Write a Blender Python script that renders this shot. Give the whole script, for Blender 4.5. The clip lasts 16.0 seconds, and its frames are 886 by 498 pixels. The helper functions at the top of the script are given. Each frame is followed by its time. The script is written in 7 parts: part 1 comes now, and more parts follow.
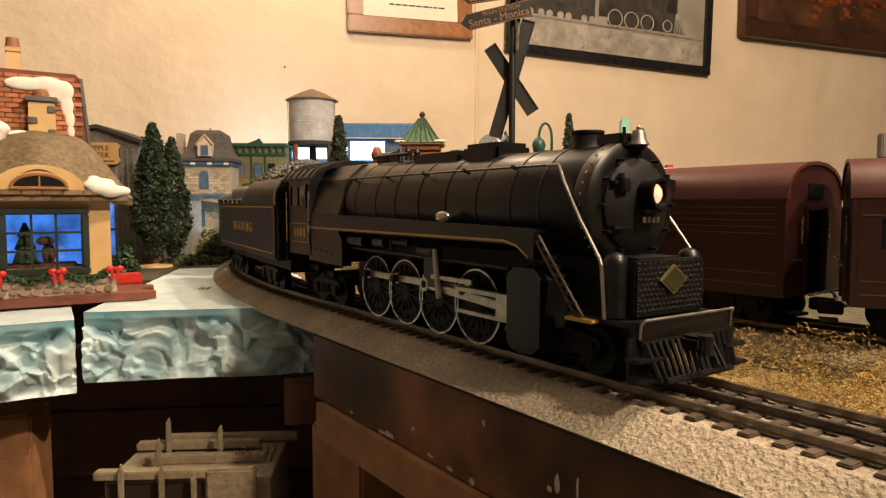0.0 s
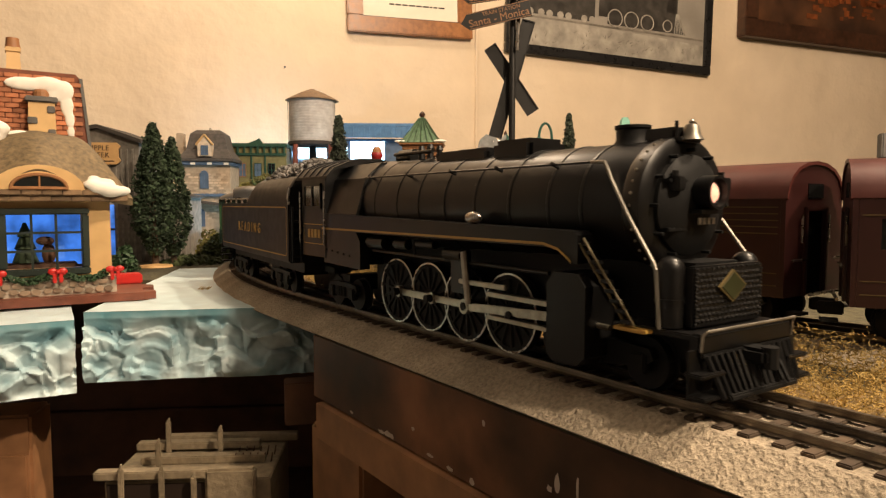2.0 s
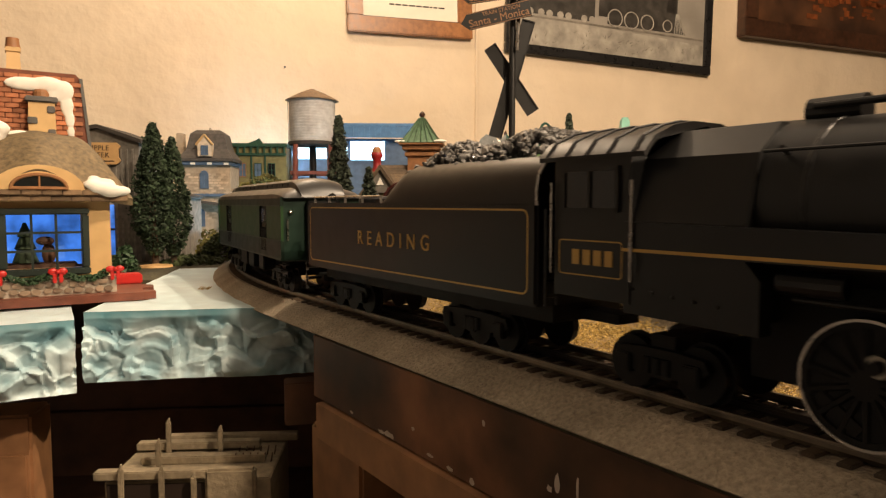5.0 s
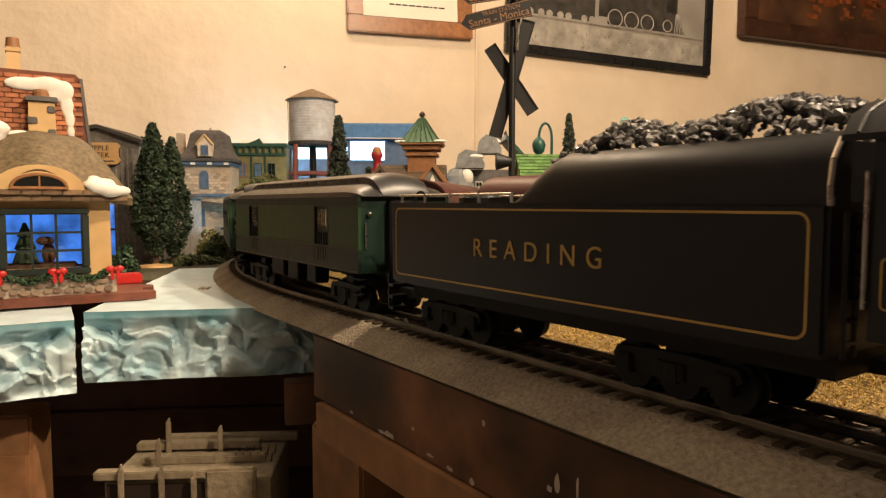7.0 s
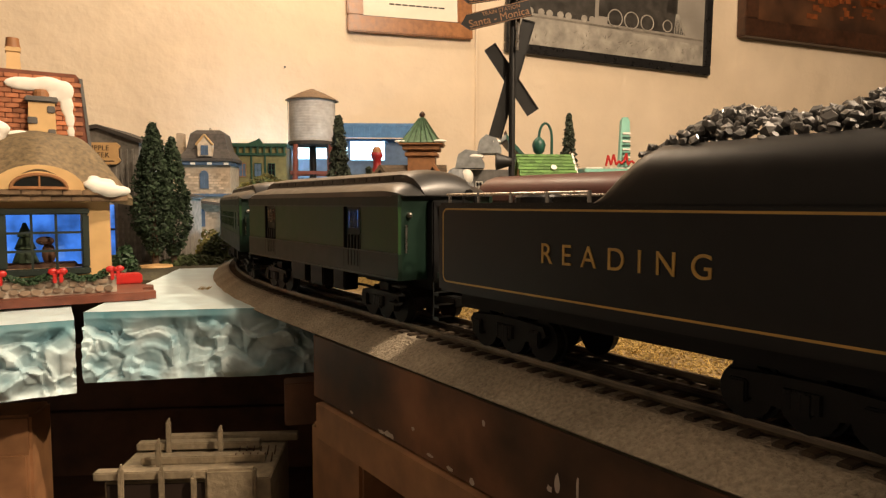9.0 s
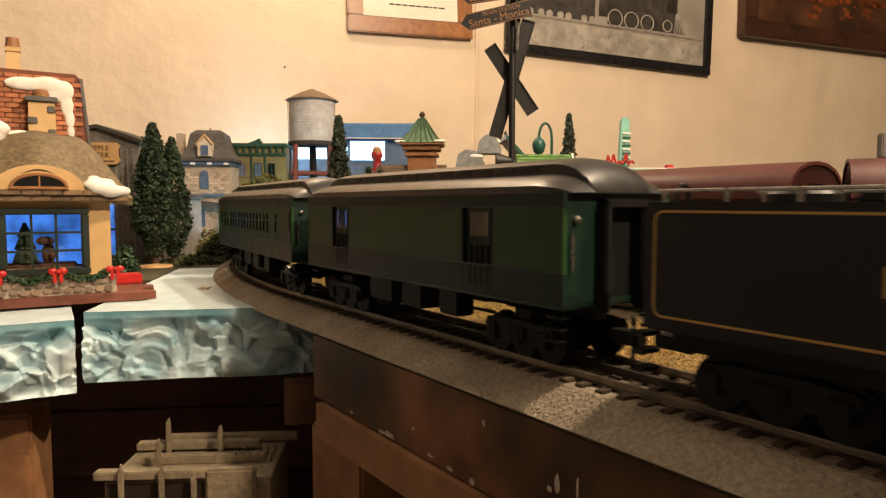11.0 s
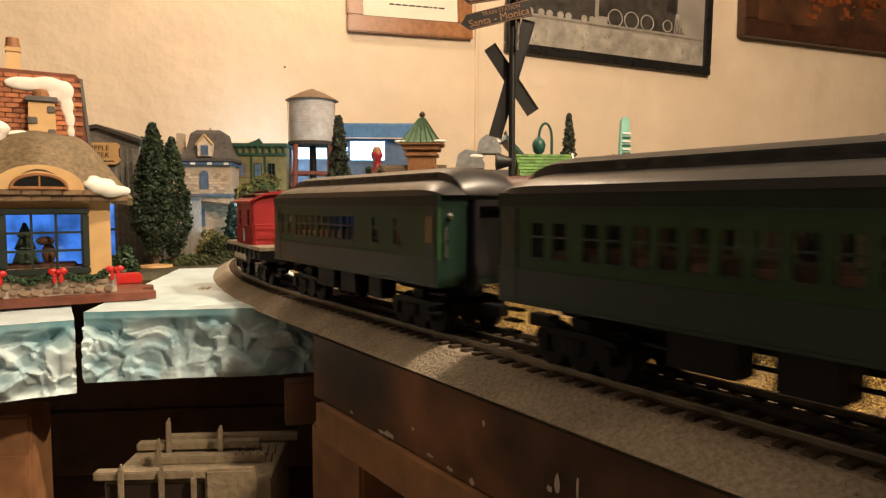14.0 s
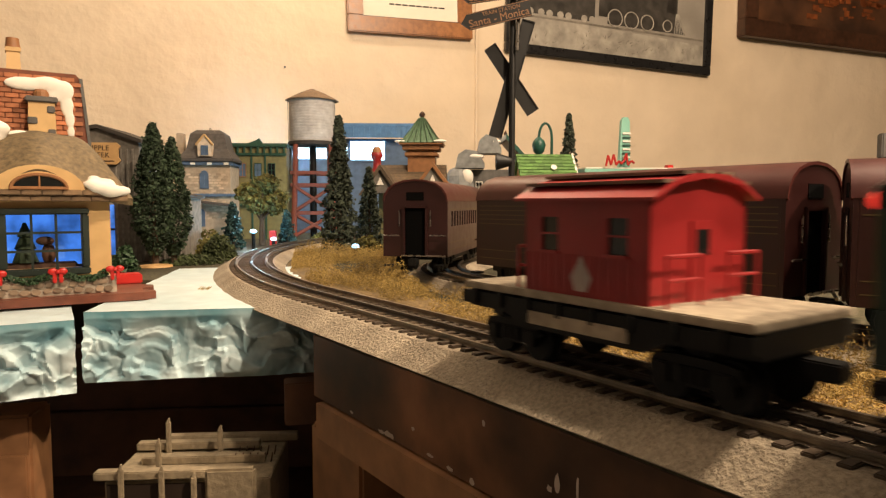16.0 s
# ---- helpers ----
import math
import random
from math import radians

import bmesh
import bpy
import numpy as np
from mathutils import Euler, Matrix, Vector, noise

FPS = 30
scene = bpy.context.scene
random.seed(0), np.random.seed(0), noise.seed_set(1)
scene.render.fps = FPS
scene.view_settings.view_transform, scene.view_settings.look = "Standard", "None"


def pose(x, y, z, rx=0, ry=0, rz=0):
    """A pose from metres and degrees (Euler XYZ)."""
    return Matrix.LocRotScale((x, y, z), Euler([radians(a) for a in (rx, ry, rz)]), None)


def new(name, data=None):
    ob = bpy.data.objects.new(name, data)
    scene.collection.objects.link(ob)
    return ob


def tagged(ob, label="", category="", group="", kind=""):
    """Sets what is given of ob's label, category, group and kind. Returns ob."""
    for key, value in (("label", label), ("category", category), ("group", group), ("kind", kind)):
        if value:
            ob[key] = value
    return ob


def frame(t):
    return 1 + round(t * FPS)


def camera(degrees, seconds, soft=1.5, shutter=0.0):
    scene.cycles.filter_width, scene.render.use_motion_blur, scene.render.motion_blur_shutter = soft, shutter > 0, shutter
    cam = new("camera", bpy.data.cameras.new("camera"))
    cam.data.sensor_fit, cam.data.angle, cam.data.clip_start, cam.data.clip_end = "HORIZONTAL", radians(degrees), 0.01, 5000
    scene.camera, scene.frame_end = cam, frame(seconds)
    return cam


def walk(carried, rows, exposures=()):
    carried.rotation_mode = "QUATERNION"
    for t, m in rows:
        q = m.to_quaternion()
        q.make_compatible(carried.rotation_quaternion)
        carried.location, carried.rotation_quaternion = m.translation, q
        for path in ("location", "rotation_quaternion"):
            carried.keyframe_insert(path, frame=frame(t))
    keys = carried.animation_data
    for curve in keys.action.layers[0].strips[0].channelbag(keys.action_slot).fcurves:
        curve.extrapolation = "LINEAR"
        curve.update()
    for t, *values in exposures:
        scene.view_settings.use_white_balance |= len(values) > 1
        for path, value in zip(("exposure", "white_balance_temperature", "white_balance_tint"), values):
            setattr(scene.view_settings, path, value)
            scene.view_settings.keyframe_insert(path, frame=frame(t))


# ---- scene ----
# Toy train layout on a wooden table: heights below are given over the top of the rails, which lie RAIL above the floor.
RAIL = 1.0
cam = camera(66.3, 16.0, soft=1.3, shutter=0.5)
CAM = pose(0, 0, RAIL + 0.066, 90 - 3.81, 0, 0)
walk(cam, [(0.0, CAM), (16.0, CAM)], exposures=[(0.0, 0.64), (16.0, 0.64)])

# ---- light: two unseen warm lamps, an added wall fill, faint dusk from the room around ----
world = bpy.data.worlds.new("world")
scene.world = world
world.use_nodes = True
world.node_tree.nodes["Background"].inputs[0].default_value = (1.0, 0.72, 0.45, 1)
world.node_tree.nodes["Background"].inputs[1].default_value = 0.02


def lamp(name, kind, where, power, colour, size=0.05):
    data = bpy.data.lights.new(name, kind)
    data.energy, data.color = power, colour
    if kind == "POINT":
        data.shadow_soft_size = size
    ob = new(name, data)
    ob.location = where
    return ob


lamp("unseen_lamp", "POINT", (0.76, 0.34, RAIL + 1.20), 50, (1.0, 0.765, 0.53), 0.035)
# second lamp, added to brighten the foam face and cottage; no known fixture
lamp("unseen_lamp", "POINT", (0.93, -0.53, RAIL + 1.20), 72, (1.0, 0.765, 0.53), 0.035)
# added fill that lifts the upper left of the plaster, no real fitting
lamp("wall_fill", "POINT", (-0.30, 1.50, RAIL + 1.25), 13, (1.0, 0.765, 0.53), 0.06)

lamp("town_bulb", "POINT", (-0.43, 1.76, RAIL + 0.19), 0.55, (0.55, 0.82, 1.0), 0.012)
lamp("town_bulb", "POINT", (-0.322, 1.170, RAIL + 0.045), 0.40, (0.45, 0.80, 1.0), 0.008)
lamp("town_bulb", "POINT", (-0.235, 1.385, RAIL + 0.060), 0.40, (0.45, 0.80, 1.0), 0.008)


# ---- materials ----
def mat(name, colour, rough=0.6, metal=0.0, vary=0.25, scale=60.0, bump=0.2, dist=0.0006, colour2=None, scale2=9.0, island=False, spec=0.5, coat=0.0, glow=None, power=0.0):
    """A procedural surface: colour varied at two scales, grain relief; scale is in waves a metre."""
    m = bpy.data.materials.new(name)
    m.use_nodes = True
    t = m.node_tree
    n, l = t.nodes, t.links
    b = n["Principled BSDF"]
    b.inputs["Roughness"].default_value, b.inputs["Metallic"].default_value = rough, metal
    b.inputs["Specular IOR Level"].default_value = spec
    b.inputs["Coat Weight"].default_value = coat
    co = n.new("ShaderNodeTexCoord")
    fine, broad = n.new("ShaderNodeTexNoise"), n.new("ShaderNodeTexNoise")
    for q, sc, d in ((fine, scale, 6.0), (broad, scale2, 3.0)):
        q.inputs["Scale"].default_value, q.inputs["Detail"].default_value = sc, d
        l.new(co.outputs["Object"], q.inputs["Vector"])
    c2 = colour2 or tuple(c * (1 - vary) for c in colour)
    r1 = n.new("ShaderNodeValToRGB")
    r1.color_ramp.elements[0].position, r1.color_ramp.elements[1].position = 0.35, 0.68
    r1.color_ramp.elements[0].color, r1.color_ramp.elements[1].color = (*c2, 1), (*colour, 1)
    l.new(broad.outputs["Fac"], r1.inputs["Fac"])
    mul = n.new("ShaderNodeMix")
    mul.data_type, mul.blend_type = "RGBA", "MULTIPLY"
    mul.inputs["Factor"].default_value = 1.0
    r2 = n.new("ShaderNodeMapRange")
    r2.inputs["From Min"].default_value, r2.inputs["From Max"].default_value = 0.3, 0.7
    r2.inputs["To Min"].default_value, r2.inputs["To Max"].default_value = 1 - vary, 1 + vary * 0.6
    l.new(fine.outputs["Fac"], r2.inputs["Value"])
    l.new(r1.outputs["Color"], mul.inputs["A"])
    l.new(r2.outputs["Result"], mul.inputs["B"])
    last = mul.outputs["Result"]
    if island:
        g = n.new("ShaderNodeNewGeometry") if island == "island" else n.new("ShaderNodeObjectInfo")
        r3 = n.new("ShaderNodeMapRange")
        r3.inputs["To Min"].default_value, r3.inputs["To Max"].default_value = 0.62, 1.3
        l.new(g.outputs["Random Per Island" if island == "island" else "Random"], r3.inputs["Value"])
        m2 = n.new("ShaderNodeMix")
        m2.data_type, m2.blend_type = "RGBA", "MULTIPLY"
        m2.inputs["Factor"].default_value = 1.0
        l.new(last, m2.inputs["A"])
        l.new(r3.outputs["Result"], m2.inputs["B"])
        last = m2.outputs["Result"]
    l.new(last, b.inputs["Base Color"])
    rr = n.new("ShaderNodeMapRange")
    rr.inputs["To Min"].default_value, rr.inputs["To Max"].default_value = max(0.03, rough - 0.12), min(1.0, rough + 0.12)
    l.new(fine.outputs["Fac"], rr.inputs["Value"])
    l.new(rr.outputs["Result"], b.inputs["Roughness"])
    if bump:
        bp = n.new("ShaderNodeBump")
        bp.inputs["Strength"].default_value, bp.inputs["Distance"].default_value = bump, dist
        l.new(fine.outputs["Fac"], bp.inputs["Height"])
        l.new(bp.outputs["Normal"], b.inputs["Normal"])
    if glow:
        b.inputs["Emission Color"].default_value = (*glow, 1)
        rg = n.new("ShaderNodeMapRange")
        rg.inputs["From Min"].default_value, rg.inputs["From Max"].default_value = 0.36, 0.62
        rg.inputs["To Min"].default_value, rg.inputs["To Max"].default_value = power * 0.35, power * 1.35
        l.new(broad.outputs["Fac"], rg.inputs["Value"])
        l.new(rg.outputs["Result"], b.inputs["Emission Strength"])
    return m


BLACK = mat("engine_black", (0.0058, 0.0056, 0.0056), 0.36, vary=0.3, scale=120, bump=0.04, scale2=25, spec=0.4)
# near-black that paints in the shade of unlit openings
VOID = mat("opening_shade_black", (0.004, 0.004, 0.004), 0.9, vary=0.1, bump=0, spec=0.05)
SOOT = mat("soot_black", (0.007, 0.007, 0.007), 0.6, vary=0.3, scale=150, bump=0.1, spec=0.25)
TENDER = mat("tender_grey_black", (0.0110, 0.0105, 0.0105), 0.4, vary=0.2, scale=120, bump=0.04, scale2=20, spec=0.3)
STEEL = mat("bright_steel", (0.50, 0.46, 0.41), 0.28, 1.0, vary=0.15, scale=200, bump=0.05)
HANDRAIL = mat("handrail_nickel", (0.33, 0.305, 0.26), 0.42, 0.9, vary=0.2, scale=200, bump=0.05)
RODS = mat("rod_nickel", (0.50, 0.46, 0.38), 0.36, 1.0, vary=0.3, scale=200, bump=0.1)
RAILM = mat("rail_tinplate", (0.30, 0.25, 0.19), 0.42, 0.9, vary=0.35, scale=90, bump=0.1)
CENTRE_RAIL = mat("rail_blackened", (0.12, 0.105, 0.09), 0.42, 0.7, vary=0.35, scale=90, bump=0.1)
BRASS_D = mat("dull_brass", (0.13, 0.095, 0.032), 0.5, vary=0.2, bump=0.05)
OLIVE = mat("olive_enamel", (0.028, 0.032, 0.010), 0.4, vary=0.2, bump=0.05)
GOLD = mat("gold_stripe", (0.55, 0.34, 0.08), 0.45, vary=0.1, bump=0)
TIE = mat("tie_wood", (0.10, 0.068, 0.042), 0.8, vary=0.4, scale=120, bump=0.4, island="object")
BALLAST = mat("roadbed_grit", (0.45, 0.375, 0.275), 0.95, vary=0.30, scale=560, bump=1.0, dist=0.0022, scale2=30)
COAL = mat("coal", (0.155, 0.147, 0.138), 0.45, vary=0.4, scale=300, bump=0.5, island="island", coat=0.4)
GREEN_D = mat("dark_pullman_green", (0.007, 0.026, 0.016), 0.42, vary=0.2, scale=100, bump=0.04)
GREEN_L = mat("light_panel_green", (0.026, 0.066, 0.022), 0.42, vary=0.15, scale=100, bump=0.04, spec=0.25)
GREEN_B = mat("mid_letterboard_green", (0.010, 0.022, 0.014), 0.45, vary=0.15, scale=100, bump=0.04, spec=0.25)
ROOFG = mat("car_roof_black", (0.018, 0.017, 0.016), 0.36, vary=0.2, scale=80, bump=0.08)
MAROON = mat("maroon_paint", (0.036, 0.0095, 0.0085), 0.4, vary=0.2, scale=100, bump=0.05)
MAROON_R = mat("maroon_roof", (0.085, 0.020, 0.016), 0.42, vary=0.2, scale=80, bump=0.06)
RED = mat("caboose_red", (0.33, 0.018, 0.020), 0.45, vary=0.15, scale=80, bump=0.08)
REDROOF = mat("caboose_roof_weathered", (0.20, 0.14, 0.09), 0.8, vary=0.5, scale=70, bump=0.2)
SAND = mat("sand_deck", (0.45, 0.38, 0.28), 0.9, vary=0.3, scale=160, bump=0.4)
DECAL = mat("worn_white_decal", (0.6, 0.5, 0.45), 0.6, vary=0.3, bump=0)
GLASS_D = mat("dark_window", (0.01, 0.012, 0.012), 0.12, vary=0.1, bump=0, spec=0.7)
GLASS_W = mat("clear_coach_pane", (0.9, 0.9, 0.88), 0.08, vary=0.02, bump=0)
GLASS_W.node_tree.nodes["Principled BSDF"].inputs["Transmission Weight"].default_value = 1.0
GLASS_W.node_tree.nodes["Principled BSDF"].inputs["IOR"].default_value = 1.15
# rose colour that stands in for the pinkish light inside the coach windows
ROSE_FILL = mat("rose_window_tint", (0.60, 0.33, 0.25), 0.6, vary=0.2, bump=0.1)
SIGNAL_RED = mat("red_marker_lens", (0.4, 0.01, 0.01), 0.2, bump=0, glow=(1.0, 0.05, 0.03), power=1.0)
HEAD = mat("headlight_bulb", (1, 0.7, 0.5), 0.3, bump=0, glow=(1.0, 0.42, 0.28), power=1.0)
PLY = mat("dark_stained_board", (0.22, 0.098, 0.045), 0.55, vary=0.5, scale=40, bump=0.3, colour2=(0.05, 0.028, 0.016), scale2=11, spec=0.35)
PINE = mat("pine_timber", (0.42, 0.22, 0.10), 0.6, vary=0.35, scale=45, bump=0.3, colour2=(0.25, 0.115, 0.05), scale2=7)
BROWN_W = mat("dark_brown_wood", (0.13, 0.062, 0.034), 0.7, vary=0.4, scale=50, bump=0.3)
FOAM = mat("painted_foam", (0.76, 0.90, 0.93), 0.35, vary=0.10, scale=60, bump=0.35, dist=0.001, colour2=(0.64, 0.80, 0.84), scale2=5)
FOAM_S = mat("carved_foam_face", (0.74, 0.86, 0.88), 0.6, vary=0.12, scale=110, bump=0.4, dist=0.0008, colour2=(0.30, 0.47, 0.53), scale2=34)
PLASTER = mat("cream_plaster", (0.78, 0.635, 0.475), 0.85, vary=0.05, scale=9, bump=0.6, dist=0.02, colour2=(0.73, 0.585, 0.425), scale2=3)
DECK = mat("layout_deck_turf", (0.085, 0.075, 0.04), 0.95, vary=0.5, scale=200, bump=0.7, dist=0.002)
GRASS = mat("dry_moss", (0.56, 0.39, 0.12), 0.9, vary=0.45, scale=150, bump=0.4, island="island")
# tones of the unseen walls and ceiling are set only to steer bounced light
DIM_WALL = mat("dim_bounce_wall", (0.13, 0.105, 0.085), 0.7, vary=0.3, scale=20, bump=0.2)
WALL_W = mat("pale_bounce_wall", (0.44, 0.45, 0.47), 0.8, vary=0.1, scale=20, bump=0.2)
CEIL = mat("bounce_ceiling", (0.42, 0.42, 0.43), 0.8, vary=0.2, scale=20, bump=0.2)
FLOORM = mat("room_floor", (0.15, 0.105, 0.075), 0.7)


def teal_lip(m, top, deep):
    """Sprays a band of teal paint under a slab's top edge, with an uneven lower rim."""
    t = m.node_tree
    n, l = t.nodes, t.links
    b = n["Principled BSDF"]
    co, sep, ns = n.new("ShaderNodeTexCoord"), n.new("ShaderNodeSeparateXYZ"), n.new("ShaderNodeTexNoise")
    ns.inputs["Scale"].default_value, ns.inputs["Detail"].default_value = 28, 3
    add, mr, mix = n.new("ShaderNodeMath"), n.new("ShaderNodeMapRange"), n.new("ShaderNodeMix")
    add.operation = "MULTIPLY_ADD"
    add.inputs[1].default_value = 0.022
    l.new(co.outputs["Object"], sep.inputs[0])
    l.new(co.outputs["Object"], ns.inputs["Vector"])
    l.new(ns.outputs["Fac"], add.inputs[0])
    l.new(sep.outputs["Z"], add.inputs[2])
    mr.inputs["From Min"].default_value, mr.inputs["From Max"].default_value = top - deep + 0.011, top + 0.013
    mr.inputs["To Max"].default_value = 0.85
    l.new(add.outputs[0], mr.inputs["Value"])
    mix.data_type = "RGBA"
    mix.inputs["B"].default_value = (0.085, 0.30, 0.37, 1)
    old = b.inputs["Base Color"].links[0].from_socket
    l.new(mr.outputs["Result"], mix.inputs["Factor"])
    l.new(old, mix.inputs["A"])
    l.new(mix.outputs["Result"], b.inputs["Base Color"])


teal_lip(FOAM_S, RAIL - 0.013, 0.018)


# ---- mesh helpers ----
def box(bm, x0, x1, y0, y1, z0, z1, bev=0.0, m=None):
    r = bmesh.ops.create_cube(bm, size=1)
    vs = r["verts"]
    bmesh.ops.scale(bm, vec=(x1 - x0, y1 - y0, z1 - z0), verts=vs)
    bmesh.ops.translate(bm, vec=((x0 + x1) / 2, (y0 + y1) / 2, (z0 + z1) / 2), verts=vs)
    if m is not None:
        bmesh.ops.transform(bm, matrix=m, verts=vs)
    if bev:
        es = list({e for v in vs for e in v.link_edges})
        bmesh.ops.bevel(bm, geom=es, offset=bev, segments=2, affect="EDGES")
    return bm


def rod(bm, a, b, r0, r1=None, seg=10):
    a, b = Vector(a), Vector(b)
    d = b - a
    m = Matrix.Translation((a + b) / 2) @ d.to_track_quat("Z", "Y").to_matrix().to_4x4()
    bmesh.ops.create_cone(bm, cap_ends=True, segments=seg, radius1=r0, radius2=r0 if r1 is None else r1, depth=d.length, matrix=m)
    return bm


def ball(bm, c, r, sz=(1, 1, 1), u=10, v=7):
    m = Matrix.Translation(c) @ Matrix.Diagonal((*sz, 1))
    bmesh.ops.create_uvsphere(bm, u_segments=u, v_segments=v, radius=r, matrix=m)
    return bm


def lathe(bm, prof, c=(0, 0, 0), seg=16, m=None):
    """Turns (radius, height) pairs round the z axis through c."""
    rings = []
    for r, z in prof:
        ring = []
        for i in range(seg):
            p = Vector((r * math.cos(2 * math.pi * i / seg), r * math.sin(2 * math.pi * i / seg), z))
            p = (m @ p) if m is not None else p
            ring.append(bm.verts.new(p + Vector(c)))
        rings.append(ring)
    for a, b in zip(rings, rings[1:]):
        for i in range(seg):
            bm.faces.new((a[i], a[(i + 1) % seg], b[(i + 1) % seg], b[i]))
    bm.faces.new(rings[-1])
    bm.faces.new(list(reversed(rings[0])))
    return bm


def prism(bm, pts, a, b, axis="x"):
    """Extrudes a closed outline: along x the points are (y, z), along y (x, z), along z (x, y)."""
    def at(p, k):
        return {"x": (k, p[0], p[1]), "y": (p[0], k, p[1]), "z": (p[0], p[1], k)}[axis]
    lo, hi = [bm.verts.new(at(p, a)) for p in pts], [bm.verts.new(at(p, b)) for p in pts]
    n = len(pts)
    for i in range(n):
        bm.faces.new((lo[i], lo[(i + 1) % n], hi[(i + 1) % n], hi[i]))
    bm.faces.new(list(reversed(lo)))
    bm.faces.new(hi)
    return bm


def finish(bm, smooth=False):
    bmesh.ops.recalc_face_normals(bm, faces=bm.faces)
    me = bpy.data.meshes.new("mesh")
    if smooth:
        for f in bm.faces:
            f.smooth = True
        for e in bm.edges:
            if len(e.link_faces) == 2 and e.calc_face_angle(0) > 0.6:
                e.smooth = False
    bm.to_mesh(me)
    bm.free()
    return me


def part(name, bm, material, parent, label="", smooth=False):
    me = finish(bm, smooth)
    me.materials.append(material)
    ob = new(name, me)
    ob.parent = parent
    return tagged(ob, label)


def thing(name, label, category, m=None, group="", kind=""):
    ob = new(name)
    ob.empty_display_size = 0.02
    if m is not None:
        ob.matrix_basis = m
    return tagged(ob, label, category, group, kind)


def solid(name, bm, material, label, category="", kind="", smooth=False, m=None, group=""):
    me = finish(bm, smooth)
    me.materials.append(material)
    ob = new(name, me)
    if m is not None:
        ob.matrix_basis = m
    return tagged(ob, label, category, group, kind)


def B():
    return bmesh.new()


# ---- the two lines of track, in plan ----
MAIN = dict(x=0.0412, y=0.314, th=0.60045, s1=0.2362, r=0.957)
SIDE = dict(x=0.127, y=0.473, th=math.radians(36.0))


def main_at(s):
    """Centre of the main line and its heading, s metres on towards the near end."""
    k = MAIN
    u = Vector((math.sin(k["th"]), -math.cos(k["th"])))
    p = Vector((k["x"], k["y"]))
    if s >= -k["s1"]:
        return p + u * s, k["th"]
    t2 = k["th"] - (-k["s1"] - s) / k["r"]
    p = p - u * k["s1"]
    return p + Vector((-k["r"] * (math.cos(t2) - math.cos(k["th"])), k["r"] * (math.sin(k["th"]) - math.sin(t2)))), t2


def side_line():
    """The siding's middle line, every 5 mm: a gentle bend under the middle coach, tighter at both ends."""
    rows = {0: (SIDE["x"], SIDE["y"], SIDE["th"])}
    for sign in (1, -1):
        x, y, th = rows[0]
        for k in range(1, 141):
            s = sign * k * 0.005
            r = 0.33 if s > 0.11 else (3.0 if s > -0.15 else 0.27)
            mid = th + sign * 0.0025 / r
            x, y, th = x + sign * 0.005 * math.sin(mid), y - sign * 0.005 * math.cos(mid), th + sign * 0.005 / r
            rows[sign * k] = (x, y, th)
    return rows


SIDE_ROWS = side_line()


def side_at(s):
    """Centre of the siding and its heading."""
    k = max(-140, min(139, math.floor(s / 0.005)))
    f = s / 0.005 - k
    a, b = SIDE_ROWS[k], SIDE_ROWS[k + 1]
    return Vector((a[0] + (b[0] - a[0]) * f, a[1] + (b[1] - a[1]) * f)), a[2] + (b[2] - a[2]) * f


def offset(at, s, w, z):
    p, t = at(s)
    return Vector((p.x - math.cos(t) * w, p.y - math.sin(t) * w, RAIL + z))


def sweep(bm, at, s0, s1, step, prof):
    """Sweeps a closed cross-section of (sideways, height) along a line of track."""
    n = max(2, int((s1 - s0) / step) + 1)
    rings = [[bm.verts.new(offset(at, s0 + (s1 - s0) * i / (n - 1), w, z)) for w, z in prof] for i in range(n)]
    for a, b in zip(rings, rings[1:]):
        for i in range(len(prof)):
            j = (i + 1) % len(prof)
            bm.faces.new((a[i], a[j], b[j], b[i]))
    bm.faces.new(rings[0])
    bm.faces.new(list(reversed(rings[-1])))
    return bm


def on_line(at, s, half):
    """The pose of a vehicle whose two trucks stand half a wheelbase before and behind s; x points ahead."""
    a, b = at(s + half)[0], at(s - half)[0]
    d = a - b
    c = (a + b) / 2
    return Matrix.Translation((c.x, c.y, RAIL)) @ Matrix.Rotation(math.atan2(d.y, d.x), 4, "Z")


# ---- room ----
def wall_matrix():
    """Frame of the back wall: x along it to the far end, y into the room's side, origin at the certificate."""
    return Matrix.Translation((-0.106, 2.05, 0)) @ Matrix.Rotation(math.radians(21.5), 4, "Z")


WALL = wall_matrix()


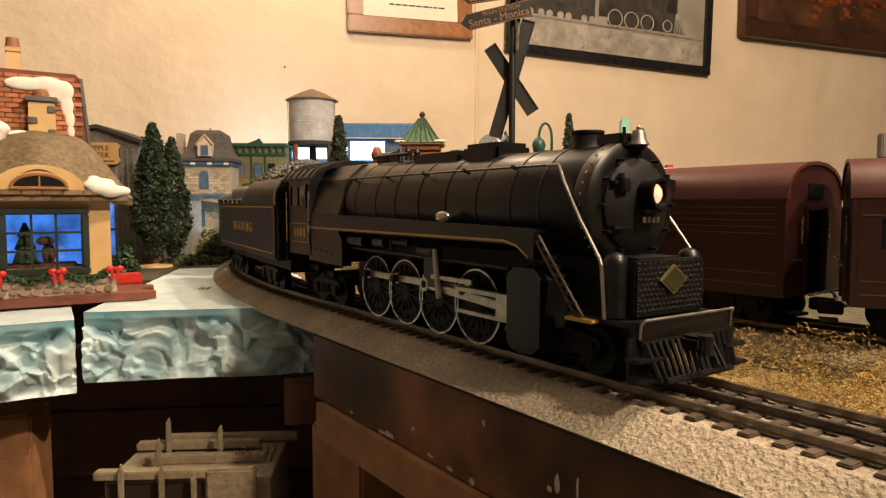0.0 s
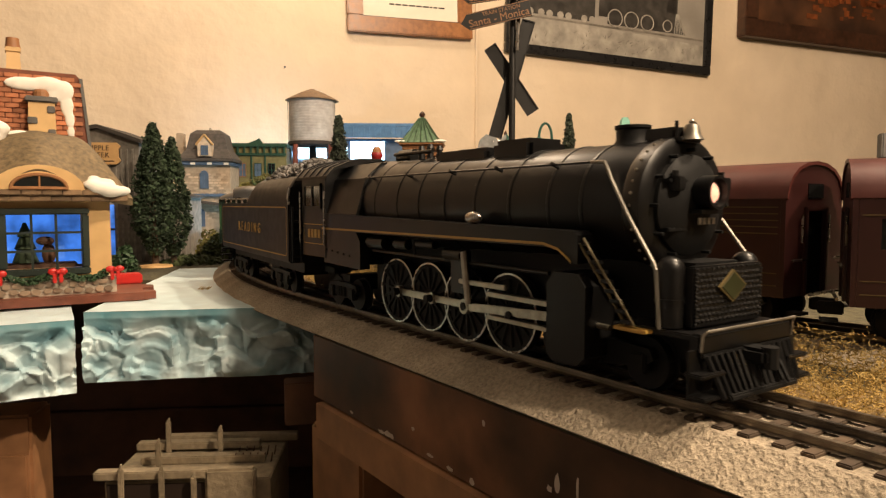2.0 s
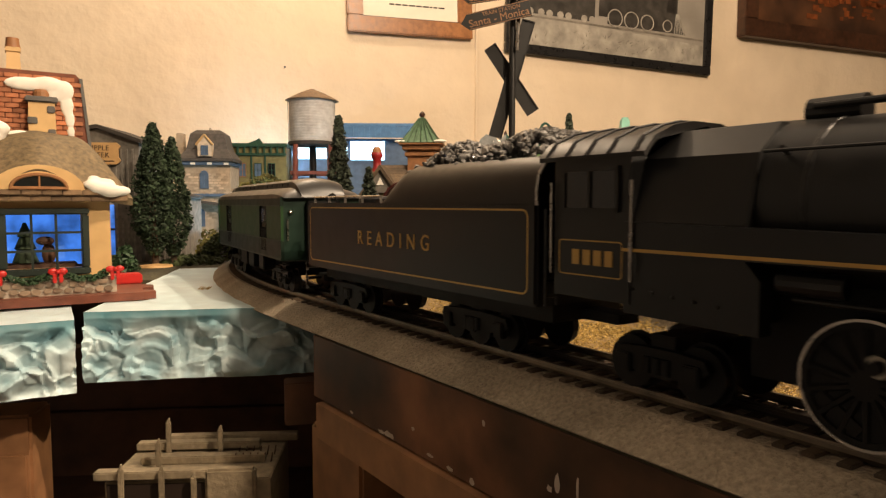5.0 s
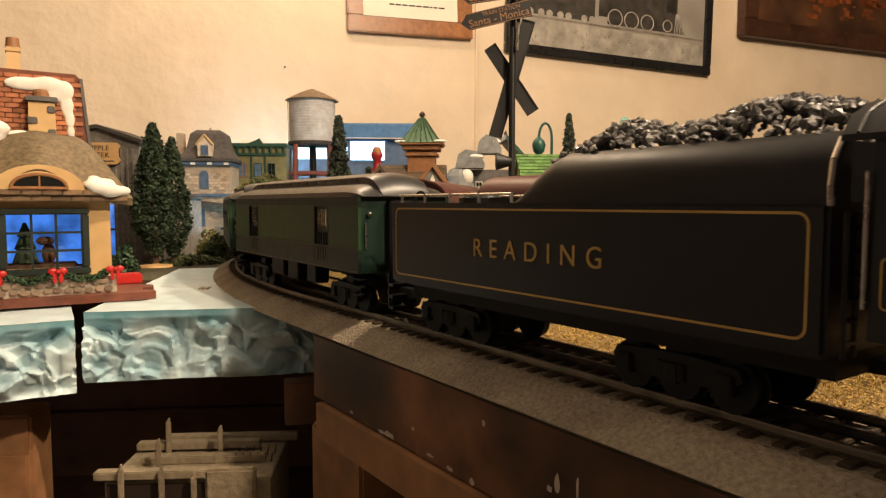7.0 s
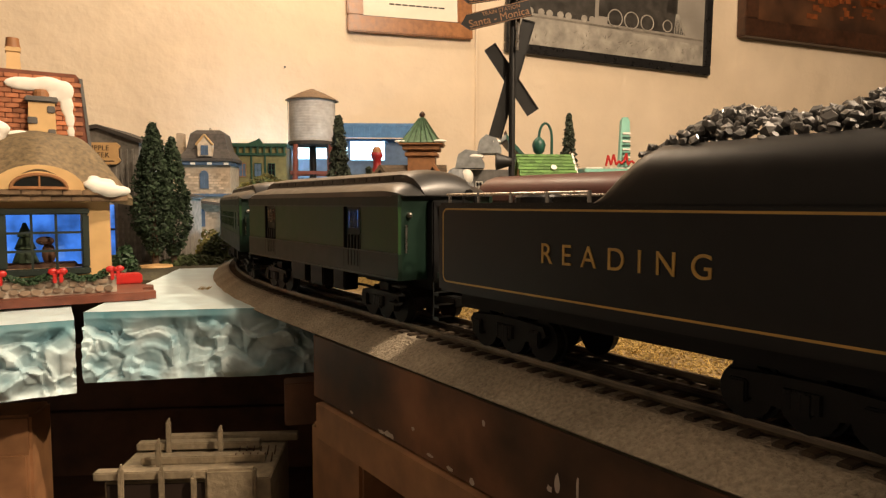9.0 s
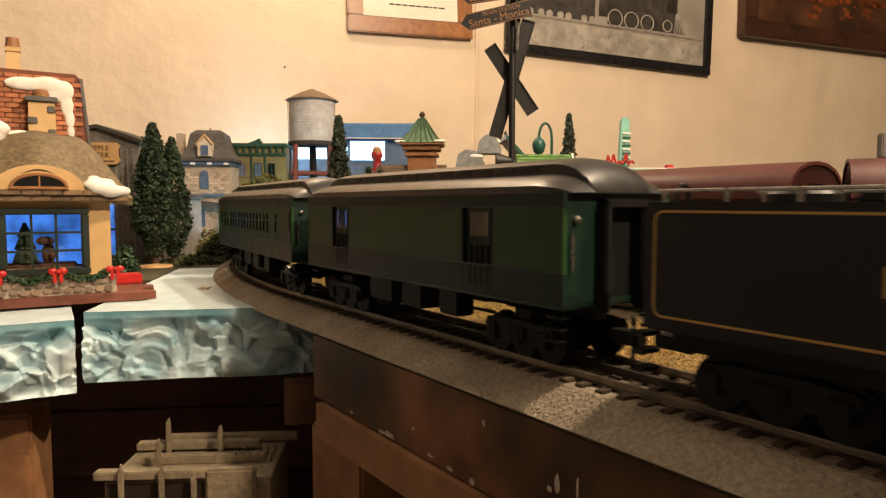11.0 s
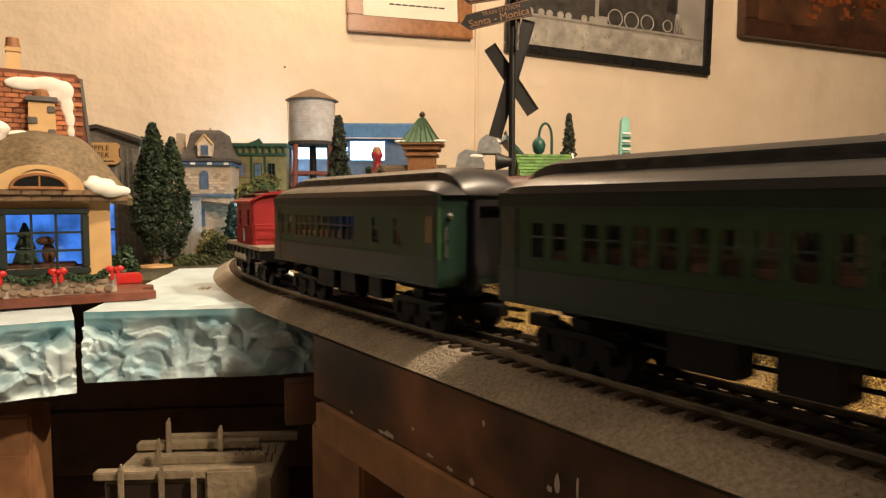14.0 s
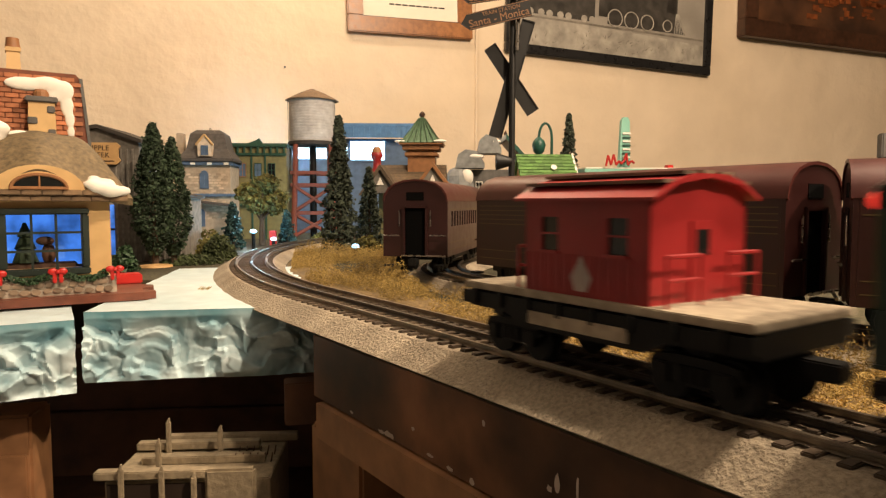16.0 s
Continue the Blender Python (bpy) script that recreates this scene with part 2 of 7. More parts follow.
def room():
    bm = B()
    box(bm, -3.2, 4.4, 0.0, 0.12, 0, 2.7)
    solid("wall_back", bm, PLASTER, "cream textured plaster wall", kind="structure", m=WALL)
    # the other walls and the ceiling are out of view, added to shape fill
    bm = B()
    box(bm, 4.4, 4.52, -4.6, 0.12, 0, 2.7)
    solid("wall_east", bm, DIM_WALL, "unseen dark wall that holds bounced light down", kind="structure", m=WALL)
    bm = B()
    box(bm, -3.32, -3.2, -4.6, 0.12, 0, 2.7)
    solid("wall_west", bm, WALL_W, "unseen pale wall that bounces fill from the left", kind="structure", m=WALL)
    bm = B()
    box(bm, -3.2, 4.4, -4.72, -4.6, 0, 2.7)
    solid("wall_south", bm, DIM_WALL, "unseen dark wall that holds bounced light down", kind="structure", m=WALL)
    bm = B()
    box(bm, -3.2, 4.4, -4.6, 0.0, 2.7, 2.8)
    solid("ceiling", bm, CEIL, "unseen neutral ceiling toned for bounced light", kind="structure", m=WALL)
    bm = B()
    box(bm, -3.2, 4.4, -4.6, 0.0, -0.1, 0.0)
    solid("floor", bm, FLOORM, "dark room floor", kind="structure", m=WALL)


room()


# ---- table ----
EDGE = 0.043      # sideways from the line's middle to the table's edge
GROUND = -0.013   # top of the deck


def table():
    t = thing("layout_table", "dark-stained wooden layout table with chipped edge boards", "table")
    # deck: follows the main line's outer edge, then runs back to the wall
    pts = [offset(main_at, s, EDGE - 0.001, 0) for s in (1.7, 0.8, 0.3, 0.1, 0.0, -0.1, -0.152)] + [offset(main_at, s, -0.02, 0) for s in (-0.152, -0.2, -0.236, -0.27, -0.31, -0.35, -0.40, -0.45)]
    pts = [(p.x, p.y) for p in pts]
    a, b = WALL @ Vector((-1.55, -0.005, 0)), WALL @ Vector((3.3, -0.005, 0))
    pts += [(-1.4, pts[-1][1]), (-1.4, a.y), (a.x, a.y), (b.x, b.y), (b.x, -1.2)]
    part("deck", prism(B(), pts, RAIL + GROUND - 0.019, RAIL + GROUND - 0.0005, "z"), DECK, t, "deck covered with dark brown and green turf")
    # edge boards, along the straight
    part("edge_board", sweep(B(), main_at, -0.152, 1.7, 0.02, [(EDGE, GROUND - 0.002), (EDGE, GROUND - 0.040), (EDGE - 0.018, GROUND - 0.040), (EDGE - 0.018, GROUND - 0.002)]), PLY, t, "dark stained edge board with worn paint")
    part("edge_batten", sweep(B(), main_at, -0.140, 1.7, 0.02, [(EDGE + 0.004, GROUND - 0.041), (EDGE + 0.004, GROUND - 0.062), (EDGE - 0.03, GROUND - 0.062), (EDGE - 0.03, GROUND - 0.041)]), PINE, t, "pale pine batten under the edge")
    return t


table()


def track(at, s0, s1, name, label, roadbed):
    t = thing(name, label, "track", kind="structure")
    part("roadbed", sweep(B(), at, s0, s1, 0.02, roadbed), BALLAST, t, "grey gritty roadbed with sloped shoulders")
    for w, m in ((-0.0167, RAILM), (0.0, CENTRE_RAIL), (0.0167, RAILM)):
        prof = [(w - 0.0009, 0.0), (w + 0.0009, 0.0), (w + 0.0009, -0.0008), (w + 0.0004, -0.0011), (w + 0.0004, -0.0024), (w + 0.0016, -0.0030), (w - 0.0016, -0.0030), (w - 0.0004, -0.0024), (w - 0.0004, -0.0011), (w - 0.0009, -0.0008)]
        part("rail", sweep(B(), at, s0, s1, 0.012, prof), m, t)
    bm = B()
    box(bm, -0.0021, 0.0021, -0.0245, 0.0245, -0.0080, -0.0028, 0.0004)
    me = finish(bm)
    me.materials.append(TIE)
    rnd = random.Random(4)
    far = []
    for i in range(int((s1 - s0) / TIE_STEP)):
        s = s0 + TIE_STEP * (i + 0.5)
        p, th = at(s)
        m = Matrix.Translation((p.x, p.y, RAIL + rnd.uniform(-0.0004, 0.0002))) @ Matrix.Rotation(th - math.pi / 2 + rnd.gauss(0, 0.02), 4, "Z")
        if s < -1.05:
            far.append(m)
            continue
        ob = new("tie", me)
        ob.parent = t
        ob.matrix_basis = m
    if far:
        bm = B()
        for m in far:
            box(bm, -0.0021, 0.0021, -0.0245, 0.0245, -0.0080, -0.0028, 0, m)
        tagged(part("tie_row", bm, TIE, t), kind="stuff")
    return t


TIE_STEP = 0.0096
track(main_at, -1.62, 1.68, "main_track", "three-rail toy railway track on grey gritty roadbed",
      [(-0.040, GROUND), (-0.0275, -0.0040), (0.0270, -0.0040), (EDGE, GROUND - 0.0005), (EDGE - 0.002, GROUND - 0.002), (-0.038, GROUND - 0.001)])
track(side_at, -0.60, 0.46, "siding_track", "three-rail curved siding on grey gritty roadbed",
      [(-0.040, GROUND), (-0.0275, -0.0040), (0.0275, -0.0040), (0.040, GROUND), (0.038, GROUND - 0.001), (-0.038, GROUND - 0.001)])


# ---- train: vehicles point along +x, the side seen is -y ----
def truck(parent, x, half=0.017, wheels=2, r=0.0085, gap=0.021, m=None, label="black cast truck with spoked wheels"):
    """A sprung truck with its side frames; its wheels are pieces of it."""
    m = m or SOOT
    bm = B()
    span = gap * (wheels - 1) / 2
    for sy in (-1, 1):
        y = sy * (half + 0.0045)
        prism(bm, [(x - span - 0.006, 0.012), (x - span - 0.004, 0.0155), (x - 0.007, 0.0165), (x + 0.007, 0.0165), (x + span + 0.004, 0.0155), (x + span + 0.006, 0.012), (x + span + 0.002, 0.009), (x + 0.004, 0.0065), (x - 0.004, 0.0065), (x - span - 0.002, 0.009)], y - 0.0015, y + 0.0015, "y")
        for k in range(wheels):
            xx = x - span + gap * k
            box(bm, xx - 0.0032, xx + 0.0032, y + sy * 0.001 - 0.002, y + sy * 0.001 + 0.002, 0.0065, 0.0135, 0.0006)
        for xx in (x - 0.004, x, x + 0.004):
            rod(bm, (xx, y + sy * 0.0016, 0.0078), (xx, y + sy * 0.0016, 0.0135), 0.0016, seg=8)
    box(bm, x - 0.005, x + 0.005, -half - 0.003, half + 0.003, 0.011, 0.021)
    tr = part("truck", bm, m, parent, label)
    for k in range(wheels):
        for sy in (-1, 1):
            xx = x - span + gap * k
            w = B()
            rod(w, (xx, sy * half - 0.002, r), (xx, sy * half + 0.002, r), r, seg=18)
            rod(w, (xx, sy * half - sy * 0.003, r), (xx, sy * half - sy * 0.002, r), r + 0.0012, seg=18)
            part("wheel", w, m, tr)
    return tr


def outline_stripe(bm, x0, x1, z0, z1, y, w=0.0007, r=0.003):
    """A thin rounded rectangle of paint, just proud of a side."""
    pts = []
    for cx, cz, a0 in ((x1 - r, z1 - r, 0), (x0 + r, z1 - r, 90), (x0 + r, z0 + r, 180), (x1 - r, z0 + r, 270)):
        for k in range(5):
            a = math.radians(a0 + k * 22.5)
            pts.append(((cx, cz), (math.cos(a), math.sin(a))))
    n = len(pts)
    ring = [[bm.verts.new((c[0] + (r - o) * d[0], y, c[1] + (r - o) * d[1])) for c, d in pts] for o in (0, w)]
    for i in range(n):
        bm.faces.new((ring[0][i], ring[0][(i + 1) % n], ring[1][(i + 1) % n], ring[1][i]))
    return bm


def lettering(text, size, m, material, parent, name="lettering", spacing=1.0, label="", depth=0.0002):
    """Words in the built-in font, as a mesh; m puts them upright on a surface."""
    cu = bpy.data.curves.new("text", "FONT")
    cu.body, cu.size, cu.align_x, cu.align_y, cu.space_character, cu.extrude = text, size, "CENTER", "CENTER", spacing, depth
    tmp = bpy.data.objects.new("text", cu)
    scene.collection.objects.link(tmp)
    bpy.context.view_layer.update()
    me = bpy.data.meshes.new_from_object(tmp.evaluated_get(bpy.context.evaluated_depsgraph_get()))
    bpy.data.objects.remove(tmp)
    me.materials.clear()
    me.materials.append(material)
    ob = new(name, me)
    ob.parent = parent
    ob.matrix_basis = m
    return tagged(ob, label)


# facing -y: text x along +x, text y up
FACE = Matrix.Rotation(math.pi / 2, 4, "X")


def ring(bm, r0, r1, y0, y1, seg=40):
    """A flat hoop round the y axis."""
    rows = []
    for k in range(seg):
        a = 2 * math.pi * k / seg
        rows.append([bm.verts.new((r * math.cos(a), y, r * math.sin(a))) for r, y in ((r0, y0), (r1, y0), (r1, y1), (r0, y1))])
    for k in range(seg):
        a, b = rows[k], rows[(k + 1) % seg]
        for i in range(4):
            bm.faces.new((a[i], a[(i + 1) % 4], b[(i + 1) % 4], b[i]))
    return bm


def locomotive():
    t = thing("locomotive", "black toy steam locomotive with gold running-board stripe, lit headlight", "locomotive")
    o = 0.060                                  # the empty stands 60 mm behind the line's zero mark

    def X(s):
        return s + o
    # boiler, turned in steps, with bands
    prof = [(0.012, X(-0.185)), (0.0265, X(-0.185)), (0.0265, X(-0.150)), (0.0258, X(-0.120)), (0.0248, X(-0.060)), (0.0240, X(0.0)), (0.0240, X(0.054)), (0.0230, X(0.0565)), (0.018, X(0.0572))]
    lay = Matrix.Rotation(math.pi / 2, 4, "Y")
    part("boiler", lathe(B(), prof, (0, 0, 0.0655), 40, lay), BLACK, t, "satin black riveted boiler jacket", True)
    for s in (-0.148, -0.128, -0.104, -0.083, -0.060, -0.036, -0.012, 0.012, 0.030):
        bm = B()
        r = 0.0241 + max(0, -s) * 0.0148
        lathe(bm, [(r + 0.0001, X(s) - 0.0009), (r + 0.00028, X(s) - 0.0006), (r + 0.00028, X(s) + 0.0006), (r + 0.0001, X(s) + 0.0009)], (0, 0, 0.0655), 40, lay)
        part("boiler_band", bm, BLACK, t)
    # firebox sides
    part("firebox", prism(B(), [(-0.029, 0.030), (-0.030, 0.060), (-0.024, 0.081), (-0.013, 0.0905), (0.013, 0.0905), (0.024, 0.081), (0.030, 0.060), (0.029, 0.030)], X(-0.186), X(-0.142), "x"), BLACK, t)
    # smokebox front with rim of rivets, door, hinges
    bm = B()
    lathe(bm, [(0.0242, X(0.050)), (0.0248, X(0.0515)), (0.0248, X(0.0575)), (0.0225, X(0.0590)), (0.018, X(0.0590))], (0, 0, 0.0655), 40, lay)
    rv = B()
    for k in range(36):
        a = 2 * math.pi * k / 36
        ball(rv, (X(0.0540), 0.0248 * math.cos(a), 0.0655 + 0.0248 * math.sin(a)), 0.0006, u=6, v=4)
    sr = part("smokebox_ring", bm, BLACK, t, "black smokebox ring", True)
    tagged(part("rivet_ring", rv, RODS, sr, "small bright rivets"), kind="stuff")
    bm = lathe(B(), [(0.0185, X(0.0585)), (0.0182, X(0.0605)), (0.014, X(0.0632)), (0.006, X(0.0645)), (0.001, X(0.0647))], (0, 0, 0.0655), 32, lay)
    for z in (0.057, 0.074):
        box(bm, X(0.059), X(0.0638), -0.016, 0.002, z - 0.0007, z + 0.0007, 0.0003)
    for k in range(12):
        a = 2 * math.pi * k / 12
        rod(bm, (X(0.059), 0.0198 * math.cos(a), 0.0655 + 0.0198 * math.sin(a)), (X(0.0625), 0.0198 * math.cos(a), 0.0655 + 0.0198 * math.sin(a)), 0.0007, seg=6)
    part("smokebox_door", bm, SOOT, t, "domed smokebox door with clamps", True)
    # headlight
    bm = lathe(B(), [(0.0052, X(0.0635)), (0.0060, X(0.0650)), (0.0060, X(0.0715)), (0.0050, X(0.0715)), (0.0046, X(0.0690))], (0, 0.001, 0.0700), 20, lay)
    box(bm, X(0.062), X(0.069), -0.005, 0.007, 0.0625, 0.0640)
    hl = part("headlight", bm, BLACK, t, "round headlight on a bracket", True)
    part("bulb", lathe(B(), [(0.0040, X(0.0693)), (0.0031, X(0.0703)), (0.0008, X(0.0711))], (0, -0.0005, 0.0697), 16, lay), HEAD, hl, "glowing warm headlight bulb")
    bm = B()
    for y in (-0.012, 0.0145):
        box(bm, X(0.060), X(0.066), y - 0.0022, y + 0.0022, 0.0705, 0.0755, 0.0005)
        rod(bm, (X(0.063), y, 0.0755), (X(0.063), y, 0.0775), 0.0012, seg=8)
    part("number_lamps", bm, BLACK, t)
    bm = B()
    for k in range(4):
        box(bm, X(0.0672), X(0.0676), -0.0048 + k * 0.0026, -0.0031 + k * 0.0026, 0.0588, 0.0611)
    part("number_bars", bm, RODS, t, "pale number on the smokebox")
    # stack, domes, casing on top of the boiler
    part("smokestack", lathe(B(), [(0.0078, 0.088), (0.0064, 0.0905), (0.0064, 0.0945), (0.0070, 0.0951), (0.0070, 0.0962), (0.0052, 0.0962), (0.0050, 0.0940)], (X(0.034), 0, 0), 22), SOOT, t, "short black smokestack", True)
    bm = B()
    box(bm, X(0.044), X(0.058), -0.006, 0.006, 0.0885, 0.0935, 0.001)
    part("feedwater_heater", bm, BLACK, t)
    bm = B()
    box(bm, X(-0.040), X(-0.013), -0.0115, 0.0115, 0.0845, 0.0952, 0.0022)
    part("sand_box", bm, BLACK, t, "black sand box on the boiler")
    bm = B()
    box(bm, X(-0.088), X(-0.044), -0.011, 0.011, 0.0850, 0.0930, 0.0018)
    ball(bm, (X(-0.060), 0, 0.0930), 0.005, (1, 1, 0.35))
    ball(bm, (X(-0.076), 0, 0.0930), 0.004, (1, 1, 0.35))
    part("steam_dome", bm, BLACK, t, "low steam dome casing with hatches")
    bm = B()
    for x, y in ((-0.100, -0.006), (-0.106, 0.004), (-0.112, -0.004), (-0.118, 0.006)):
        lathe(bm, [(0.0022, 0.091), (0.0016, 0.0955), (0.0024, 0.0962), (0.0012, 0.0985)], (X(x), y, 0), 10)
    rod(bm, (X(-0.095), -0.008, 0.0945), (X(-0.135), -0.008, 0.0945), 0.0011)
    rod(bm, (X(-0.140), 0.0, 0.0935), (X(-0.124), 0.0, 0.0935), 0.0045, seg=14)
    part("safety_turret", bm, BLACK, t, "turret with safety valves")
    # bell on its yoke
    bm = B()
    for y in (-0.0052, 0.0052):
        rod(bm, (X(0.058), y, 0.0885), (X(0.058), y, 0.0955), 0.0007)
    box(bm, X(0.0555), X(0.0605), -0.006, 0.006, 0.0880, 0.0898, 0.0004)
    by = part("bell_yoke", bm, BLACK, t)
    part("bell", lathe(B(), [(0.0043, 0.0888), (0.0040, 0.0894), (0.0031, 0.0908), (0.0028, 0.0930), (0.0022, 0.0942), (0.0008, 0.0946), (0.0011, 0.0954), (0.0004, 0.0962)], (X(0.0605), 0, 0), 18), HANDRAIL, by, "bright brass bell", True)
    # running boards with gold edge
    for sy in (-1, 1):
        y0, y1 = sorted((sy * 0.0235, sy * 0.0315))
        part("running_board", prism(B(), [(X(-0.186), 0.0495), (X(0.020), 0.0495), (X(0.028), 0.0480), (X(0.034), 0.0440), (X(0.036), 0.0440), (X(0.036), 0.0545), (X(0.034), 0.0560), (X(-0.186), 0.0600)], y0, y1, "y"), BLACK, t, "running board valance")
        y = sy * 0.0318
        bm = B()
        pts = [(-0.186, 0.0500), (0.018, 0.0502), (0.026, 0.0485), (0.031, 0.0455), (0.033, 0.0440)]
        for (a, za), (b, zb) in zip(pts, pts[1:]):
            vs = [bm.verts.new(p) for p in ((X(a), y, za), (X(b), y, zb), (X(b), y, zb + 0.0011), (X(a), y, za + 0.0011))]
            bm.faces.new(vs)
        part("stripe", bm, GOLD, t, "thin gold stripe")
    # cab
    cab = part("cab", prism(B(), [(-0.031, 0.032), (-0.031, 0.082), (-0.0315, 0.0832), (-0.027, 0.0875), (-0.018, 0.0912), (-0.008, 0.0930), (0.008, 0.0930), (0.018, 0.0912), (0.027, 0.0875), (0.0315, 0.0832), (0.031, 0.082), (0.031, 0.032)], X(-0.219), X(-0.183), "x"), BLACK, t, "black cab with arched roof")
    roof = [(-0.0328, 0.0815), (-0.0328, 0.0832), (-0.028, 0.0885), (-0.018, 0.0925), (-0.008, 0.0944), (0.008, 0.0944), (0.018, 0.0925), (0.028, 0.0885), (0.0328, 0.0832), (0.0328, 0.0815), (0.027, 0.0872), (0.0, 0.0930), (-0.027, 0.0872)]
    part("roof", prism(B(), roof, X(-0.226), X(-0.176), "x"), TENDER, cab, "ribbed arched cab roof", True)
    bm = B()
    for s in (-0.222, -0.212, -0.202, -0.192, -0.181):
        for (ya, za), (yb, zb) in zip(roof[1:9], roof[2:10]):
            rod(bm, (X(s), ya, za + 0.0003), (X(s), yb, zb + 0.0003), 0.0005, seg=5)
    part("roof_rib", bm, TENDER, cab)
    for sy in (-1, 1):
        w = part("window", box(B(), X(-0.213), X(-0.189), sy * 0.0311 - 0.0004, sy * 0.0311 + 0.0004, 0.064, 0.078, 0.0002), GLASS_D, cab, "dark sliding cab window")
        bm = B()
        for a, b, c, d in ((-0.2145, -0.1875, 0.0775, 0.0790), (-0.2145, -0.1875, 0.0630, 0.0645), (-0.2145, -0.2130, 0.063, 0.079), (-0.1890, -0.1875, 0.063, 0.079), (-0.2018, -0.2004, 0.063, 0.079)):
            box(bm, X(a), X(b), sy * 0.0316 - 0.0006, sy * 0.0316 + 0.0006, c, d)
        part("frame", bm, BLACK, w)
    bm = B()
    outline_stripe(bm, X(-0.2165), X(-0.1860), 0.0400, 0.0530, -0.03125, 0.0005, 0.0015)
    part("cab_stripe", bm, GOLD, cab, "thin gold outline")
    bm = B()
    for k in range(4):
        box(bm, X(-0.2095 + k * 0.0052), X(-0.2060 + k * 0.0052), -0.0314, -0.0311, 0.0440, 0.0495)
    part("number_bars", bm, GOLD, cab, "gold engine number")
    bm = B()
    for x in (-0.2195, -0.1815):
        rod(bm, (X(x), -0.0325, 0.040), (X(x), -0.0325, 0.074), 0.0006, seg=6)
    part("grab_rail", bm, STEEL, cab, "bright grab rails")
    # ash pan and piping under the firebox
    bm = B()
    for sy in (-1, 1):
        y0, y1 = sorted((sy * 0.024, sy * 0.0305))
        prism(bm, [(X(-0.186), 0.0290), (X(-0.137), 0.0280), (X(-0.137), 0.0440), (X(-0.142), 0.0495), (X(-0.186), 0.0495)], y0, y1, "y")
        for k in range(5):
            ball(bm, (X(-0.182 + 0.008 * k), sy * 0.0306, 0.0375 - 0.0006 * k), 0.0007, u=6, v=4)
    part("ash_pan", bm, BLACK, t, "black firebox skirt")
    bm = B()
    for s, l, z, r in ((-0.125, 0.018, 0.0440, 0.0035), (-0.098, 0.012, 0.0445, 0.0028), (-0.075, 0.016, 0.0455, 0.0020), (-0.050, 0.014, 0.0420, 0.0030)):
        for sy in (-1, 1):
            rod(bm, (X(s - l / 2), sy * 0.025, z), (X(s + l / 2), sy * 0.025, z), r, seg=14)
    for sy in (-1, 1):
        rod(bm, (X(-0.130), sy * 0.0255, 0.0395), (X(0.015), sy * 0.0255, 0.0385), 0.0008)
        rod(bm, (X(-0.085), sy * 0.0265, 0.0475), (X(-0.085), sy * 0.0255, 0.0390), 0.0008)
        box(bm, X(-0.052), X(-0.040), sy * 0.0245 - 0.002, sy * 0.0245 + 0.002, 0.024, 0.0445, 0.0006)
    part("air_reservoir", bm, BLACK, t, "air tanks and piping")
    part("frame", box(B(), X(-0.150), X(0.072), -0.012, 0.012, 0.012, 0.046), SOOT, t)
    # cylinders with crosshead guides
    for sy in (-1, 1):
        bm = B()
        y0, y1 = sorted((sy * 0.016, sy * 0.0325))
        prism(bm, [(X(0.021), 0.010), (X(0.024), 0.0065), (X(0.037), 0.0065), (X(0.041), 0.010), (X(0.041), 0.036), (X(0.037), 0.0405), (X(0.025), 0.0405), (X(0.021), 0.036)], y0, y1, "y")
        part("cylinder", bm, BLACK, t, "black cylinder block")
        bm = B()
        box(bm, X(-0.022), X(0.022), sy * 0.0262 - 0.0022, sy * 0.0262 + 0.0022, 0.0255, 0.0275, 0.0004)
        box(bm, X(-0.022), X(0.022), sy * 0.0262 - 0.0022, sy * 0.0262 + 0.0022, 0.0155, 0.0172, 0.0004)
        part("crosshead_guide", bm, RODS, t, "nickel crosshead guides")
        bm = B()
        rod(bm, (X(-0.040), sy * 0.0275, 0.0440), (X(-0.036), sy * 0.0275, 0.0200), 0.0016, seg=8)
        box(bm, X(-0.044), X(-0.010), sy * 0.0265 - 0.001, sy * 0.0265 + 0.001, 0.0290, 0.0312, 0.0004)
        part("valve_gear", bm, RODS, t)
    # pilot deck, beam, grille, steps
    bm = B()
    box(bm, X(0.048), X(0.082), -0.026, 0.026, 0.0225, 0.0245, 0.0005)
    box(bm, X(0.080), X(0.0845), -0.0265, 0.0265, 0.0175, 0.0250, 0.0008)
    part("pilot_deck", bm, BLACK, t)
    bm = B()
    box(bm, X(0.0735), X(0.0770), -0.0195, 0.0195, 0.0250, 0.0455, 0.0006)
    cells = B()
    for i in range(15):
        for j in range(9):
            y, z = -0.0172 + 0.0024 * i + (0.0012 if j % 2 else 0), 0.0272 + 0.0019 * j
            if y < 0.0178:
                ball(cells, (X(0.0771), y, z), 0.0008, (0.7, 1.2, 0.9), 6, 4)
    for k in range(14):
        ball(bm, (X(0.0771), -0.0182 + 0.0028 * k, 0.0445), 0.0005, u=5, v=4)
        ball(bm, (X(0.0771), 0.0187, 0.0262 + 0.0013 * k), 0.0005, u=5, v=4)
        ball(bm, (X(0.0771), -0.0187, 0.0262 + 0.0013 * k), 0.0005, u=5, v=4)
    grille = part("pump_shield", bm, BLACK, t, "riveted mesh pump shield")
    tagged(part("mesh_cells", cells, TENDER, grille), kind="stuff")
    bm = prism(B(), [(0, 0.0056), (0.0078, 0), (0, -0.0056), (-0.0078, 0)], 0, 0.0008, "x")
    em = part("emblem", bm, BRASS_D, grille, "gold-edged green diamond plate")
    em.matrix_basis = Matrix.Translation((X(0.0776), 0, 0.0382))
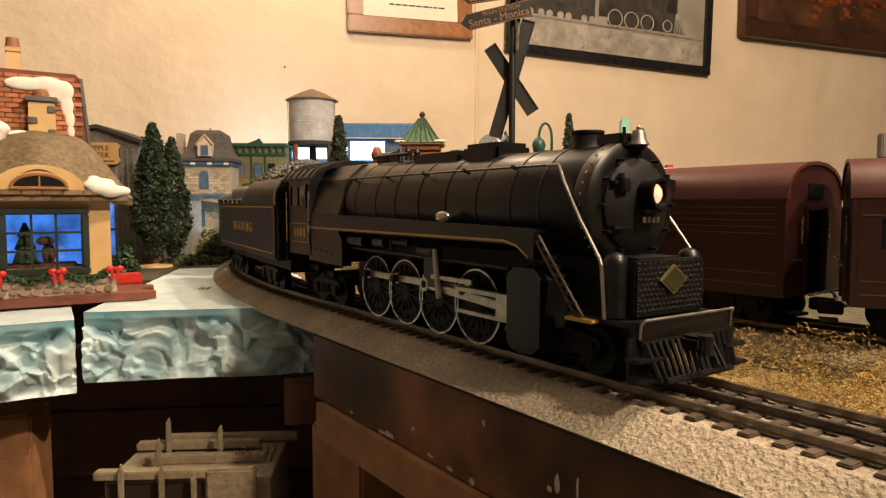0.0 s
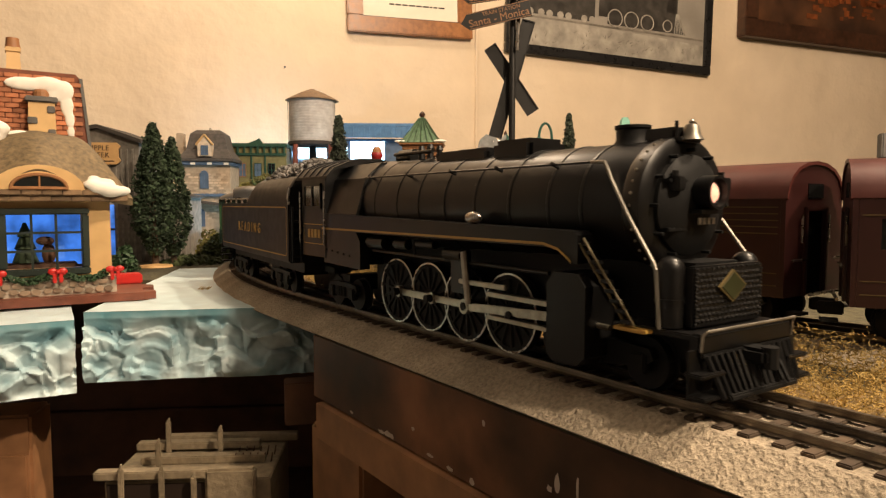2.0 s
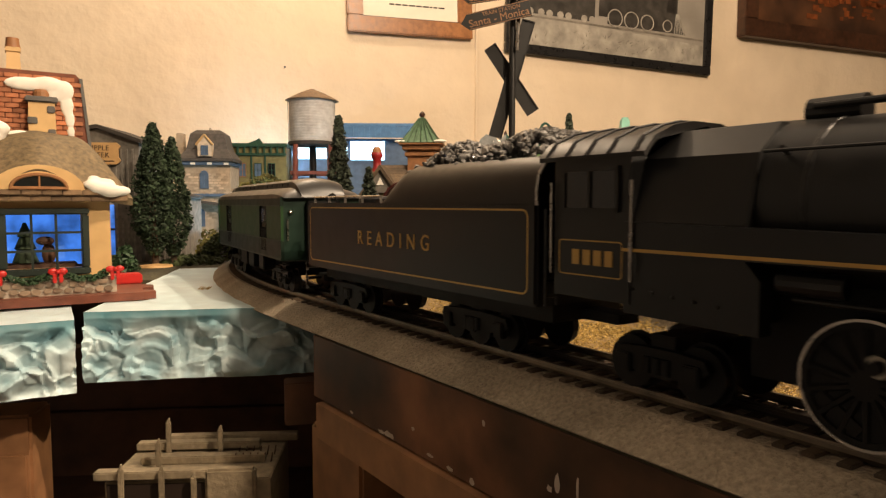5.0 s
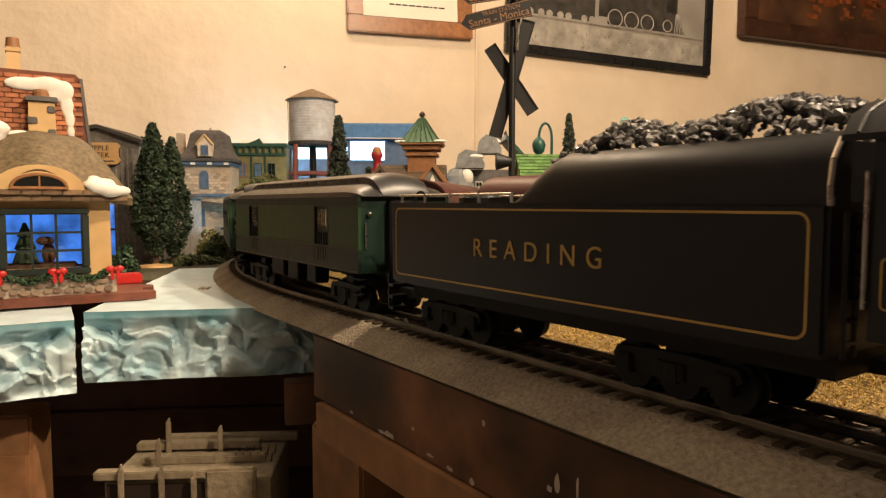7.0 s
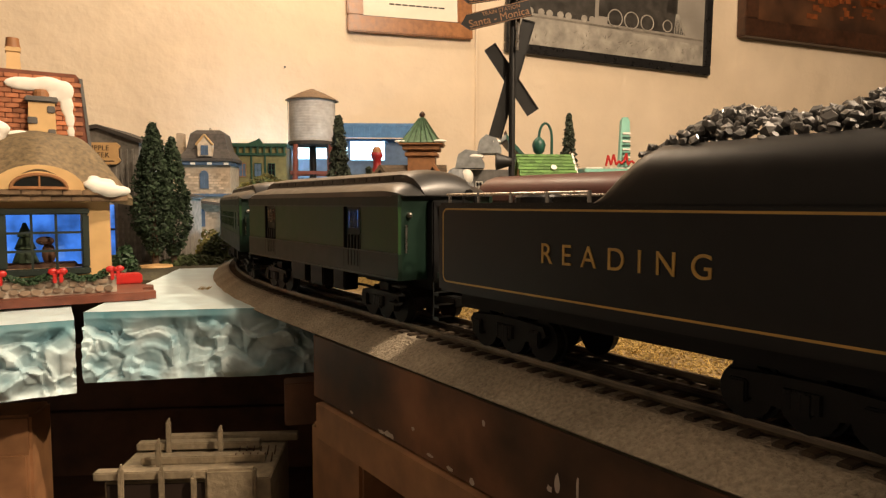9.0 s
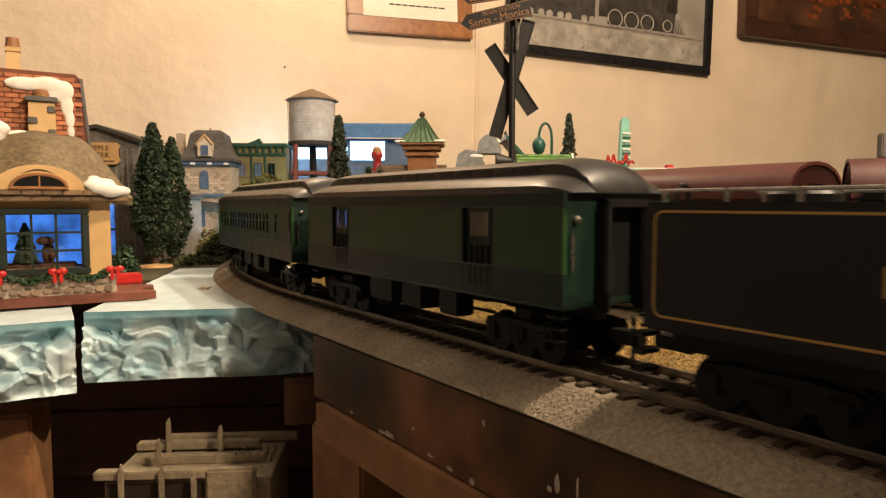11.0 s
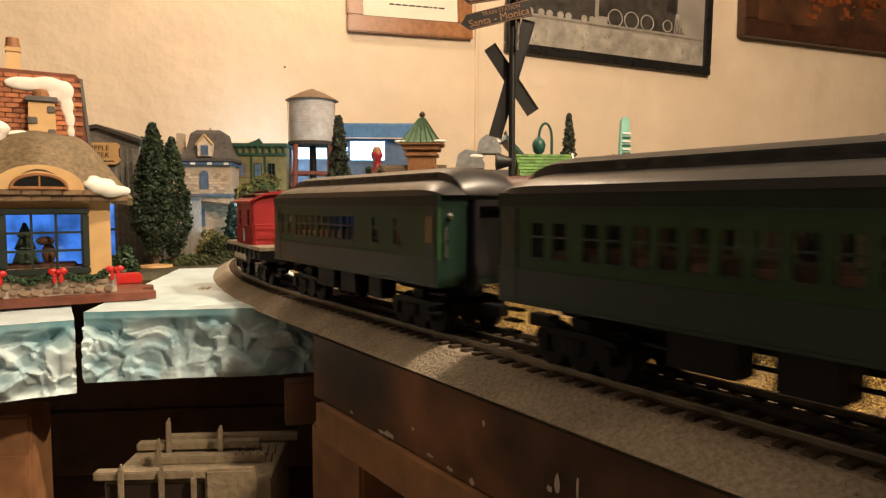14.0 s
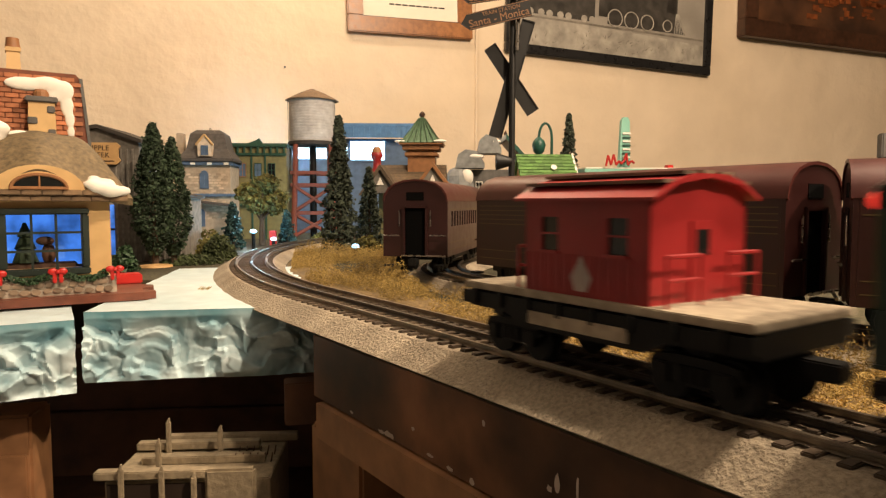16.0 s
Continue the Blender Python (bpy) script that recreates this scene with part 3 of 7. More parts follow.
    bm = prism(B(), [(0, 0.0047), (0.0066, 0), (0, -0.0047), (-0.0066, 0)], 0, 0.0007, "x")
    e2 = part("emblem_field", bm, OLIVE, grille)
    e2.matrix_basis = Matrix.Translation((X(0.0780), 0, 0.0382))
    for sy in (-1, 1):
        bm = B()
        lathe(bm, [(0.0046, 0.025), (0.0046, 0.0440), (0.0042, 0.0462), (0.0028, 0.0478), (0.0008, 0.0486)], (X(0.0690), sy * 0.0215, 0), 16)
        lathe(bm, [(0.0050, 0.033), (0.0050, 0.0345)], (X(0.0690), sy * 0.0215, 0), 16)
        part("air_pump", bm, BLACK, t, "domed black air pump", True)
    bm = B()
    box(bm, X(0.0885), X(0.0915), -0.0195, 0.0195, 0.0042, 0.0062, 0.0005)
    box(bm, X(0.0822), X(0.0850), -0.0260, 0.0260, 0.0170, 0.0192, 0.0005)
    pl = part("pilot", bm, SOOT, t, "slatted pilot")
    for k in range(15):
        y = -0.0238 + 0.0034 * k
        part("slat", rod(B(), (X(0.0850), y, 0.0180), (X(0.0900), y * 0.90, 0.0052), 0.0010, seg=6), BLACK, pl)
    bm = B()
    box(bm, X(0.083), X(0.093), -0.0045, 0.0045, 0.0135, 0.0190, 0.0012)
    rod(bm, (X(0.092), 0, 0.0125), (X(0.092), 0, 0.0195), 0.0030, seg=10)
    rod(bm, (X(0.0865), 0.008, 0.018), (X(0.0915), 0.009, 0.0075), 0.0007, seg=6)
    rod(bm, (X(0.0865), 0.0105, 0.018), (X(0.0925), 0.0115, 0.0065), 0.0007, seg=6)
    part("front_coupler", bm, SOOT, t)
    for sy in (-1, 1):
        bm = B()
        for z, xx in ((0.0050, 0.0865), (0.0120, 0.0855)):
            box(bm, X(xx - 0.004), X(xx + 0.003), sy * 0.0245 - 0.0065, sy * 0.0245 + 0.0065, z, z + 0.0014, 0.0004)
        box(bm, X(0.0825), X(0.0835), sy * 0.0245 - 0.006, sy * 0.0245 + 0.006, 0.0050, 0.0200)
        part("pilot_step", bm, BLACK, t)
    # bright handrails, along the boiler and down to the deck
    for sy in (-1, 1):
        y = sy * 0.0228
        bm = B()
        rod(bm, (X(-0.140), sy * 0.0255, 0.0810), (X(0.036), y, 0.0815), 0.0005, seg=6)
        for s in (-0.135, -0.095, -0.055, -0.020, 0.015):
            rod(bm, (X(s), sy * 0.021, 0.0803), (X(s), sy * 0.0250, 0.0818), 0.0009, seg=6)
        part("boiler_rail", bm, BLACK, t)
        bm = B()
        path = [(0.034, 0.0815, 0.0228), (0.041, 0.0812, 0.0232), (0.0455, 0.0745, 0.0245), (0.056, 0.060, 0.0262), (0.0665, 0.0465, 0.0272), (0.0675, 0.0440, 0.0272), (0.0690, 0.0245, 0.0268)]
        for a, b in zip(path, path[1:]):
            rod(bm, (X(a[0]), sy * a[2], a[1]), (X(b[0]), sy * b[2], b[1]), 0.0007, seg=8)
        part("handrail", bm, HANDRAIL, t, "bright steel handrail")
        bm = B()
        for dx in (0.0, 0.0035):
            rod(bm, (X(0.034 + dx), sy * 0.0300, 0.0535), (X(0.057 + dx), sy * 0.0290, 0.0245), 0.0006, seg=6)
        lad = part("ladder", bm, BRASS_D, t, "dark ladder with dull brass edges to the deck")
        for k in range(9):
            f = (k + 0.5) / 9
            part("tread", box(B(), X(0.0335 + 0.023 * f), X(0.0380 + 0.023 * f), sy * 0.0285 - 0.0015, sy * 0.0285 + 0.0015, 0.0525 - 0.029 * f, 0.0537 - 0.029 * f), BLACK, lad)
        bm = B()
        box(bm, X(0.052), X(0.066), sy * 0.0280 - 0.0022, sy * 0.0280 + 0.0022, 0.0225, 0.0238, 0.0003)
        part("step_edge", bm, GOLD, t)
    bm = B()
    pth = [(0.0845, -0.0262, 0.0195), (0.0850, -0.0262, 0.0245), (0.0862, -0.0255, 0.0262), (0.0862, 0.0255, 0.0262), (0.0850, 0.0262, 0.0245), (0.0845, 0.0262, 0.0195)]
    for a, b in zip(pth, pth[1:]):
        rod(bm, (X(a[0]), a[1], a[2]), (X(b[0]), b[1], b[2]), 0.0005, seg=8)
    part("beam_rail", bm, HANDRAIL, t, "bright rail over the front beam")
    bm = B()
    ball(bm, (X(-0.0285), -0.0305, 0.0598), 0.0035, (1.5, 0.8, 0.8), 14, 9)
    part("side_lamp", bm, STEEL, t, "bright side lamp on the running board", True)
    # trailing and leading trucks
    truck(t, X(-0.178), half=0.016, wheels=2, r=0.0095, gap=0.028)
    truck(t, X(0.034), half=0.0145, wheels=2, r=0.0095, gap=0.044)
    # drivers: wheel sets that turn, rods that follow the pins
    sets = []
    for s in (-0.1135, -0.081, -0.049, -0.0165):
        hub = thing("wheel_set", "", "")
        del_keys(hub)
        hub.parent = t
        for sy in (-1, 1):
            y = sy * 0.0172
            bm = ring(B(), 0.0152, 0.0178, y - 0.002, y + 0.002)
            rod(bm, (0, y - 0.0022, 0), (0, y + 0.0022, 0), 0.0042, seg=16)
            rod(bm, (0, y - 0.001, 0), (0, y + 0.001, 0), 0.0153, seg=30)
            for k in range(14):
                a = 2 * math.pi * k / 14
                rod(bm, (0.004 * math.cos(a), y + sy * 0.0012, 0.004 * math.sin(a)), (0.0155 * math.cos(a), y + sy * 0.0012, 0.0155 * math.sin(a)), 0.0011, seg=6)
            box(bm, -0.008, 0.008, y - 0.0019, y + 0.0019, -0.0140, -0.0085, 0.001)
            rod(bm, (0, y, 0.008), (0, y + sy * 0.010, 0.008), 0.0020, seg=10)
            part("driving_wheel", bm, SOOT, hub, "black spoked driving wheel", True)
            bm = B()
            yy = y + sy * 0.00215
            ring(bm, 0.0170, 0.0178, yy - 0.0002, yy + 0.0002)
            part("white_tyre", bm, STEEL, hub, "white-edged tyre")
        sets.append((hub, X(s)))
    rods = []
    for sy in (-1, 1):
        y = sy * 0.0225
        bm = B()
        for a, b in ((-0.1135, -0.081), (-0.081, -0.049), (-0.049, -0.0165)):
            box(bm, X(a), X(b), y - 0.0009, y + 0.0009, -0.0017, 0.0017, 0.0004)
        for s in (-0.1135, -0.081, -0.049, -0.0165):
            rod(bm, (X(s), y - 0.0013, 0), (X(s), y + 0.0015, 0), 0.0030, seg=14)
        rods.append((part("side_rod", bm, RODS, t, "nickel side rod"), 0))
        bm = B()
        y2 = sy * 0.0255
        box(bm, 0, 0.062, y2 - 0.0009, y2 + 0.0009, -0.0019, 0.0019, 0.0004)
        for x in (0, 0.062):
            rod(bm, (x, y2 - 0.0013, 0), (x, y2 + 0.0013, 0), 0.0036, seg=14)
        rods.append((part("main_rod", bm, RODS, t, "nickel main rod"), 1))
        bm = B()
        box(bm, -0.004, 0.005, y2 - 0.0018, y2 + 0.0018, -0.0052, 0.0052, 0.0006)
        rod(bm, (0.004, y2, 0), (0.026, y2, 0), 0.0011, seg=8)
        rods.append((part("crosshead", bm, RODS, t), 2))
    return t, sets, rods


def del_keys(ob):
    for k in ("label", "category", "group", "kind"):
        if k in ob:
            del ob[k]


def tender():
    t = thing("tender", "dark grey-black toy tender lettered in gold, heaped with coal", "tender")
    f, r = 0.117, -0.106
    body = part("tank", box(B(), r, f, -0.0315, 0.0315, 0.0250, 0.0665, 0.0012), TENDER, t, "dark tank with gold outline")
    bm = B()
    for sy in (-1, 1):
        outline_stripe(bm, r + 0.0045, f - 0.0045, 0.0295, 0.0640, sy * 0.03165, 0.0008, 0.0035)
    part("outline", bm, GOLD, body, "thin gold outline")
    lettering("READING", 0.0112, Matrix.Translation((0.0035, -0.0317, 0.0465)) @ FACE, GOLD, body, spacing=1.82, label="gold lettering")
    # bunker with rolled-in sides
    prof = [(-0.0312, 0.0660), (-0.0312, 0.0705), (-0.0300, 0.0770), (-0.0262, 0.0825), (-0.0205, 0.0855), (-0.0190, 0.0850), (-0.0190, 0.0660)]
    for sy in (-1, 1):
        bm = B()
        n = [(sy * y, z) for y, z in prof]
        front, back = f - 0.0005, -0.008
        cut = []
        for x, k in ((back, 0.0), (back + 0.004, 0.25), (back + 0.009, 0.6), (back + 0.016, 0.9), (back + 0.022, 1.0), (front, 1.0)):
            cut.append([bm.verts.new((x, y, 0.066 + (z - 0.066) * k)) for y, z in n])
        for a, b in zip(cut, cut[1:]):
            for i in range(len(n)):
                j = (i + 1) % len(n)
                bm.faces.new((a[i], a[j], b[j], b[i]))
        bm.faces.new(cut[-1])
        part("bunker_side", bm, TENDER, t, "rolled-in bunker side", True)
    bm = B()
    path = [(-0.0315, 0.0655), (-0.0318, 0.0705), (-0.0306, 0.0772), (-0.0266, 0.0830), (-0.0205, 0.0860)]
    for a, b in zip(path, path[1:]):
        rod(bm, (f + 0.0005, a[0], a[1]), (f + 0.0005, b[0], b[1]), 0.0009, seg=6)
    part("bunker_edge", bm, STEEL, t, "bright worn edge")
    part("bunker_floor", box(B(), 0.004, f - 0.004, -0.0190, 0.0190, 0.0660, 0.0835), SOOT, t)
    rnd = random.Random(7)
    bm = B()
    for k in range(1100):
        x, y = rnd.uniform(0.002, f - 0.004), rnd.gauss(0, 0.0105)
        if abs(y) > 0.021:
            continue
        edge = min(1.0, (x + 0.002) / 0.03)
        z = 0.0825 + 0.0150 * edge * max(0.0, 1 - (abs(y) / 0.023) ** 2) * (0.85 + 0.2 * math.sin(x * 90)) + rnd.uniform(-0.001, 0.0012)
        s = rnd.uniform(0.0011, 0.0024)
        q = bmesh.ops.create_icosphere(bm, subdivisions=1, radius=s, matrix=Matrix.Translation((x, y, z)) @ Euler((rnd.random() * 6, rnd.random() * 6, 0)).to_matrix().to_4x4() @ Matrix.Diagonal((1, rnd.uniform(0.6, 1.1), rnd.uniform(0.5, 0.9), 1)))
        for v in q["verts"]:
            v.co += Vector((rnd.uniform(-1, 1), rnd.uniform(-1, 1), rnd.uniform(-1, 1))) * s * 0.25
    part("coal_load", bm, COAL, t, "heaped glossy black coal")
    # rear deck with rails and hatch
    bm = B()
    for sy in (-1, 1):
        rod(bm, (r + 0.004, sy * 0.0285, 0.0702), (-0.012, sy * 0.0285, 0.0702), 0.0006, seg=6)
        for k in range(5):
            x = r + 0.006 + 0.022 * k
            rod(bm, (x, sy * 0.0285, 0.066), (x, sy * 0.0285, 0.0708), 0.0008, seg=6)
    part("deck_rail", bm, STEEL, t, "bright deck rails")
    bm = B()
    lathe(bm, [(0.011, 0.066), (0.011, 0.0690), (0.0095, 0.0705), (0.002, 0.0712)], (-0.070, 0, 0), 20)
    box(bm, -0.050, -0.020, -0.012, 0.012, 0.066, 0.0690, 0.001)
    part("water_hatch", bm, TENDER, t, "round water hatch")
    bm = B()
    for k in range(9):
        a, b = math.pi * k / 8, math.pi * (k + 1) / 8
        if k < 8:
            rod(bm, (r + 0.003, -0.015 + 0.0035 * math.cos(a), 0.066 + 0.0065 * math.sin(a)), (r + 0.003, -0.015 + 0.0035 * math.cos(b), 0.066 + 0.0065 * math.sin(b)), 0.0008, seg=6)
    part("hook", bm, BLACK, t)
    bm = B()
    for k in range(6):
        rod(bm, (f + 0.004, -0.030, 0.030 + 0.006 * k), (f + 0.004, -0.024, 0.030 + 0.006 * k), 0.0008, seg=6)
    rod(bm, (f + 0.004, -0.0300, 0.026), (f + 0.004, -0.0300, 0.064), 0.0008, seg=6)
    rod(bm, (f + 0.004, -0.0240, 0.026), (f + 0.004, -0.0240, 0.064), 0.0008, seg=6)
    part("ladder", bm, BLACK, t)
    bm = B()
    for k in range(3):
        box(bm, r - 0.004, r + 0.001, -0.0315, -0.0225, 0.010 + 0.006 * k, 0.0115 + 0.006 * k)
    box(bm, r - 0.004, r - 0.003, -0.0315, -0.0305, 0.010, 0.028)
    part("rear_step", bm, BLACK, t)
    part("underframe", box(B(), r + 0.004, f - 0.002, -0.020, 0.020, 0.0175, 0.0255), SOOT, t)
    bm = B()
    box(bm, f, f + 0.020, -0.006, 0.006, 0.0185, 0.0225)
    box(bm, r - 0.016, r, -0.004, 0.004, 0.0125, 0.0175)
    part("coupler", bm, SOOT, t)
    truck(t, 0.064, half=0.0165, wheels=3, r=0.0088, gap=0.0195)
    truck(t, -0.066, half=0.0165, wheels=3, r=0.0088, gap=0.0195)
    return t


def clerestory(bm, x0, x1, half=0.0315, z=0.0700):
    """A passenger roof: rounded sides and a raised middle, drooping to the ends."""
    outer = [(-half, z), (-half * 0.98, z + 0.0030), (-half * 0.86, z + 0.0058), (-half * 0.62, z + 0.0078), (-half * 0.56, z + 0.0082), (-half * 0.55, z + 0.0122), (-half * 0.42, z + 0.0138), (-half * 0.2, z + 0.0150)]
    pts = outer + [(0, z + 0.0153)] + [(-y, zz) for y, zz in reversed(outer)]
    rows = []
    for x, k in ((x0, 0.05), (x0 + 0.0035, 0.45), (x0 + 0.009, 0.78), (x0 + 0.016, 0.95), (x0 + 0.022, 1.0), (x1 - 0.022, 1.0), (x1 - 0.016, 0.95), (x1 - 0.009, 0.78), (x1 - 0.0035, 0.45), (x1, 0.05)):
        rows.append([bm.verts.new((x, y * (0.9 + 0.1 * min(1, k * 1.4)), z + (zz - z) * k)) for y, zz in pts])
    for a, b in zip(rows, rows[1:]):
        for i in range(len(pts) - 1):
            bm.faces.new((a[i], a[i + 1], b[i + 1], b[i]))
    bm.faces.new(rows[0])
    bm.faces.new(list(reversed(rows[-1])))
    for a, b in zip(rows, rows[1:]):
        bm.faces.new((a[0], b[0], b[-1], a[-1]))
    return bm


def side_panels(body, half_len, y, cells, z0, z1, material, name="panel"):
    for a, b in cells:
        part(name, box(B(), a, b, y - 0.0006, y + 0.0006, z0, z1, 0.0002), material, body)


def passenger_car(name, label, half_len, kind, body_m, panel_m, roof_m, letter_m, lit=False):
    t = thing(name, label, "railway car")
    h = half_len
    zb, ze = 0.0255, 0.0705
    # the sides are built of a sill, posts and a letterboard, with real openings for the windows
    body = part("body_floor", box(B(), -h + 0.001, h - 0.001, -0.0300, 0.0300, zb, zb + 0.003), body_m, t)
    for sx in (-1, 1):
        bm = B()
        x = sx * (h - 0.001)
        x0, x1 = sorted((x, x - sx * 0.002))
        box(bm, x0, x1, -0.0305, -0.0085, zb, ze)
        box(bm, x0, x1, 0.0085, 0.0305, zb, ze)
        box(bm, x0, x1, -0.0085, 0.0085, 0.063, ze)
        end = part("end_wall", bm, GREEN_D if kind != "maroon" else body_m, t)
        x0, x1 = sorted((x - sx * 0.0005, x + sx * 0.0055))
        bm = B()
        box(bm, x0, x1, -0.0125, -0.0090, zb - 0.002, 0.068, 0.0008)
        box(bm, x0, x1, 0.0090, 0.0125, zb - 0.002, 0.068, 0.0008)
        box(bm, x0, x1, -0.0125, 0.0125, 0.064, 0.068, 0.0008)
        part("diaphragm", bm, SOOT, end, "black corridor diaphragm")
        bm = B()
        rod(bm, (x + sx * 0.001, -0.026, 0.040), (x + sx * 0.001, -0.026, 0.055), 0.0006, seg=6)
        ball(bm, (x + sx * 0.001, -0.024, 0.060), 0.0016)
        part("end_fittings", bm, STEEL, end)
        part("end_door", box(B(), min(x - sx * 0.0018, x - sx * 0.0008), max(x - sx * 0.0018, x - sx * 0.0008), -0.0085, 0.0085, zb, 0.063), SOOT, end, "dark end door")
    if kind == "baggage":
        windows, doors = [], [(-0.0820, -0.0600), (0.0540, 0.0760)]
    elif kind == "observation":
        windows, doors = [(x, x + 0.0073) for x in (-0.094, -0.082, -0.0675, -0.059, -0.0505, -0.042, -0.0315, -0.023, -0.014, -0.0055, 0.004, 0.0128)] + [(0.042, 0.0493), (0.066, 0.0733)], []
    else:
        windows, doors = [(x, x + 0.0072) for x in (-0.104, -0.092, -0.076, -0.065, -0.054, -0.043, -0.032, -0.021, -0.010, 0.001, 0.012, 0.023, 0.034, 0.045, 0.056)] + [(0.080, 0.088)], []
    wz0, wz1 = 0.0450, 0.0585
    for sy in (-1, 1):
        y = sy * 0.0300
        y0, y1 = y - 0.0012, y + 0.0012
        part("sill_panel", box(B(), -h, h, y0, y1, zb, 0.0395), letter_m if kind == "baggage" else body_m, body, "lower side")
        part("letterboard", box(B(), -h, h, y0, y1, 0.0645, ze), letter_m, body, "letterboard")
        bm = B()
        edges = [-h + 0.0004] + [q for w in sorted(windows) for q in w] + [h - 0.0004]
        if windows:
            box(bm, -h + 0.0004, h - 0.0004, y0 + 0.0003, y1 - 0.0003, 0.0395, wz0)
            box(bm, -h + 0.0004, h - 0.0004, y0 + 0.0003, y1 - 0.0003, wz1, 0.0645)
            for a, b in zip(edges[::2], edges[1::2]):
                box(bm, a, b, y0 + 0.0003, y1 - 0.0003, wz0, wz1)
        else:
            edges = [-h + 0.0004] + [q for w in sorted(doors) for q in w] + [h - 0.0004]
            for a, b in zip(edges[::2], edges[1::2]):
                box(bm, a, b, y0 + 0.0003, y1 - 0.0003, 0.0395, 0.0645)
        part("window_band", bm, panel_m, body, "lighter green side panel")
        for i, (a, b) in enumerate(windows):
            w = part("window", box(B(), a, b, y - 0.0004, y + 0.0002, wz0, wz1), GLASS_W, body, "clear window")
            w.visible_shadow = False
            bm = B()
            box(bm, a - 0.0006, b + 0.0006, y + sy * 0.0011, y + sy * 0.0016, wz0 - 0.0010, wz0 - 0.0002)
            box(bm, a, b, y + sy * 0.0003, y + sy * 0.0009, (wz0 + wz1) / 2 + 0.001, (wz0 + wz1) / 2 + 0.0018)
            part("sash", bm, body_m, w)
        for a, b in doors:
            d = part("door", box(B(), a, b, y - sy * 0.0012 - 0.0006, y - sy * 0.0012 + 0.0006, zb + 0.003, 0.0645), letter_m, body, "sliding baggage door")
            bm = B()
            for k in range(5):
                xx = a + 0.006 + 0.0026 * k
                box(bm, xx, xx + 0.0018, y - 0.0012, y - 0.0004, 0.052, 0.0625)
            part("pane", bm, GLASS_W, d, "barred door pane").visible_shadow = False
            bm = B()
            for xx in (a, b - 0.0012):
                box(bm, xx, xx + 0.0012, y0, y1 + 0.0003, zb + 0.003, 0.0645)
            for k in range(4):
                xx = a + 0.006 + 0.0040 * k
                box(bm, xx, xx + 0.0012, y - 0.0014, y - 0.0002, 0.0300, 0.0480)
            part("frame", bm, SOOT, d)
        bm = B()
        for z in (0.0393, 0.0643, zb + 0.0006):
            box(bm, -h, h, y + sy * 0.0011, y + sy * 0.0017, z, z + 0.0007)
        part("belt_rail", bm, body_m, body)
        if kind in ("coach", "observation"):
            for sx in (-1, 1):
                a, b = sorted((sx * (h - 0.012), sx * (h - 0.002)))
                v = part("vestibule_door", box(B(), a, b, y - 0.0014, y + 0.0014, zb + 0.001, 0.0645, 0.0002), GREEN_D, body, "dark vestibule door")
                part("pane", box(B(), a + 0.002, b - 0.002, y + sy * 0.0013, y + sy * 0.0017, 0.047, 0.060), GLASS_D, v)
    # seat blocks are invented, there to make the windows look lit pink
    for k in range(int(h * 2 / 0.022) - 1):
        x = -h + 0.020 + 0.022 * k
        part("seat", box(B(), x, x + 0.010, -0.022, 0.022, 0.0285, 0.0470, 0.001), ROSE_FILL, t, "added rose seat row that tints the windows pink")
    part("roof", clerestory(B(), -h - 0.002, h + 0.002), roof_m, t, "rounded clerestory roof", True)
    for sy in (-1, 1):
        for k in range(int(h * 2 / 0.016) - 2):
            x = -h + 0.024 + 0.016 * k
            part("vent", box(B(), x, x + 0.010, sy * 0.0176 - 0.0003, sy * 0.0176 + 0.0003, 0.0792, 0.0814), BLACK, t)
    bm = B()
    box(bm, -h + 0.01, h - 0.01, -0.004, 0.004, 0.018, 0.0255)
    for x, l, w in ((-0.030, 0.026, 0.010), (0.004, 0.020, 0.012), (0.036, 0.016, 0.010)):
        for sy in (-1, 1):
            box(bm, x - l / 2, x + l / 2, sy * 0.021 - w / 2, sy * 0.021 + w / 2, 0.0125, 0.0255, 0.0008)
    for sy in (-1, 1):
        rod(bm, (-0.060, sy * 0.016, 0.016), (0.060, sy * 0.016, 0.016), 0.0008, seg=6)
    part("underframe", bm, SOOT, t, "black underframe with battery boxes")
    for x in (h - 0.036, -h + 0.036):
        truck(t, x, half=0.0165, wheels=3, r=0.0085, gap=0.0165)
    for sx in (-1, 1):
        a, b = sorted((sx * (h - 0.002), sx * (h + 0.012)))
        part("coupler", box(B(), a, b, -0.0035, 0.0035, 0.0105, 0.0160, 0.0006), SOOT, t)
        for k in range(3):
            a, b = sorted((sx * (h - 0.002), sx * (h - 0.011)))
            for sy in (-1, 1):
                part("step", box(B(), a, b, sy * (0.0290 - 0.001 * k) - 0.002, sy * (0.0290 - 0.001 * k) + 0.002, 0.0125 + 0.0045 * k, 0.0135 + 0.0045 * k), SOOT, t)
    return t


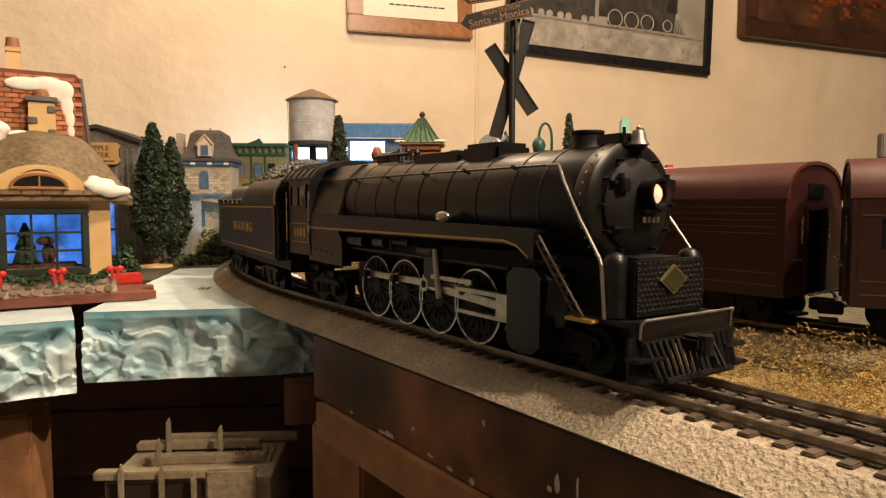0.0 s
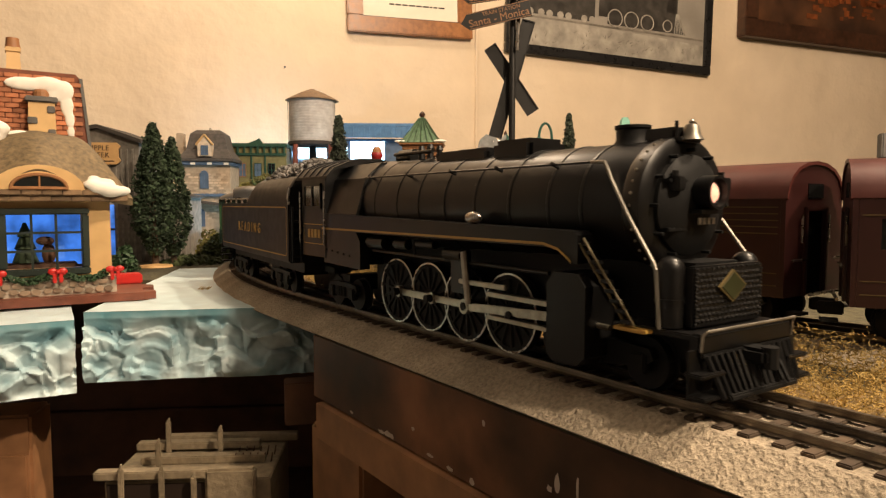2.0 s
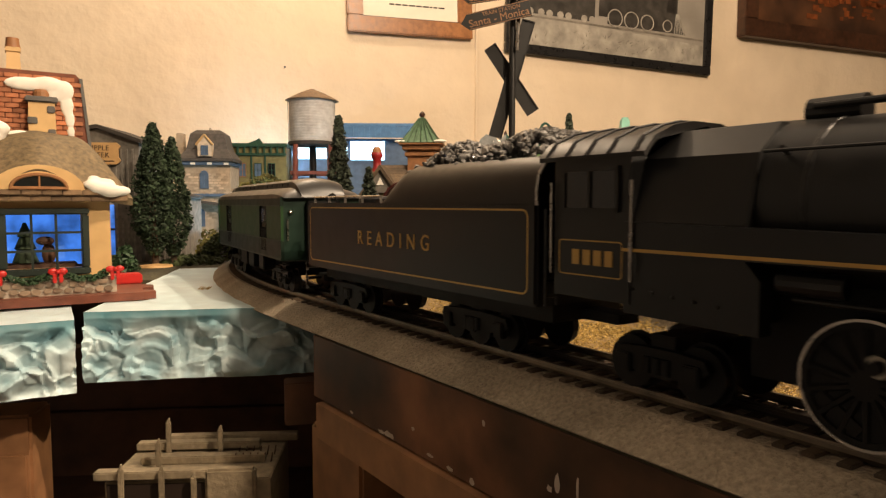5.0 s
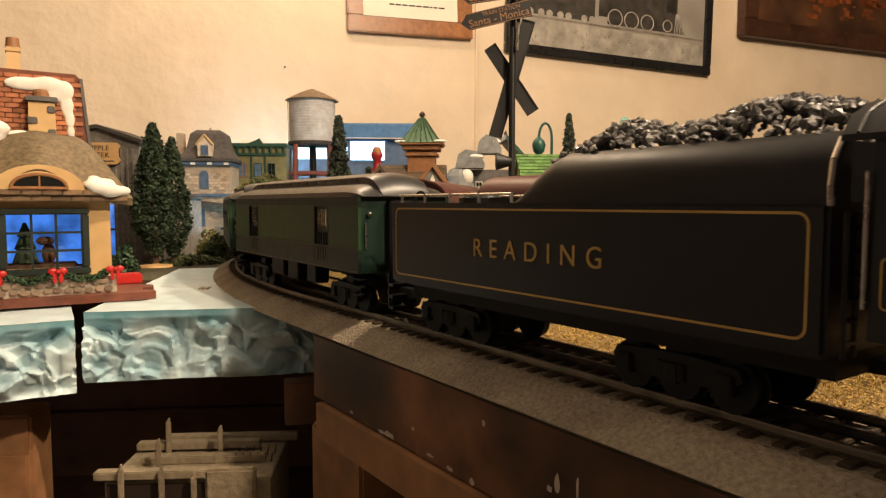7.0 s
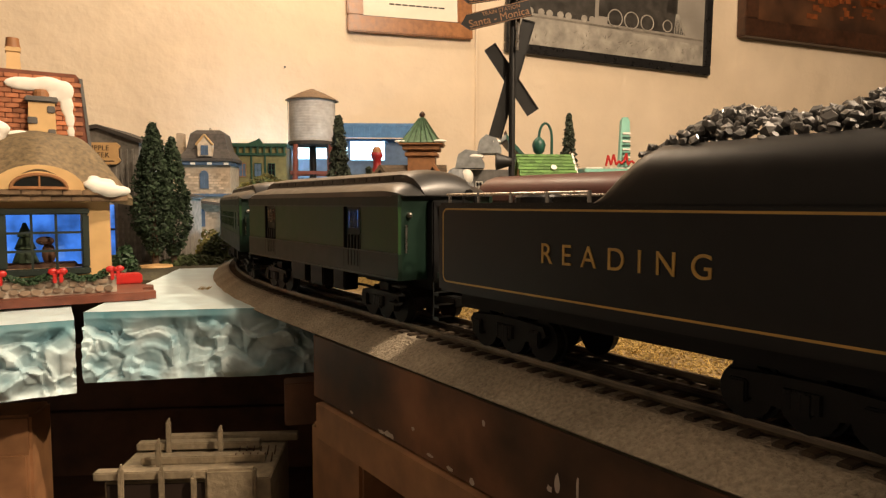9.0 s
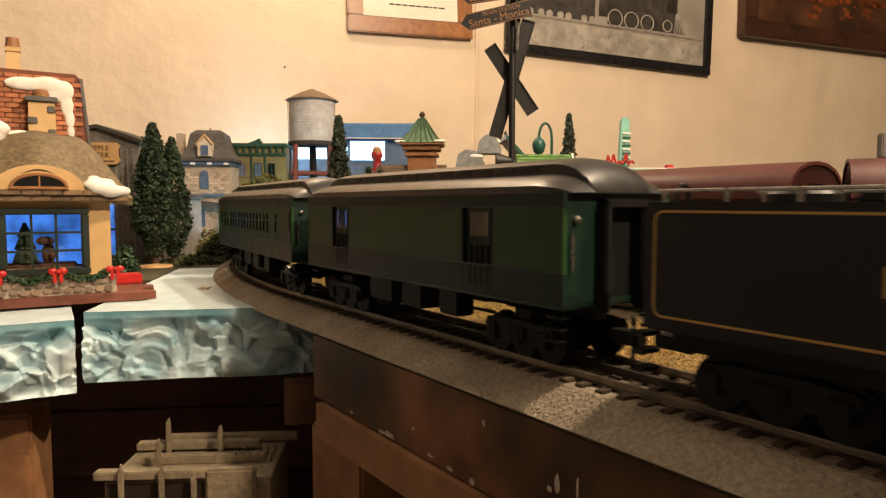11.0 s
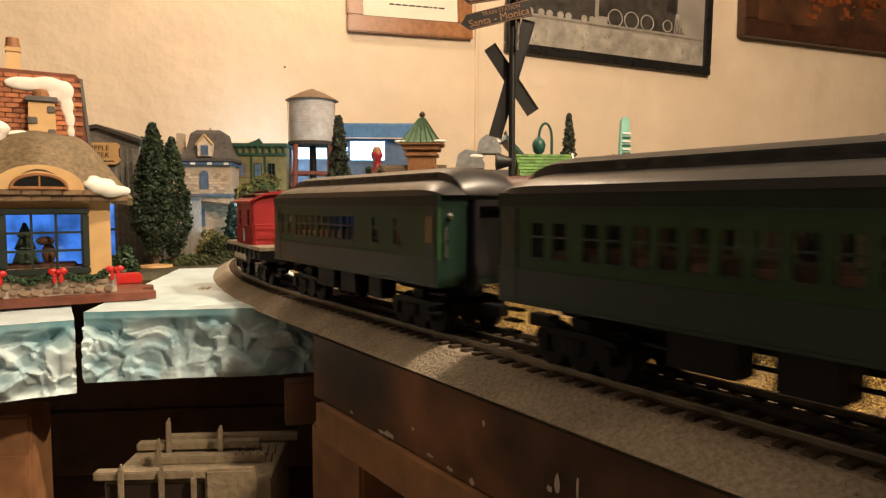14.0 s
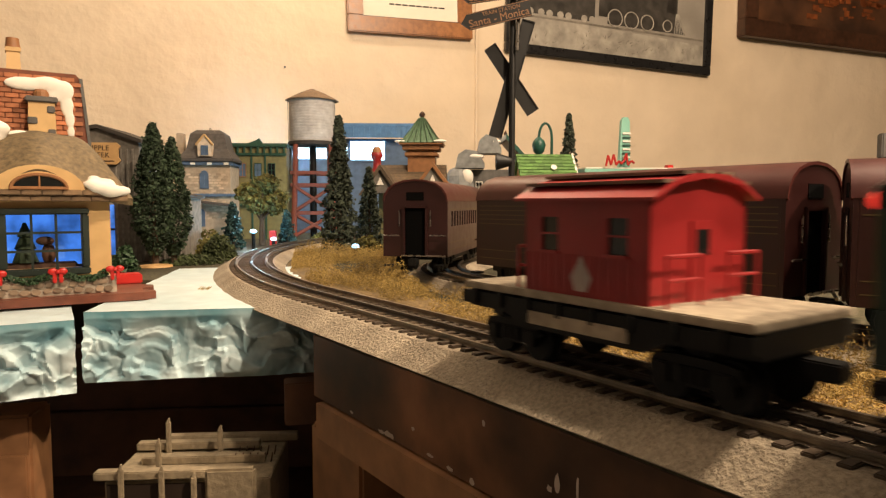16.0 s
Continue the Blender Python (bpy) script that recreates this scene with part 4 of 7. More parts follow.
def caboose():
    t = thing("work_caboose", "red toy work caboose cabin on a sand-topped flat car", "caboose")
    h = 0.070
    part("flat_deck", box(B(), -h, h, -0.030, 0.030, 0.0285, 0.0315, 0.0004), SAND, t, "sand-coloured deck")
    bm = B()
    for sy in (-1, 1):
        y0, y1 = sorted((sy * 0.0255, sy * 0.0305))
        prism(bm, [(-h, 0.0275), (-h, 0.022), (-0.040, 0.021), (-0.032, 0.0165), (0.032, 0.0165), (0.040, 0.021), (h, 0.022), (h, 0.0275)], y0, y1, "y")
        for k in range(8):
            x = -h + 0.010 + 0.0172 * k
            box(bm, x - 0.001, x + 0.001, sy * 0.0308 - 0.001, sy * 0.0308 + 0.001, 0.0225, 0.0285)
    box(bm, -h, h, -0.0255, 0.0255, 0.020, 0.0283)
    part("underframe", bm, SOOT, t, "black fish-belly frame")
    bm = B()
    for sy in (-1, 1):
        box(bm, -0.025, 0.025, sy * 0.0312 - 0.0003, sy * 0.0312 + 0.0003, 0.0185, 0.0235)
    part("lettering_bars", bm, SAND, t, "pale worn lettering")
    c0, c1 = -0.031, 0.031
    wall = B()
    for sy in (-1, 1):
        y0, y1 = sorted((sy * 0.0275, sy * 0.0255))
        for a, b, z0, z1 in ((c0, c1, 0.0315, 0.048), (c0, c1, 0.061, 0.068), (c0, -0.0215, 0.048, 0.061), (-0.0125, 0.0125, 0.048, 0.061), (0.0215, c1, 0.048, 0.061)):
            box(wall, a, b, y0, y1, z0, z1)
    for x in (c0, c1):
        a, b = (x, x + 0.002) if x < 0 else (x - 0.002, x)
        prism(wall, [(-0.0275, 0.0315), (0.0275, 0.0315), (0.0275, 0.068), (0.018, 0.0730), (0.008, 0.0750), (-0.008, 0.0750), (-0.018, 0.0730), (-0.0275, 0.068)], a, b, "x")
    cabin = part("cabin", wall, RED, t, "bright red cabin with planked sides")
    bm = B()
    for sy in (-1, 1):
        for k in range(14):
            x = c0 + 0.0022 + 0.0044 * k
            box(bm, x - 0.0002, x + 0.0002, sy * 0.0277 - 0.0002, sy * 0.0277 + 0.0002, 0.0315, 0.047)
    tagged(part("plank_beads", bm, RED, cabin), kind="stuff")
    for sy in (-1, 1):
        for x in (-0.017, 0.017):
            w = part("window", box(B(), x - 0.0045, x + 0.0045, sy * 0.0262 - 0.0003, sy * 0.0262 + 0.0003, 0.048, 0.061), GLASS_D, cabin, "dark cabin window")
            bm = B()
            box(bm, x - 0.0055, x + 0.0055, sy * 0.028 - 0.0006, sy * 0.028 + 0.0006, 0.0468, 0.0480)
            box(bm, x - 0.0045, x + 0.0045, sy * 0.027 - 0.0004, sy * 0.027 + 0.0004, 0.0542, 0.0550)
            part("sash", bm, RED, w)
        bm = prism(B(), [(-0.0052, 0.0385), (0, 0.0470), (0.0052, 0.0385), (0.003, 0.0335), (-0.003, 0.0335)], sy * 0.0278 - 0.0001, sy * 0.0278 + 0.0001, "y")
        part("emblem", bm, DECAL, cabin, "pale worn emblem")
    bm = B()
    prof = [(-0.0305, 0.0670), (-0.0305, 0.0682), (-0.019, 0.0742), (-0.009, 0.0765), (0.009, 0.0765), (0.019, 0.0742), (0.0305, 0.0682), (0.0305, 0.0670), (0.018, 0.0728), (0.0, 0.0752), (-0.018, 0.0728)]
    prism(bm, prof, c0 - 0.004, c1 + 0.004, "x")
    part("roof", bm, RED, cabin, "arched red roof")
    bm = B()
    for k in range(5):
        y = -0.021 + 0.0105 * k
        z = 0.0776 - (0.0 if abs(y) < 0.009 else (abs(y) - 0.009) * 0.30)
        box(bm, c0 - 0.003, c1 + 0.003, y - 0.0036, y + 0.0036, z - 0.0010, z + 0.0002)
    part("roof_walk", bm, REDROOF, cabin, "weathered grey roof boards")
    for x in (c0 - 0.006, c1 + 0.006):
        bm = B()
        for y in (-0.026, -0.008, 0.008, 0.026):
            rod(bm, (x, y, 0.0315), (x, y, 0.0485), 0.0007, seg=6)
        for y0, y1 in ((-0.026, -0.008), (0.008, 0.026)):
            rod(bm, (x, y0, 0.0485), (x, y1, 0.0485), 0.0008, seg=6)
            rod(bm, (x, y0, 0.0405), (x, y1, 0.0405), 0.0006, seg=6)
        part("end_railing", bm, RED, t, "red end railing")
    for x, l in ((c0 - 0.0004, -1), (c1 + 0.0004, 1)):
        d = part("end_door", box(B(), x - 0.0005, x + 0.0005, -0.006, 0.006, 0.0315, 0.060, 0.0001), RED, cabin)
        part("pane", box(B(), x - 0.0008, x + 0.0008, -0.0035, 0.0035, 0.048, 0.057), GLASS_D, d)
    for x in (-0.045, 0.045):
        truck(t, x, half=0.0165, wheels=2, r=0.0085, gap=0.024)
    bm = B()
    for sx in (-1, 1):
        a, b = sorted((sx * h, sx * (h + 0.012)))
        box(bm, a, b, -0.004, 0.004, 0.0125, 0.0185, 0.0006)
    part("coupler", bm, SOOT, t)
    return t


LOCO, DRIVERS, RODSET = locomotive()
TENDER_T = tender()
BAGGAGE = passenger_car("baggage_car", "two-tone green toy baggage car with dark arched roof", 0.1190, "baggage", GREEN_D, GREEN_L, ROOFG, GREEN_B, True)
COACH = passenger_car("passenger_coach", "two-tone green toy coach with a row of clear windows", 0.1240, "coach", GREEN_D, GREEN_L, ROOFG, GREEN_B, True)
OBS = passenger_car("observation_car", "two-tone green toy observation car with dark windows", 0.1080, "observation", GREEN_D, GREEN_L, ROOFG, GREEN_B)
CABOOSE = caboose()
for _sy in (-1, 1):
    _bm = B()
    ball(_bm, (-0.1090, _sy * 0.0265, 0.0668), 0.0026)
    part("marker_lamp", _bm, SIGNAL_RED, OBS, "glowing red marker lamp")


# ---- standing maroon train on the siding ----
def maroon_car(label, place, wins, h):
    t = thing("maroon_coach", label, "railway car", group="maroon cars on the siding")
    z, ze = 0.0165, 0.0685
    arch = [(-0.0312, z), (-0.0312, ze), (-0.0300, ze + 0.0060), (-0.0262, ze + 0.0120), (-0.0200, ze + 0.0165), (-0.0100, ze + 0.0195), (0.0, ze + 0.0203)]
    full = arch + [(-y, zz) for y, zz in reversed(arch[:-1])]
    for sx in (-1, 1):
        x = sx * h
        a, b = sorted((x, x - sx * 0.0025))
        bm = B()
        for lo, hi in ((-0.0312, -0.0100), (0.0100, 0.0312)):
            box(bm, a, b, lo, hi, z, ze)
        box(bm, a, b, -0.0100, 0.0100, 0.0630, ze)
        prism(bm, [p for p in full if p[1] >= ze], a, b, "x")
        e = part("end_wall", bm, MAROON, t, "maroon car end")
        # closed sheet across the doorway, its inner darkness put into the colour
        a, b = sorted((x - sx * 0.0020, x - sx * 0.0010))
        part("end_door", box(B(), a, b, -0.0100, 0.0100, z, 0.0630), VOID, e, "near-black sheet standing in for the doorway's shade")
        a, b = sorted((x, x + sx * 0.0018))
        bm = B()
        for lo, hi, z0, z1 in ((-0.0122, -0.0098, z, 0.0640), (0.0098, 0.0122, z, 0.0640), (-0.0122, 0.0122, 0.0620, 0.0645)):
            box(bm, a, b, lo, hi, z0, z1, 0.0004)
        part("door_frame", bm, MAROON, e)
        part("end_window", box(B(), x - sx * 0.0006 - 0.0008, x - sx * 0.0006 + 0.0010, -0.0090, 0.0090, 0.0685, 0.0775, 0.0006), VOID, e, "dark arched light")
        bm = B()
        for sy in (-1, 1):
            rod(bm, (x + sx * 0.004, sy * 0.0145, z + 0.020), (x + sx * 0.004, sy * 0.0305, z + 0.020), 0.0007, seg=6)
            rod(bm, (x + sx * 0.001, sy * 0.0150, 0.045), (x + sx * 0.001, sy * 0.0150, 0.060), 0.0006, seg=6)
        rod(bm, (x + sx * 0.004, -0.012, z + 0.001), (x + sx * 0.004, 0.030, z + 0.001), 0.0009, seg=6)
        part("railing", bm, STEEL, e, "bright end railing")
    bm = B()
    pts = [p for p in full]
    inner = [(y * 0.965, ze - 0.0006 + (zz - ze) * 0.95) for y, zz in pts if zz >= ze]
    outer = [(y * 1.012, zz + 0.0003) for y, zz in pts if zz >= ze]
    prism(bm, outer + list(reversed(inner)), -h - 0.001, h + 0.001, "x")
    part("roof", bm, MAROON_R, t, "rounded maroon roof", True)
    for sy in (-1, 1):
        y = sy * 0.0300
        y0, y1 = y - 0.0012, y + 0.0012
        bm = B()
        if wins:
            box(bm, -h + 0.0026, h - 0.0026, y0, y1, z, 0.0445)
            box(bm, -h + 0.0026, h - 0.0026, y0, y1, 0.0590, ze)
            edges = [-h + 0.0026] + [q for w in wins for q in w] + [h - 0.0026]
            for a, b in zip(edges[::2], edges[1::2]):
                box(bm, a, b, y0, y1, 0.0445, 0.0590)
        else:
            box(bm, -h + 0.0026, h - 0.0026, y0, y1, z, ze)
        side = part("side", bm, MAROON, t, "maroon side with gold lines")
        for a, b in wins:
            part("window", box(B(), a, b, y - 0.0004, y + 0.0004, 0.0445, 0.0590), GLASS_D, side, "dark window")
        for zz in ((0.0500, 0.0535, 0.0570, 0.0605, 0.0640) if not wins else (0.0605,)):
            part("gold_line", box(B(), -h + 0.004, h - 0.004, y + sy * 0.0013 - 0.0002, y + sy * 0.0013 + 0.0002, zz, zz + 0.0005), BRASS_D, side)
        for zz in (0.0225, 0.0290):
            part("gold_line", box(B(), -h + 0.004, h - 0.004, y + sy * 0.0013 - 0.0002, y + sy * 0.0013 + 0.0002, zz, zz + 0.0004), BRASS_D, side)
    part("floor_pan", box(B(), -h + 0.003, h - 0.003, -0.0285, 0.0285, z, z + 0.003), SOOT, t)
    bm = B()
    box(bm, -0.04, 0.04, -0.022, 0.022, 0.009, z + 0.001, 0.001)
    for sx in (-1, 1):
        a, b = sorted((sx * h, sx * (h + 0.012)))
        box(bm, a, b, -0.004, 0.004, 0.0085, 0.0150, 0.0006)
        box(bm, a, b - 0.004, -0.028, -0.020, 0.008, 0.0095)
        box(bm, a, b - 0.004, 0.020, 0.028, 0.008, 0.0095)
    part("underframe", bm, SOOT, t)
    for x in (-h + 0.037, h - 0.037):
        truck(t, x, half=0.0165, wheels=3, r=0.0085, gap=0.0165)
    t.matrix_basis = place
    return t


maroon_car("maroon toy coach with rows of dark windows", pose(-0.001, 0.745, RAIL, 0, 0, -103), [(-0.100 + 0.0125 * k, -0.0915 + 0.0125 * k) for k in range(16)], 0.112)
maroon_car("maroon toy baggage coach with gold lines, plain sides", on_line(side_at, 0.0, 0.085), [], 0.1275)
maroon_car("maroon toy coach with large dark windows", on_line(side_at, 0.256, 0.075), [(-0.100 + 0.020 * k, -0.087 + 0.020 * k) for k in range(10)], 0.112)


# ---- materials of the town and the walls ----
CERAMIC_Y = mat("ochre_glazed_wall", (0.66, 0.44, 0.20), 0.45, vary=0.12, scale=60, bump=0.15, colour2=(0.56, 0.35, 0.15), scale2=14)
THATCH = mat("thatch_brown", (0.23, 0.165, 0.085), 0.7, vary=0.45, scale=260, bump=0.7, dist=0.001)
THATCH_E = mat("thatch_edge", (0.24, 0.15, 0.08), 0.65, vary=0.35, scale=120, bump=0.3, island="object")
SNOW = mat("glazed_snow", (0.86, 0.82, 0.74), 0.5, vary=0.06, scale=50, bump=0.15)
BRICK = mat("orange_brick", (0.52, 0.185, 0.075), 0.6, vary=0.25, scale=150, bump=0.3, island="object")
MORTAR = mat("brick_mortar", (0.22, 0.075, 0.04), 0.8, vary=0.3, scale=150, bump=0.4)
GREY_ST = mat("grey_stone_trim", (0.16, 0.15, 0.14), 0.7, vary=0.3, scale=90, bump=0.3)
STONE_M = mat("pale_mortar", (0.52, 0.45, 0.36), 0.7, vary=0.25, scale=90, bump=0.4)
STONE = mat("cottage_stone", (0.34, 0.25, 0.17), 0.6, vary=0.3, scale=90, bump=0.3, island="object")
PLINTH = mat("red_brown_plinth", (0.19, 0.058, 0.032), 0.42, vary=0.3, scale=70, bump=0.2)
DKGREEN = mat("dark_green_window_frame", (0.018, 0.030, 0.024), 0.45, vary=0.2, bump=0.1)
GARLAND = mat("garland_green", (0.035, 0.085, 0.03), 0.6, vary=0.4, scale=300, bump=0.4)
BOW = mat("red_bow", (0.55, 0.02, 0.015), 0.4, vary=0.15, bump=0.1)
BLUE_GLOW = mat("blue_lit_room", (0.10, 0.25, 0.6), 0.5, vary=0.5, scale=90, scale2=40, bump=0, glow=(0.07, 0.27, 1.0), power=0.42)
WHITE_GLOW = mat("blue_white_lit_window", (0.7, 0.85, 1.0), 0.4, bump=0, glow=(0.42, 0.76, 1.0), power=3.2)
BULB = mat("blue_white_bulb", (0.8, 0.9, 1.0), 0.3, bump=0, glow=(0.30, 0.72, 1.0), power=3.0)
BARN = mat("weathered_grey_board", (0.28, 0.255, 0.22), 0.8, vary=0.4, scale=110, bump=0.4, island="object")
BARN_D = mat("dark_barn_trim", (0.055, 0.045, 0.038), 0.8, vary=0.3, scale=110, bump=0.3)
SIGN = mat("cream_sign", (0.62, 0.38, 0.16), 0.6, vary=0.15, scale=60, bump=0.1)
INK = mat("dark_ink", (0.03, 0.018, 0.012), 0.6, vary=0.1, bump=0)
LEAF_D = mat("cypress_green", (0.042, 0.075, 0.034), 0.8, vary=0.4, scale=200, bump=0.3, island="island")
LEAF_P = mat("pine_green", (0.060, 0.078, 0.050), 0.85, vary=0.4, scale=200, bump=0.3, island="island")
LEAF_T = mat("teal_spruce", (0.028, 0.085, 0.085), 0.8, vary=0.4, scale=200, bump=0.3, island="island")
LEAF_Y = mat("olive_foliage", (0.17, 0.15, 0.035), 0.85, vary=0.4, scale=200, bump=0.3, island="island")
LEAF_B = mat("bush_green", (0.055, 0.075, 0.022), 0.85, vary=0.4, scale=200, bump=0.3, island="island")
BARK = mat("bark_brown", (0.10, 0.06, 0.035), 0.85, vary=0.4, scale=150, bump=0.5)
VIC_WALL = mat("cream_brick_wall", (0.60, 0.47, 0.34), 0.7, vary=0.2, scale=120, bump=0.3, island="object")
VIC_ROOF = mat("grey_brown_slate", (0.11, 0.095, 0.085), 0.7, vary=0.35, scale=160, bump=0.4)
VIC_BLUE = mat("slate_blue_trim", (0.11, 0.17, 0.27), 0.6, vary=0.25, bump=0.2)
SHOP = mat("shop_olive_wall", (0.22, 0.19, 0.075), 0.65, vary=0.25, scale=100, bump=0.2)
SHOP_G = mat("shop_green_trim", (0.022, 0.075, 0.045), 0.5, vary=0.25, scale=100, bump=0.15)
RUST = mat("red_oxide_timber", (0.22, 0.05, 0.025), 0.7, vary=0.3, scale=120, bump=0.3)
TANK_W = mat("white_tank_boards", (0.62, 0.60, 0.58), 0.6, vary=0.15, scale=80, bump=0.3, colour2=(0.48, 0.44, 0.42), scale2=20)
TANK_R = mat("tan_tank_roof", (0.26, 0.17, 0.10), 0.8, vary=0.3, scale=120, bump=0.4)
STN_BLUE = mat("pale_blue_canopy", (0.10, 0.24, 0.46), 0.5, vary=0.2, scale=80, bump=0.1)
ROOF_GRN = mat("green_seamed_roof", (0.10, 0.20, 0.10), 0.55, vary=0.3, scale=120, bump=0.2)
ROOF_BRN = mat("brown_shingle", (0.16, 0.11, 0.065), 0.8, vary=0.35, scale=150, bump=0.4, island="object")
TERRA = mat("terracotta_trim", (0.36, 0.16, 0.06), 0.6, vary=0.25, scale=100, bump=0.2)
GREY_ROOF = mat("grey_metal_roof", (0.30, 0.31, 0.31), 0.55, vary=0.3, scale=100, bump=0.2)
LIME = mat("bright_green_shingle", (0.13, 0.27, 0.065), 0.6, vary=0.25, scale=120, bump=0.2, island="object")
TEAL = mat("pale_teal_plastic", (0.25, 0.55, 0.45), 0.45, vary=0.1, bump=0.05)
CAST_G = mat("dark_green_cast_iron", (0.02, 0.10, 0.075), 0.45, vary=0.2, bump=0.1)
SIGN_K = mat("black_sign_paint", (0.010, 0.009, 0.008), 0.5, vary=0.3, scale=140, bump=0.15)
SIGN_T = mat("sign_copper_letters", (0.30, 0.15, 0.07), 0.5, vary=0.1, bump=0)
OAK = mat("orange_oak_frame", (0.34, 0.13, 0.035), 0.35, vary=0.3, scale=70, bump=0.15)
FRAME_K = mat("black_picture_frame", (0.015, 0.014, 0.014), 0.3, vary=0.2, bump=0.05)
FRAME_B = mat("dark_brown_frame", (0.075, 0.03, 0.014), 0.4, vary=0.4, scale=60, bump=0.2)
PAPER = mat("cream_paper", (0.78, 0.72, 0.60), 0.7, vary=0.03, bump=0)
PHOTO_SKY = mat("photo_pale_grey", (0.34, 0.305, 0.26), 0.35, vary=0.2, scale=12, bump=0, scale2=4)
PHOTO_SNOW = mat("photo_snow", (0.43, 0.39, 0.33), 0.35, vary=0.3, scale=30, bump=0, scale2=14)
PHOTO_DARK = mat("photo_dark_grey", (0.075, 0.066, 0.057), 0.35, vary=0.4, scale=40, bump=0)
PHOTO_MID = mat("photo_mid_grey", (0.25, 0.22, 0.18), 0.35, vary=0.3, scale=40, bump=0)
CANVAS = mat("dark_painting", (0.13, 0.052, 0.02), 0.5, vary=0.5, scale=14, bump=0.1, colour2=(0.045, 0.02, 0.01), scale2=5)
CANVAS_O = mat("painting_orange_daubs", (0.32, 0.085, 0.02), 0.5, vary=0.5, scale=40, bump=0.2)
TANPLAST = mat("tan_cast_plaster", (0.32, 0.255, 0.165), 0.85, vary=0.25, scale=160, bump=0.6, dist=0.002)
CHIP = mat("bare_chipped_wood", (0.62, 0.52, 0.42), 0.8, vary=0.2, bump=0.2)


def moved(x, y, z, turn=0.0):
    return pose(x, y, RAIL + z, 0, 0, turn)


# ---- foam rock slabs beside the track ----
def chips(p, size):
    """Height of a flaked surface: every chip is a tilted facet with a step at its edge."""
    c = noise.voronoi(p)[1][0]
    d = p - c
    a = 6.283 * noise.cell(c * 3.1)
    return size * (0.9 * noise.cell(c * 7.7 + Vector((3, 1, 2))) + 0.9 * d.x * math.cos(a) - d.y * (0.5 + 0.5 * math.sin(a)))


def foam_slab(name, label, a, b, depth, thick, seed, top):
    """A two-inch foam slab from a to b (its front edge), carved like rock in front."""
    a, b = Vector((*a, 0)), Vector((*b, 0))
    d = (b - a)
    n = Vector((d.y, -d.x, 0)).normalized()          # out of the carved face, to the front
    nu = int(d.length / 0.0009)
    nv = 62
    t = thing(name, label, "foam slab")
    bm = B()
    rows = []
    for j in range(nv + 1):
        v = j / nv
        row = []
        for i in range(nu + 1):
            u = i / nu
            p = a + d * u
            q = Vector((u * d.length * 42, v * thick * 42, seed))
            warp = q + Vector((noise.noise(q * 0.9), noise.noise(q * 0.9 + Vector((7, 3, 1))), 0)) * 0.55
            rough = chips(warp * 1.15, 0.55) + chips(warp * 2.7 + Vector((5, 1, 2)), 0.30) * max(0.0, min(1.0, 0.6 + 1.6 * noise.noise(q * 0.5 + Vector((2, 9, 4))))) + noise.noise(q * 0.4) * 0.45 + noise.turbulence(q * 2.2, 2, True) * 0.06
            env = min(1.0, max(0.0, v - 0.10) * 5 + 0.03, (1 - v) * 8 + 0.3)
            out = (rough - 0.15) * 0.0125 * env
            side = 0.001 * noise.noise(Vector((v * 7, seed, 3.0))) * (1 if u in (0.0, 1.0) else 0)
            row.append(bm.verts.new(p + n * out + d.normalized() * side + Vector((0, 0, RAIL + top - thick * v + 0.0008 * noise.noise(q * 0.5) * (j > 0)))))
        rows.append(row)
    for r0, r1 in zip(rows, rows[1:]):
        for i in range(nu):
            bm.faces.new((r0[i], r0[i + 1], r1[i + 1], r1[i]))
    inner = [q for row in rows[1:-1] for q in row[1:-1]]
    for _ in range(2):
        bmesh.ops.smooth_vert(bm, verts=inner, factor=0.5, use_axis_x=True, use_axis_y=True, use_axis_z=True)
    part("carved_face", bm, FOAM_S, t, "rough carved face painted white, grey and teal", True)
    bm = B()
    m = 60
    grid = []
    for j in range(m + 1):
        line = []
        for i in range(m + 1):
            p = a.lerp(b, i / m) - n * (depth * j / m - (0 if j else 0.0))
            z = RAIL + top + (0.0006 * noise.noise(Vector((p.x * 60, p.y * 60, seed))) if j else 0)
            line.append(bm.verts.new((p.x, p.y, z)))
        grid.append(line)
    for r0, r1 in zip(grid, grid[1:]):
        for i in range(m):
            bm.faces.new((r0[i], r0[i + 1], r1[i + 1], r1[i]))
    low = [bm.verts.new((p.x, p.y, RAIL + top - thick)) for p in (a - n * 0.006, b - n * 0.006, b - n * depth, a - n * depth)]
    bm.faces.new(low)
    bm.faces.new((grid[0][0], grid[m][0], low[3], low[0]))
    bm.faces.new((grid[0][m], grid[m][m], low[2], low[1]))
    bm.faces.new((grid[m][0], grid[m][m], low[2], low[3]))
    part("top_face", bm, FOAM, t, "smooth pale icy top")
    return t


foam_slab("foam_slab", "white and teal carved foam ice slab beside the track", (-0.2610, 0.4880), (-0.0930, 0.5180), 0.34, 0.052, 1.7, GROUND + 0.0005)
foam_slab("foam_slab", "grey-white carved foam slab under the cottage", (-0.4600, 0.3440), (-0.2545, 0.4640), 0.30, 0.052, 9.2, GROUND - 0.0010)
_bm = B()
for _k in range(5):
    rod(_bm, (-0.222 + 0.002 * _k, 0.612 + 0.001 * (_k % 2), RAIL + GROUND + 0.0015), (-0.2195 + 0.0024 * _k, 0.6135 - 0.002 * (_k % 3), RAIL + GROUND + 0.004), 0.0007, 0.0003, 5)
solid("dry_twig", _bm, GRASS, "small dry twig lying on the pale slab", "twig")


